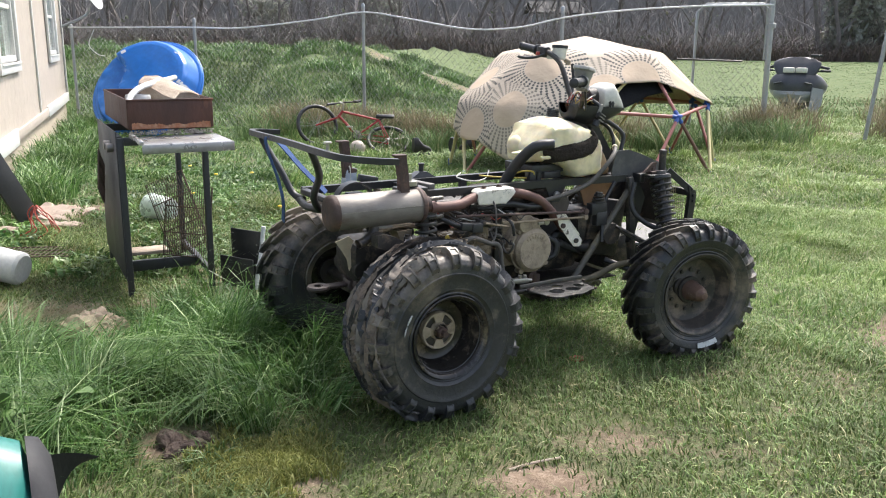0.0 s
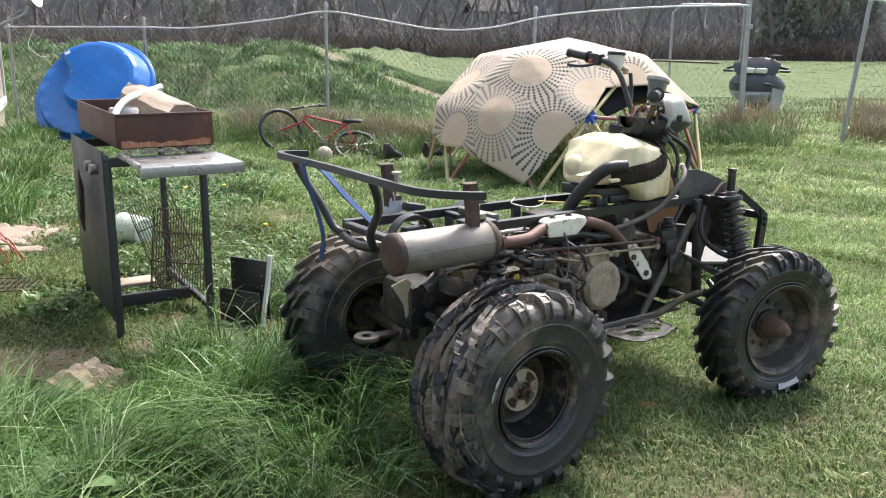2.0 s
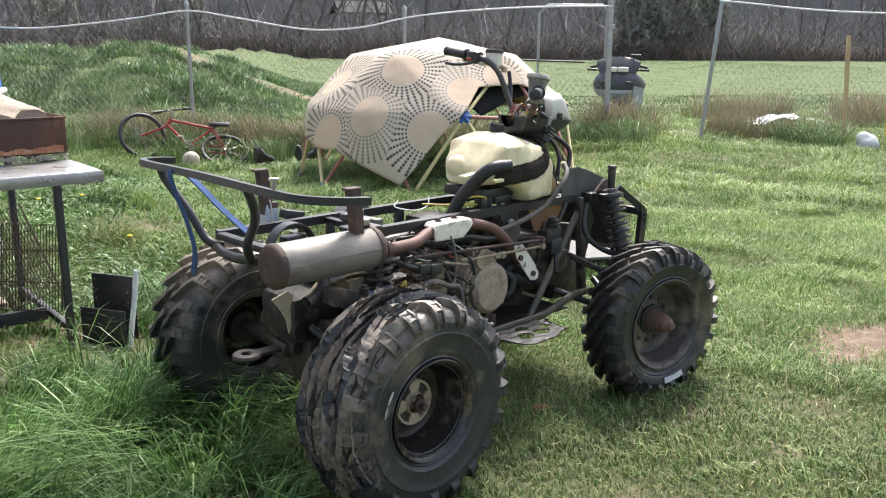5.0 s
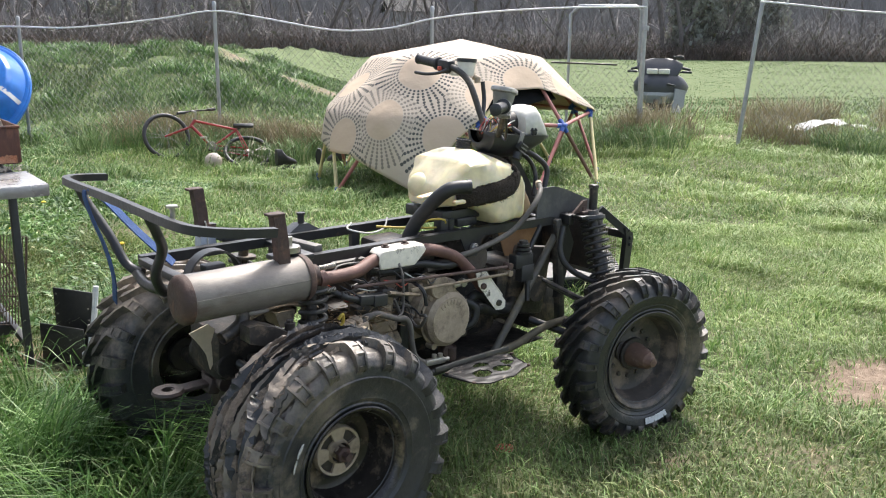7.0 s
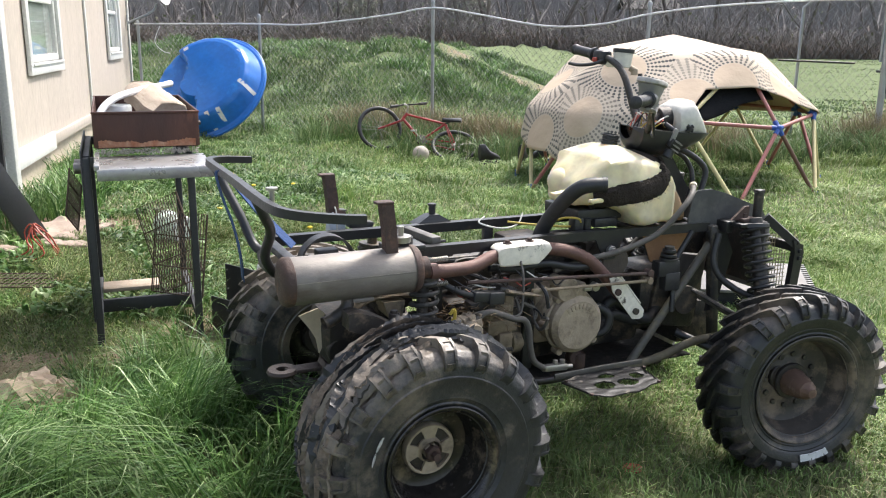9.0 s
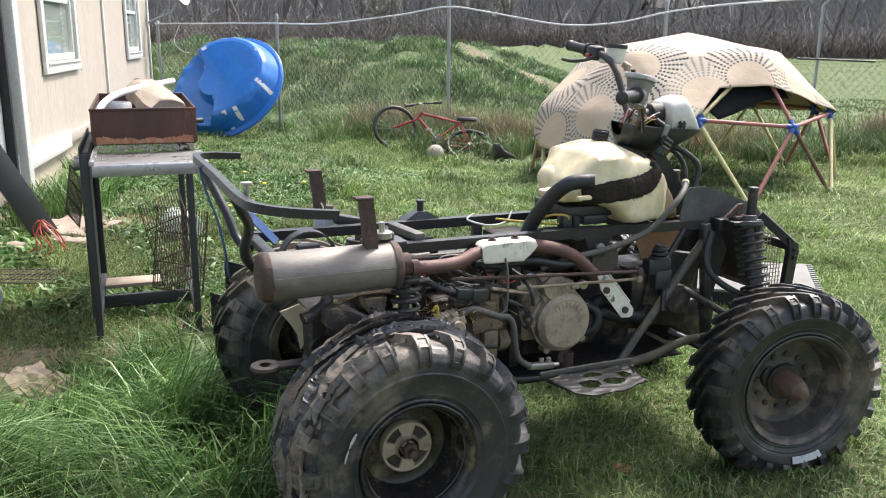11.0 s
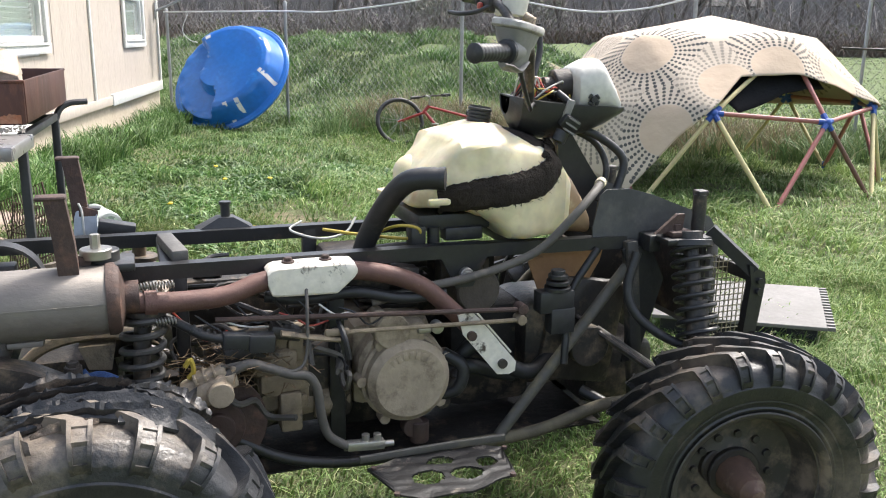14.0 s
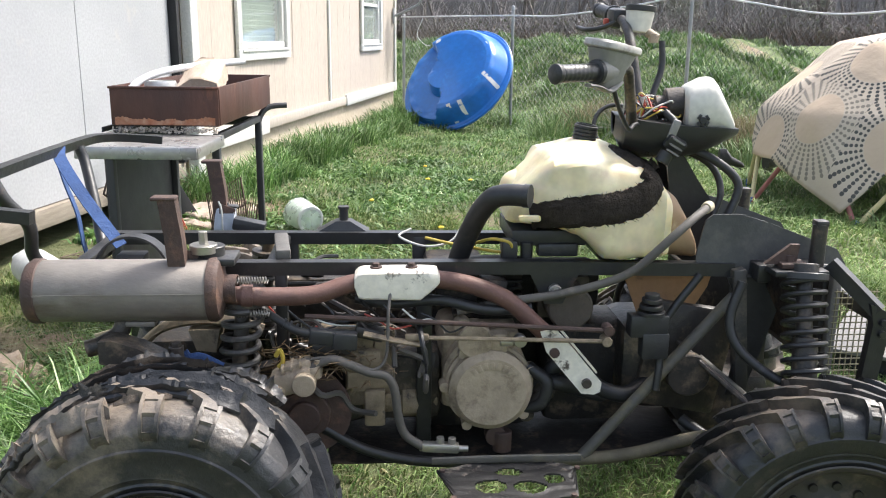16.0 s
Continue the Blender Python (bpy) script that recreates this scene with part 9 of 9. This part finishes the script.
for p in ring1 + ring2 + [apex]:
    p_ = p * 0.985
    ends = [e for e in ring1 + ring2 + feet + [apex] if 0.2 < (e - p).length < 1.0]
    part("connector", B(lambda bm: bmesh.ops.create_icosphere(bm, subdivisions=2, radius=0.032, matrix=Matrix.Translation(p_)), *[rod(p_, p_ + (e * 0.985 - p_).normalized() * 0.07, 0.022, 8) for e in ends]), HUB_BLUE, dome)
for p in feet:
    part("foot_cap", B(rod(p * 0.985 - Vector((0, 0, 0.03)), p * 0.985 + Vector((0, 0, 0.05)), 0.022, 10)), HUB_BLUE, dome)

hull = bmesh.new()
for p in ring1 + ring2 + feet + [apex]:
    hull.verts.new(p)
bmesh.ops.convex_hull(hull, input=hull.verts[:])
dome_tree = BVHTree.FromBMesh(hull)
hull.free()


def dome_skin(az, el):
    """The tent-like skin over the dome's nodes, seen from a point under its middle."""
    d = Vector((math.cos(az) * math.cos(el), math.sin(az) * math.cos(el), math.sin(el)))
    hit = dome_tree.ray_cast(Vector((0, 0, -0.4)) + d * 5, -d)
    return hit[0], hit[1]


def drape(az_list, hem, rows, out, ripple):
    """Points of a sheet hung over the skin from the crown down to the hem's height at each bearing."""
    grid = []
    for az_d in az_list:
        az = radians(az_d)
        lo, hi = 0.0, math.pi / 2
        for _ in range(24):
            m_ = (lo + hi) / 2
            p = dome_skin(az, m_)[0]
            if p is not None and p.z > hem(az_d):
                hi = m_
            else:
                lo = m_
        col = []
        for j in range(rows + 1):
            t = j / rows
            p, nr = dome_skin(az, math.pi / 2 + (hi - math.pi / 2) * t - 1e-4 * (1 - t))
            w = noise.noise(Vector((p.x * 2.2, p.y * 2.2, p.z * 2.2))) * 0.5 + noise.noise(Vector((p.x * 6, p.y * 6, p.z * 3))) * 0.3 + 0.35 * math.sin(az * 17 + 2 * t) * t
            col.append(p + nr * (out + ripple * w))
        grid.append(col)
    return grid


# cloth: fans of dots round plain discs; every fan is centre, darkness
FANS = (((1.03, 8.885, 1.045), 0.95), ((1.19, 8.41, 0.505), 0.9), ((0.657, 8.677, 0.658), 0.6), ((0.33, 9.035, 0.43), 0.8), ((1.6, 8.585, 0.844), 0.5), ((1.98, 8.75, 0.957), 0.9),
        ((2.47, 9.06, 0.87), 0.75), ((2.85, 9.42, 0.6), 0.7), ((0.5, 9.55, 0.86), 0.8), ((1.2, 10.5, 1.0), 0.8), ((2.3, 10.4, 0.9), 0.5), ((2.5, 9.7, 1.0), 0.4))
CLOTH = bpy.data.materials.new("cream_cloth_with_dotted_fans")
CLOTH.use_nodes = True
n, l = CLOTH.node_tree.nodes, CLOTH.node_tree.links
b = n["Principled BSDF"]
b.inputs["Roughness"].default_value, b.inputs["Specular IOR Level"].default_value = 0.85, 0.2
tcc = n.new("ShaderNodeTexCoord")


def mth(op, a, c=None, d=None):
    x = n.new("ShaderNodeMath")
    x.operation = op
    for i, v in enumerate((a, c, d)):
        if v is None:
            continue
        if isinstance(v, (int, float)):
            x.inputs[i].default_value = v
        else:
            l.new(v, x.inputs[i])
    return x.outputs[0]


def vec(op, a, c, want="Vector"):
    x = n.new("ShaderNodeVectorMath")
    x.operation = op
    l.new(a, x.inputs[0])
    x.inputs[1].default_value = c
    return x.outputs[want]


RAYS, RING, DISC = 36, 0.0335, 0.2
radii, spots_ = [], []
for c, dark in FANS:
    c = Vector(c) - DC
    nr = dome_tree.find_nearest(c)[1]
    t1 = Vector((0, 0, 1)).cross(nr).normalized()
    t2 = nr.cross(t1)
    rel = vec("SUBTRACT", tcc.outputs["Object"], c)
    x = n.new("ShaderNodeVectorMath")
    x.operation = "LENGTH"
    l.new(rel, x.inputs[0])
    rad_ = x.outputs["Value"]
    ang = mth("MULTIPLY", mth("ADD", mth("ARCTAN2", vec("DOT_PRODUCT", rel, t2, "Value"), vec("DOT_PRODUCT", rel, t1, "Value")), math.pi), RAYS / (2 * math.pi))
    ri = mth("DIVIDE", mth("SUBTRACT", rad_, DISC), RING)
    across = mth("MULTIPLY", mth("SUBTRACT", mth("FRACT", ang), 0.5), mth("MULTIPLY", rad_, 2 * math.pi / RAYS))
    along = mth("MULTIPLY", mth("SUBTRACT", mth("FRACT", ri), 0.5), RING)
    dd = mth("SQRT", mth("ADD", mth("MULTIPLY", across, across), mth("MULTIPLY", along, along)))
    dot = mth("LESS_THAN", dd, mth("MULTIPLY_ADD", rad_, 0.024, 0.0062))
    band = mth("MULTIPLY", mth("GREATER_THAN", rad_, DISC), mth("LESS_THAN", rad_, DISC + 8 * RING))
    radii.append(rad_)
    spots_.append(mth("MULTIPLY", mth("MULTIPLY", dot, band), dark))
nearest = radii[0]
for r_ in radii[1:]:
    nearest = mth("MINIMUM", nearest, r_)
ink = None
for r_, sp_ in zip(radii, spots_):
    one = mth("MULTIPLY", sp_, mth("LESS_THAN", r_, mth("ADD", nearest, 0.0005)))
    ink = one if ink is None else mth("ADD", ink, one)
plain = mth("LESS_THAN", nearest, DISC)


def cmix(fac, a, c):
    x = n.new("ShaderNodeMix")
    x.data_type = "RGBA"
    for sock, v in ((x.inputs["Factor"], fac), (x.inputs["A"], a), (x.inputs["B"], c)):
        if isinstance(v, tuple):
            sock.default_value = (*v, 1)
        else:
            l.new(v, sock)
    return x.outputs["Result"]


stain = n.new("ShaderNodeTexNoise")
stain.inputs["Scale"].default_value, stain.inputs["Detail"].default_value = 2.2, 5.0
l.new(tcc.outputs["Object"], stain.inputs["Vector"])
basec = cmix(plain, (0.52, 0.44, 0.35), (0.54, 0.42, 0.31))
basec = cmix(mth("MULTIPLY", mth("SUBTRACT", stain.outputs["Fac"], 0.35), 0.6), basec, (0.42, 0.34, 0.26))
l.new(cmix(ink, basec, (0.045, 0.05, 0.055)), b.inputs["Base Color"])
wv = n.new("ShaderNodeTexNoise")
wv.inputs["Scale"].default_value, wv.inputs["Detail"].default_value = 6.0, 4.0
l.new(tcc.outputs["Object"], wv.inputs["Vector"])
bp = n.new("ShaderNodeBump")
bp.inputs["Strength"].default_value, bp.inputs["Distance"].default_value = 0.3, 0.04
l.new(wv.outputs["Fac"], bp.inputs["Height"])
l.new(bp.outputs[0], b.inputs["Normal"])

HEM_A = [-205, -180, -165, -157, -150, -143, -127, -115, -108, -102, -96, -91.5, -87, -83, -76, -68, -60, -48, -38, -26, -10, 20, 60, 100, 155]
HEM_Z = [0.5, 0.42, 0.34, 0.3, 0.29, 0.3, 0.15, 0.03, 0.26, 0.46, 0.6, 0.69, 0.8, 0.88, 0.9, 0.9, 0.91, 0.84, 0.78, 0.7, 0.62, 0.6, 0.55, 0.5, 0.5]


def sheet_object(name, grid, mat_):
    rows_ = len(grid[0])
    V = np.array([p for col in grid for p in col])
    F = np.array([(i * rows_ + j, i * rows_ + j + 1, (i + 1) * rows_ + j + 1, (i + 1) * rows_ + j) for i in range(len(grid) - 1) for j in range(rows_ - 1)])
    ob = mesh_from(name, V, [F], mat_, smooth=True)
    ob.data.set_sharp_from_angle(angle=radians(50))
    ob.matrix_basis = pose(*DC)
    ob.modifiers.new("thickness", "SOLIDIFY").thickness = 0.004
    return ob


cloth = sheet_object("cloth_cover", drape([-205 + 2 * k for k in range(181)], lambda a: float(np.interp(a, HEM_A, HEM_Z)), 56, 0.03, 0.013), CLOTH)
tagged(cloth, "cream tablecloth with dotted sunburst print draped over the dome", "cloth")
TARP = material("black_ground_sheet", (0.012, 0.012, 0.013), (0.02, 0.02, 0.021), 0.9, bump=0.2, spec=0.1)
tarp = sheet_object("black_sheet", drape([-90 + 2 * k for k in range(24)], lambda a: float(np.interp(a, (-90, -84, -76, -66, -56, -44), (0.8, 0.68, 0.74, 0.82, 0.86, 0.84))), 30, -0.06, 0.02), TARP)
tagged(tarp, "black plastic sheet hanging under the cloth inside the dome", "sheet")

# ---- scooter beyond the gate ----
SC = pose(6.98, 17.3, G(6.98, 17.3), 0, 0, -30)
sct = thing("scooter", SC, "dark grey maxi scooter parked in the field", "scooter")


def skin(name, mat_, rows, n_=18, label="", parent=None):
    """A moulded body: rings of (height, half width, front, back)."""
    bm = bmesh.new()
    loft(bm, [[(hw * math.copysign(abs(math.cos(a)) ** 0.75, math.cos(a)), (y0 + y1) / 2 + (y1 - y0) / 2 * math.copysign(abs(math.sin(a)) ** 0.8, math.sin(a)), z) for a in [2 * math.pi * k / n_ for k in range(n_)]] for z, hw, y0, y1 in rows])
    return part(name, bm, mat_, sct, label)


skin("belly_pan", PLASTIC, [(0.05, 0.2, 0.0, 1.2), (0.14, 0.3, -0.1, 1.3), (0.26, 0.36, -0.16, 1.35)], label="black underside")
skin("fairing_lip", SCOOTER_GREY, [(0.2, 0.3, -0.2, 1.2), (0.28, 0.42, -0.27, 1.3), (0.36, 0.5, -0.3, 1.3), (0.42, 0.53, -0.28, 1.3)], label="silver lower lip of the fairing")
skin("front_fairing", SCOOTER, [(0.42, 0.52, -0.27, 1.3), (0.5, 0.54, -0.28, 1.3), (0.6, 0.51, -0.26, 0.9), (0.68, 0.46, -0.2, 0.6), (0.74, 0.38, -0.14, 0.4)], label="dark moulded fairing")
skin("windscreen", SCOOTER, [(0.72, 0.36, -0.13, 0.2), (0.8, 0.4, -0.09, 0.15), (0.9, 0.45, -0.03, 0.12), (0.97, 0.44, 0.02, 0.13), (1.03, 0.33, 0.07, 0.15), (1.07, 0.16, 0.1, 0.16)], label="dark tinted windscreen")
for x0 in (-0.28, 0.28):
    part("air_intake", B(lambda bm: box(bm, (x0, -0.265, 0.57), (0.16, 0.05, 0.04), m=pose(0, 0, 0, 0, 12 if x0 > 0 else -12, 0), bevel=0.015)), PLASTIC, sct)
    part("mirror", B(lambda bm: box(bm, (1.9 * x0, 0.05, 0.81), (0.2, 0.05, 0.05), bevel=0.02), rod((x0, 0.05, 0.78), (1.7 * x0, 0.05, 0.81), 0.014)), PLASTIC, sct)
for x0 in (-0.11, 0.11):
    part("headlight", B(lambda bm: box(bm, (x0 * 1.05, -0.125, 0.82), (0.215, 0.08, 0.1), bevel=0.02)), LAMP_WHITE, sct, "pale headlamp")
part("handlebar", B(lambda bm: tube(bm, [(-0.58, 0.2, 0.85), (-0.3, 0.15, 0.9), (0.3, 0.15, 0.9), (0.58, 0.2, 0.85)], 0.03, 10, 3)), PLASTIC, sct)
part("brake_lever", B(lambda bm: box(bm, (0.34, 0.12, 1.1), (0.22, 0.03, 0.045), bevel=0.012), rod((0.25, 0.15, 0.92), (0.3, 0.12, 1.09), 0.012)), PLASTIC, sct)
part("seat", B(lambda bm: box(bm, (0, 0.95, 0.72), (0.36, 0.8, 0.12), bevel=0.04)), PLASTIC, sct)
for y0 in (-0.05, 1.25):
    w = part("wheel", B(lambda bm: cyl(bm, (-0.05, y0, 0.22), (0.05, y0, 0.22), 0.13, 24)), SILVER, sct)
    part("tyre", B(lambda bm: lathe(bm, [(0.18 + 0.055 * math.cos(a), 0.055 * math.sin(a)) for a in [2 * math.pi * k / 10 for k in range(11)]], 32, pose(0, y0, 0.22, 0, 90))), RUBBER, w)
part("side_panel", B(lambda bm: plate(bm, [(-0.14, 0.04), (0.02, 0.0), (0.12, 0.15), (0.14, 0.46), (-0.1, 0.5)], 0.03, pose(0.42, -0.12, 0.0, 90, 0, 40))), SCOOTER_GREY, sct, "silver side panel")

# ---- far clutter by the right-hand fence ----
sheet = thing("plastic_sheet", pose(7.45, 12.15, G(7.45, 12.15), 0, 0, -20), "crumpled white plastic sheet in the weeds", "sheet")
bm = bmesh.new()
bmesh.ops.create_grid(bm, x_segments=24, y_segments=10, size=0.5)
for v in bm.verts:
    v.co.y *= 0.4
    v.co.z = 0.1 + 0.07 * noise.noise(v.co * 7) + 0.12 * (1 - (v.co.x * 2) ** 2) - 0.9 * v.co.y ** 2
    v.co.x *= 1.2
part("sheet_body", bm, MILKY, sheet)
drum = thing("plastic_drum", pose(7.38, 9.95, G(7.38, 9.95) + 0.16, 0, 78, -30), "yellow plastic drum lying in the grass", "drum")
part("drum_body", B(lambda bm: lathe(bm, [(0, 0), (0.13, 0), (0.16, 0.03), (0.16, 0.25), (0.165, 0.27), (0.16, 0.29), (0.15, 0.5), (0.1, 0.54), (0, 0.54)], 28)), BARREL, drum)
bag = thing("plastic_bag", pose(7.02, 9.82, G(7.02, 9.82) + 0.06), "white plastic bag in the grass", "bag")
bm = bmesh.new()
bmesh.ops.create_icosphere(bm, subdivisions=3, radius=0.13)
rough_up(bm, 0.06, 9, 4)
part("bag_body", bm, MILKY, bag)

# broad weed leaves and dandelions
WEED = material("dock_leaf", (0.16, 0.25, 0.09), (0.11, 0.19, 0.07), 0.55, scale=14, bump=0.2)
FLOWER = material("dandelion_yellow", (0.75, 0.55, 0.03), rough=0.7)
for k, (x0, y0, n_) in enumerate(((-1.46, 2.6, 6), (-1.33, 2.72, 5), (-1.66, 2.5, 4), (-2.2, 3.3, 5))):
    t = thing("dock_plant", pose(x0, y0, G(x0, y0)) @ Matrix.Scale(1.35 if k < 2 else 1.0, 4), "low broad-leaved dock plant in the grass", "weed")
    for i in range(n_):
        bm = bmesh.new()
        tilt, az, ln = 34 + 9 * i, 360 * i / n_ + 40 * k, 0.17 + 0.03 * (i % 3)
        grid = [[bm.verts.new(pose(0, 0, 0, 0, 0, az) @ Vector((ln * (0.15 + j / 6) * math.cos(radians(tilt - 5 * j)), w * 0.042 * math.sin(math.pi * (0.1 + 0.85 * j / 6)), 0.03 + ln * (j / 6) * math.sin(radians(tilt - 6 * j)) + 0.006 * abs(w)))) for w in (-1, 0, 1)] for j in range(7)]
        for a_, b_ in zip(grid, grid[1:]):
            for c_ in range(2):
                bm.faces.new((a_[c_], a_[c_ + 1], b_[c_ + 1], b_[c_]))
        part("leaf", bm, WEED, t)
r5 = random.Random(3)
for k in range(5):
    x0, y0 = r5.uniform(-2.6, -0.4), r5.uniform(6.2, 9.2)
    t = thing("dandelion", pose(x0, y0, G(x0, y0)), "yellow dandelion in the lawn", "flower", "dandelions in the lawn")
    part("stem", B(rod((0, 0, 0), (0.01, 0, 0.08), 0.003, 5)), WEED, t)
    part("flower_head", B(lambda bm: lathe(bm, [(0, 0.078), (0.014, 0.08), (0.02, 0.088), (0.012, 0.094), (0, 0.095)], 10)), FLOWER, t)
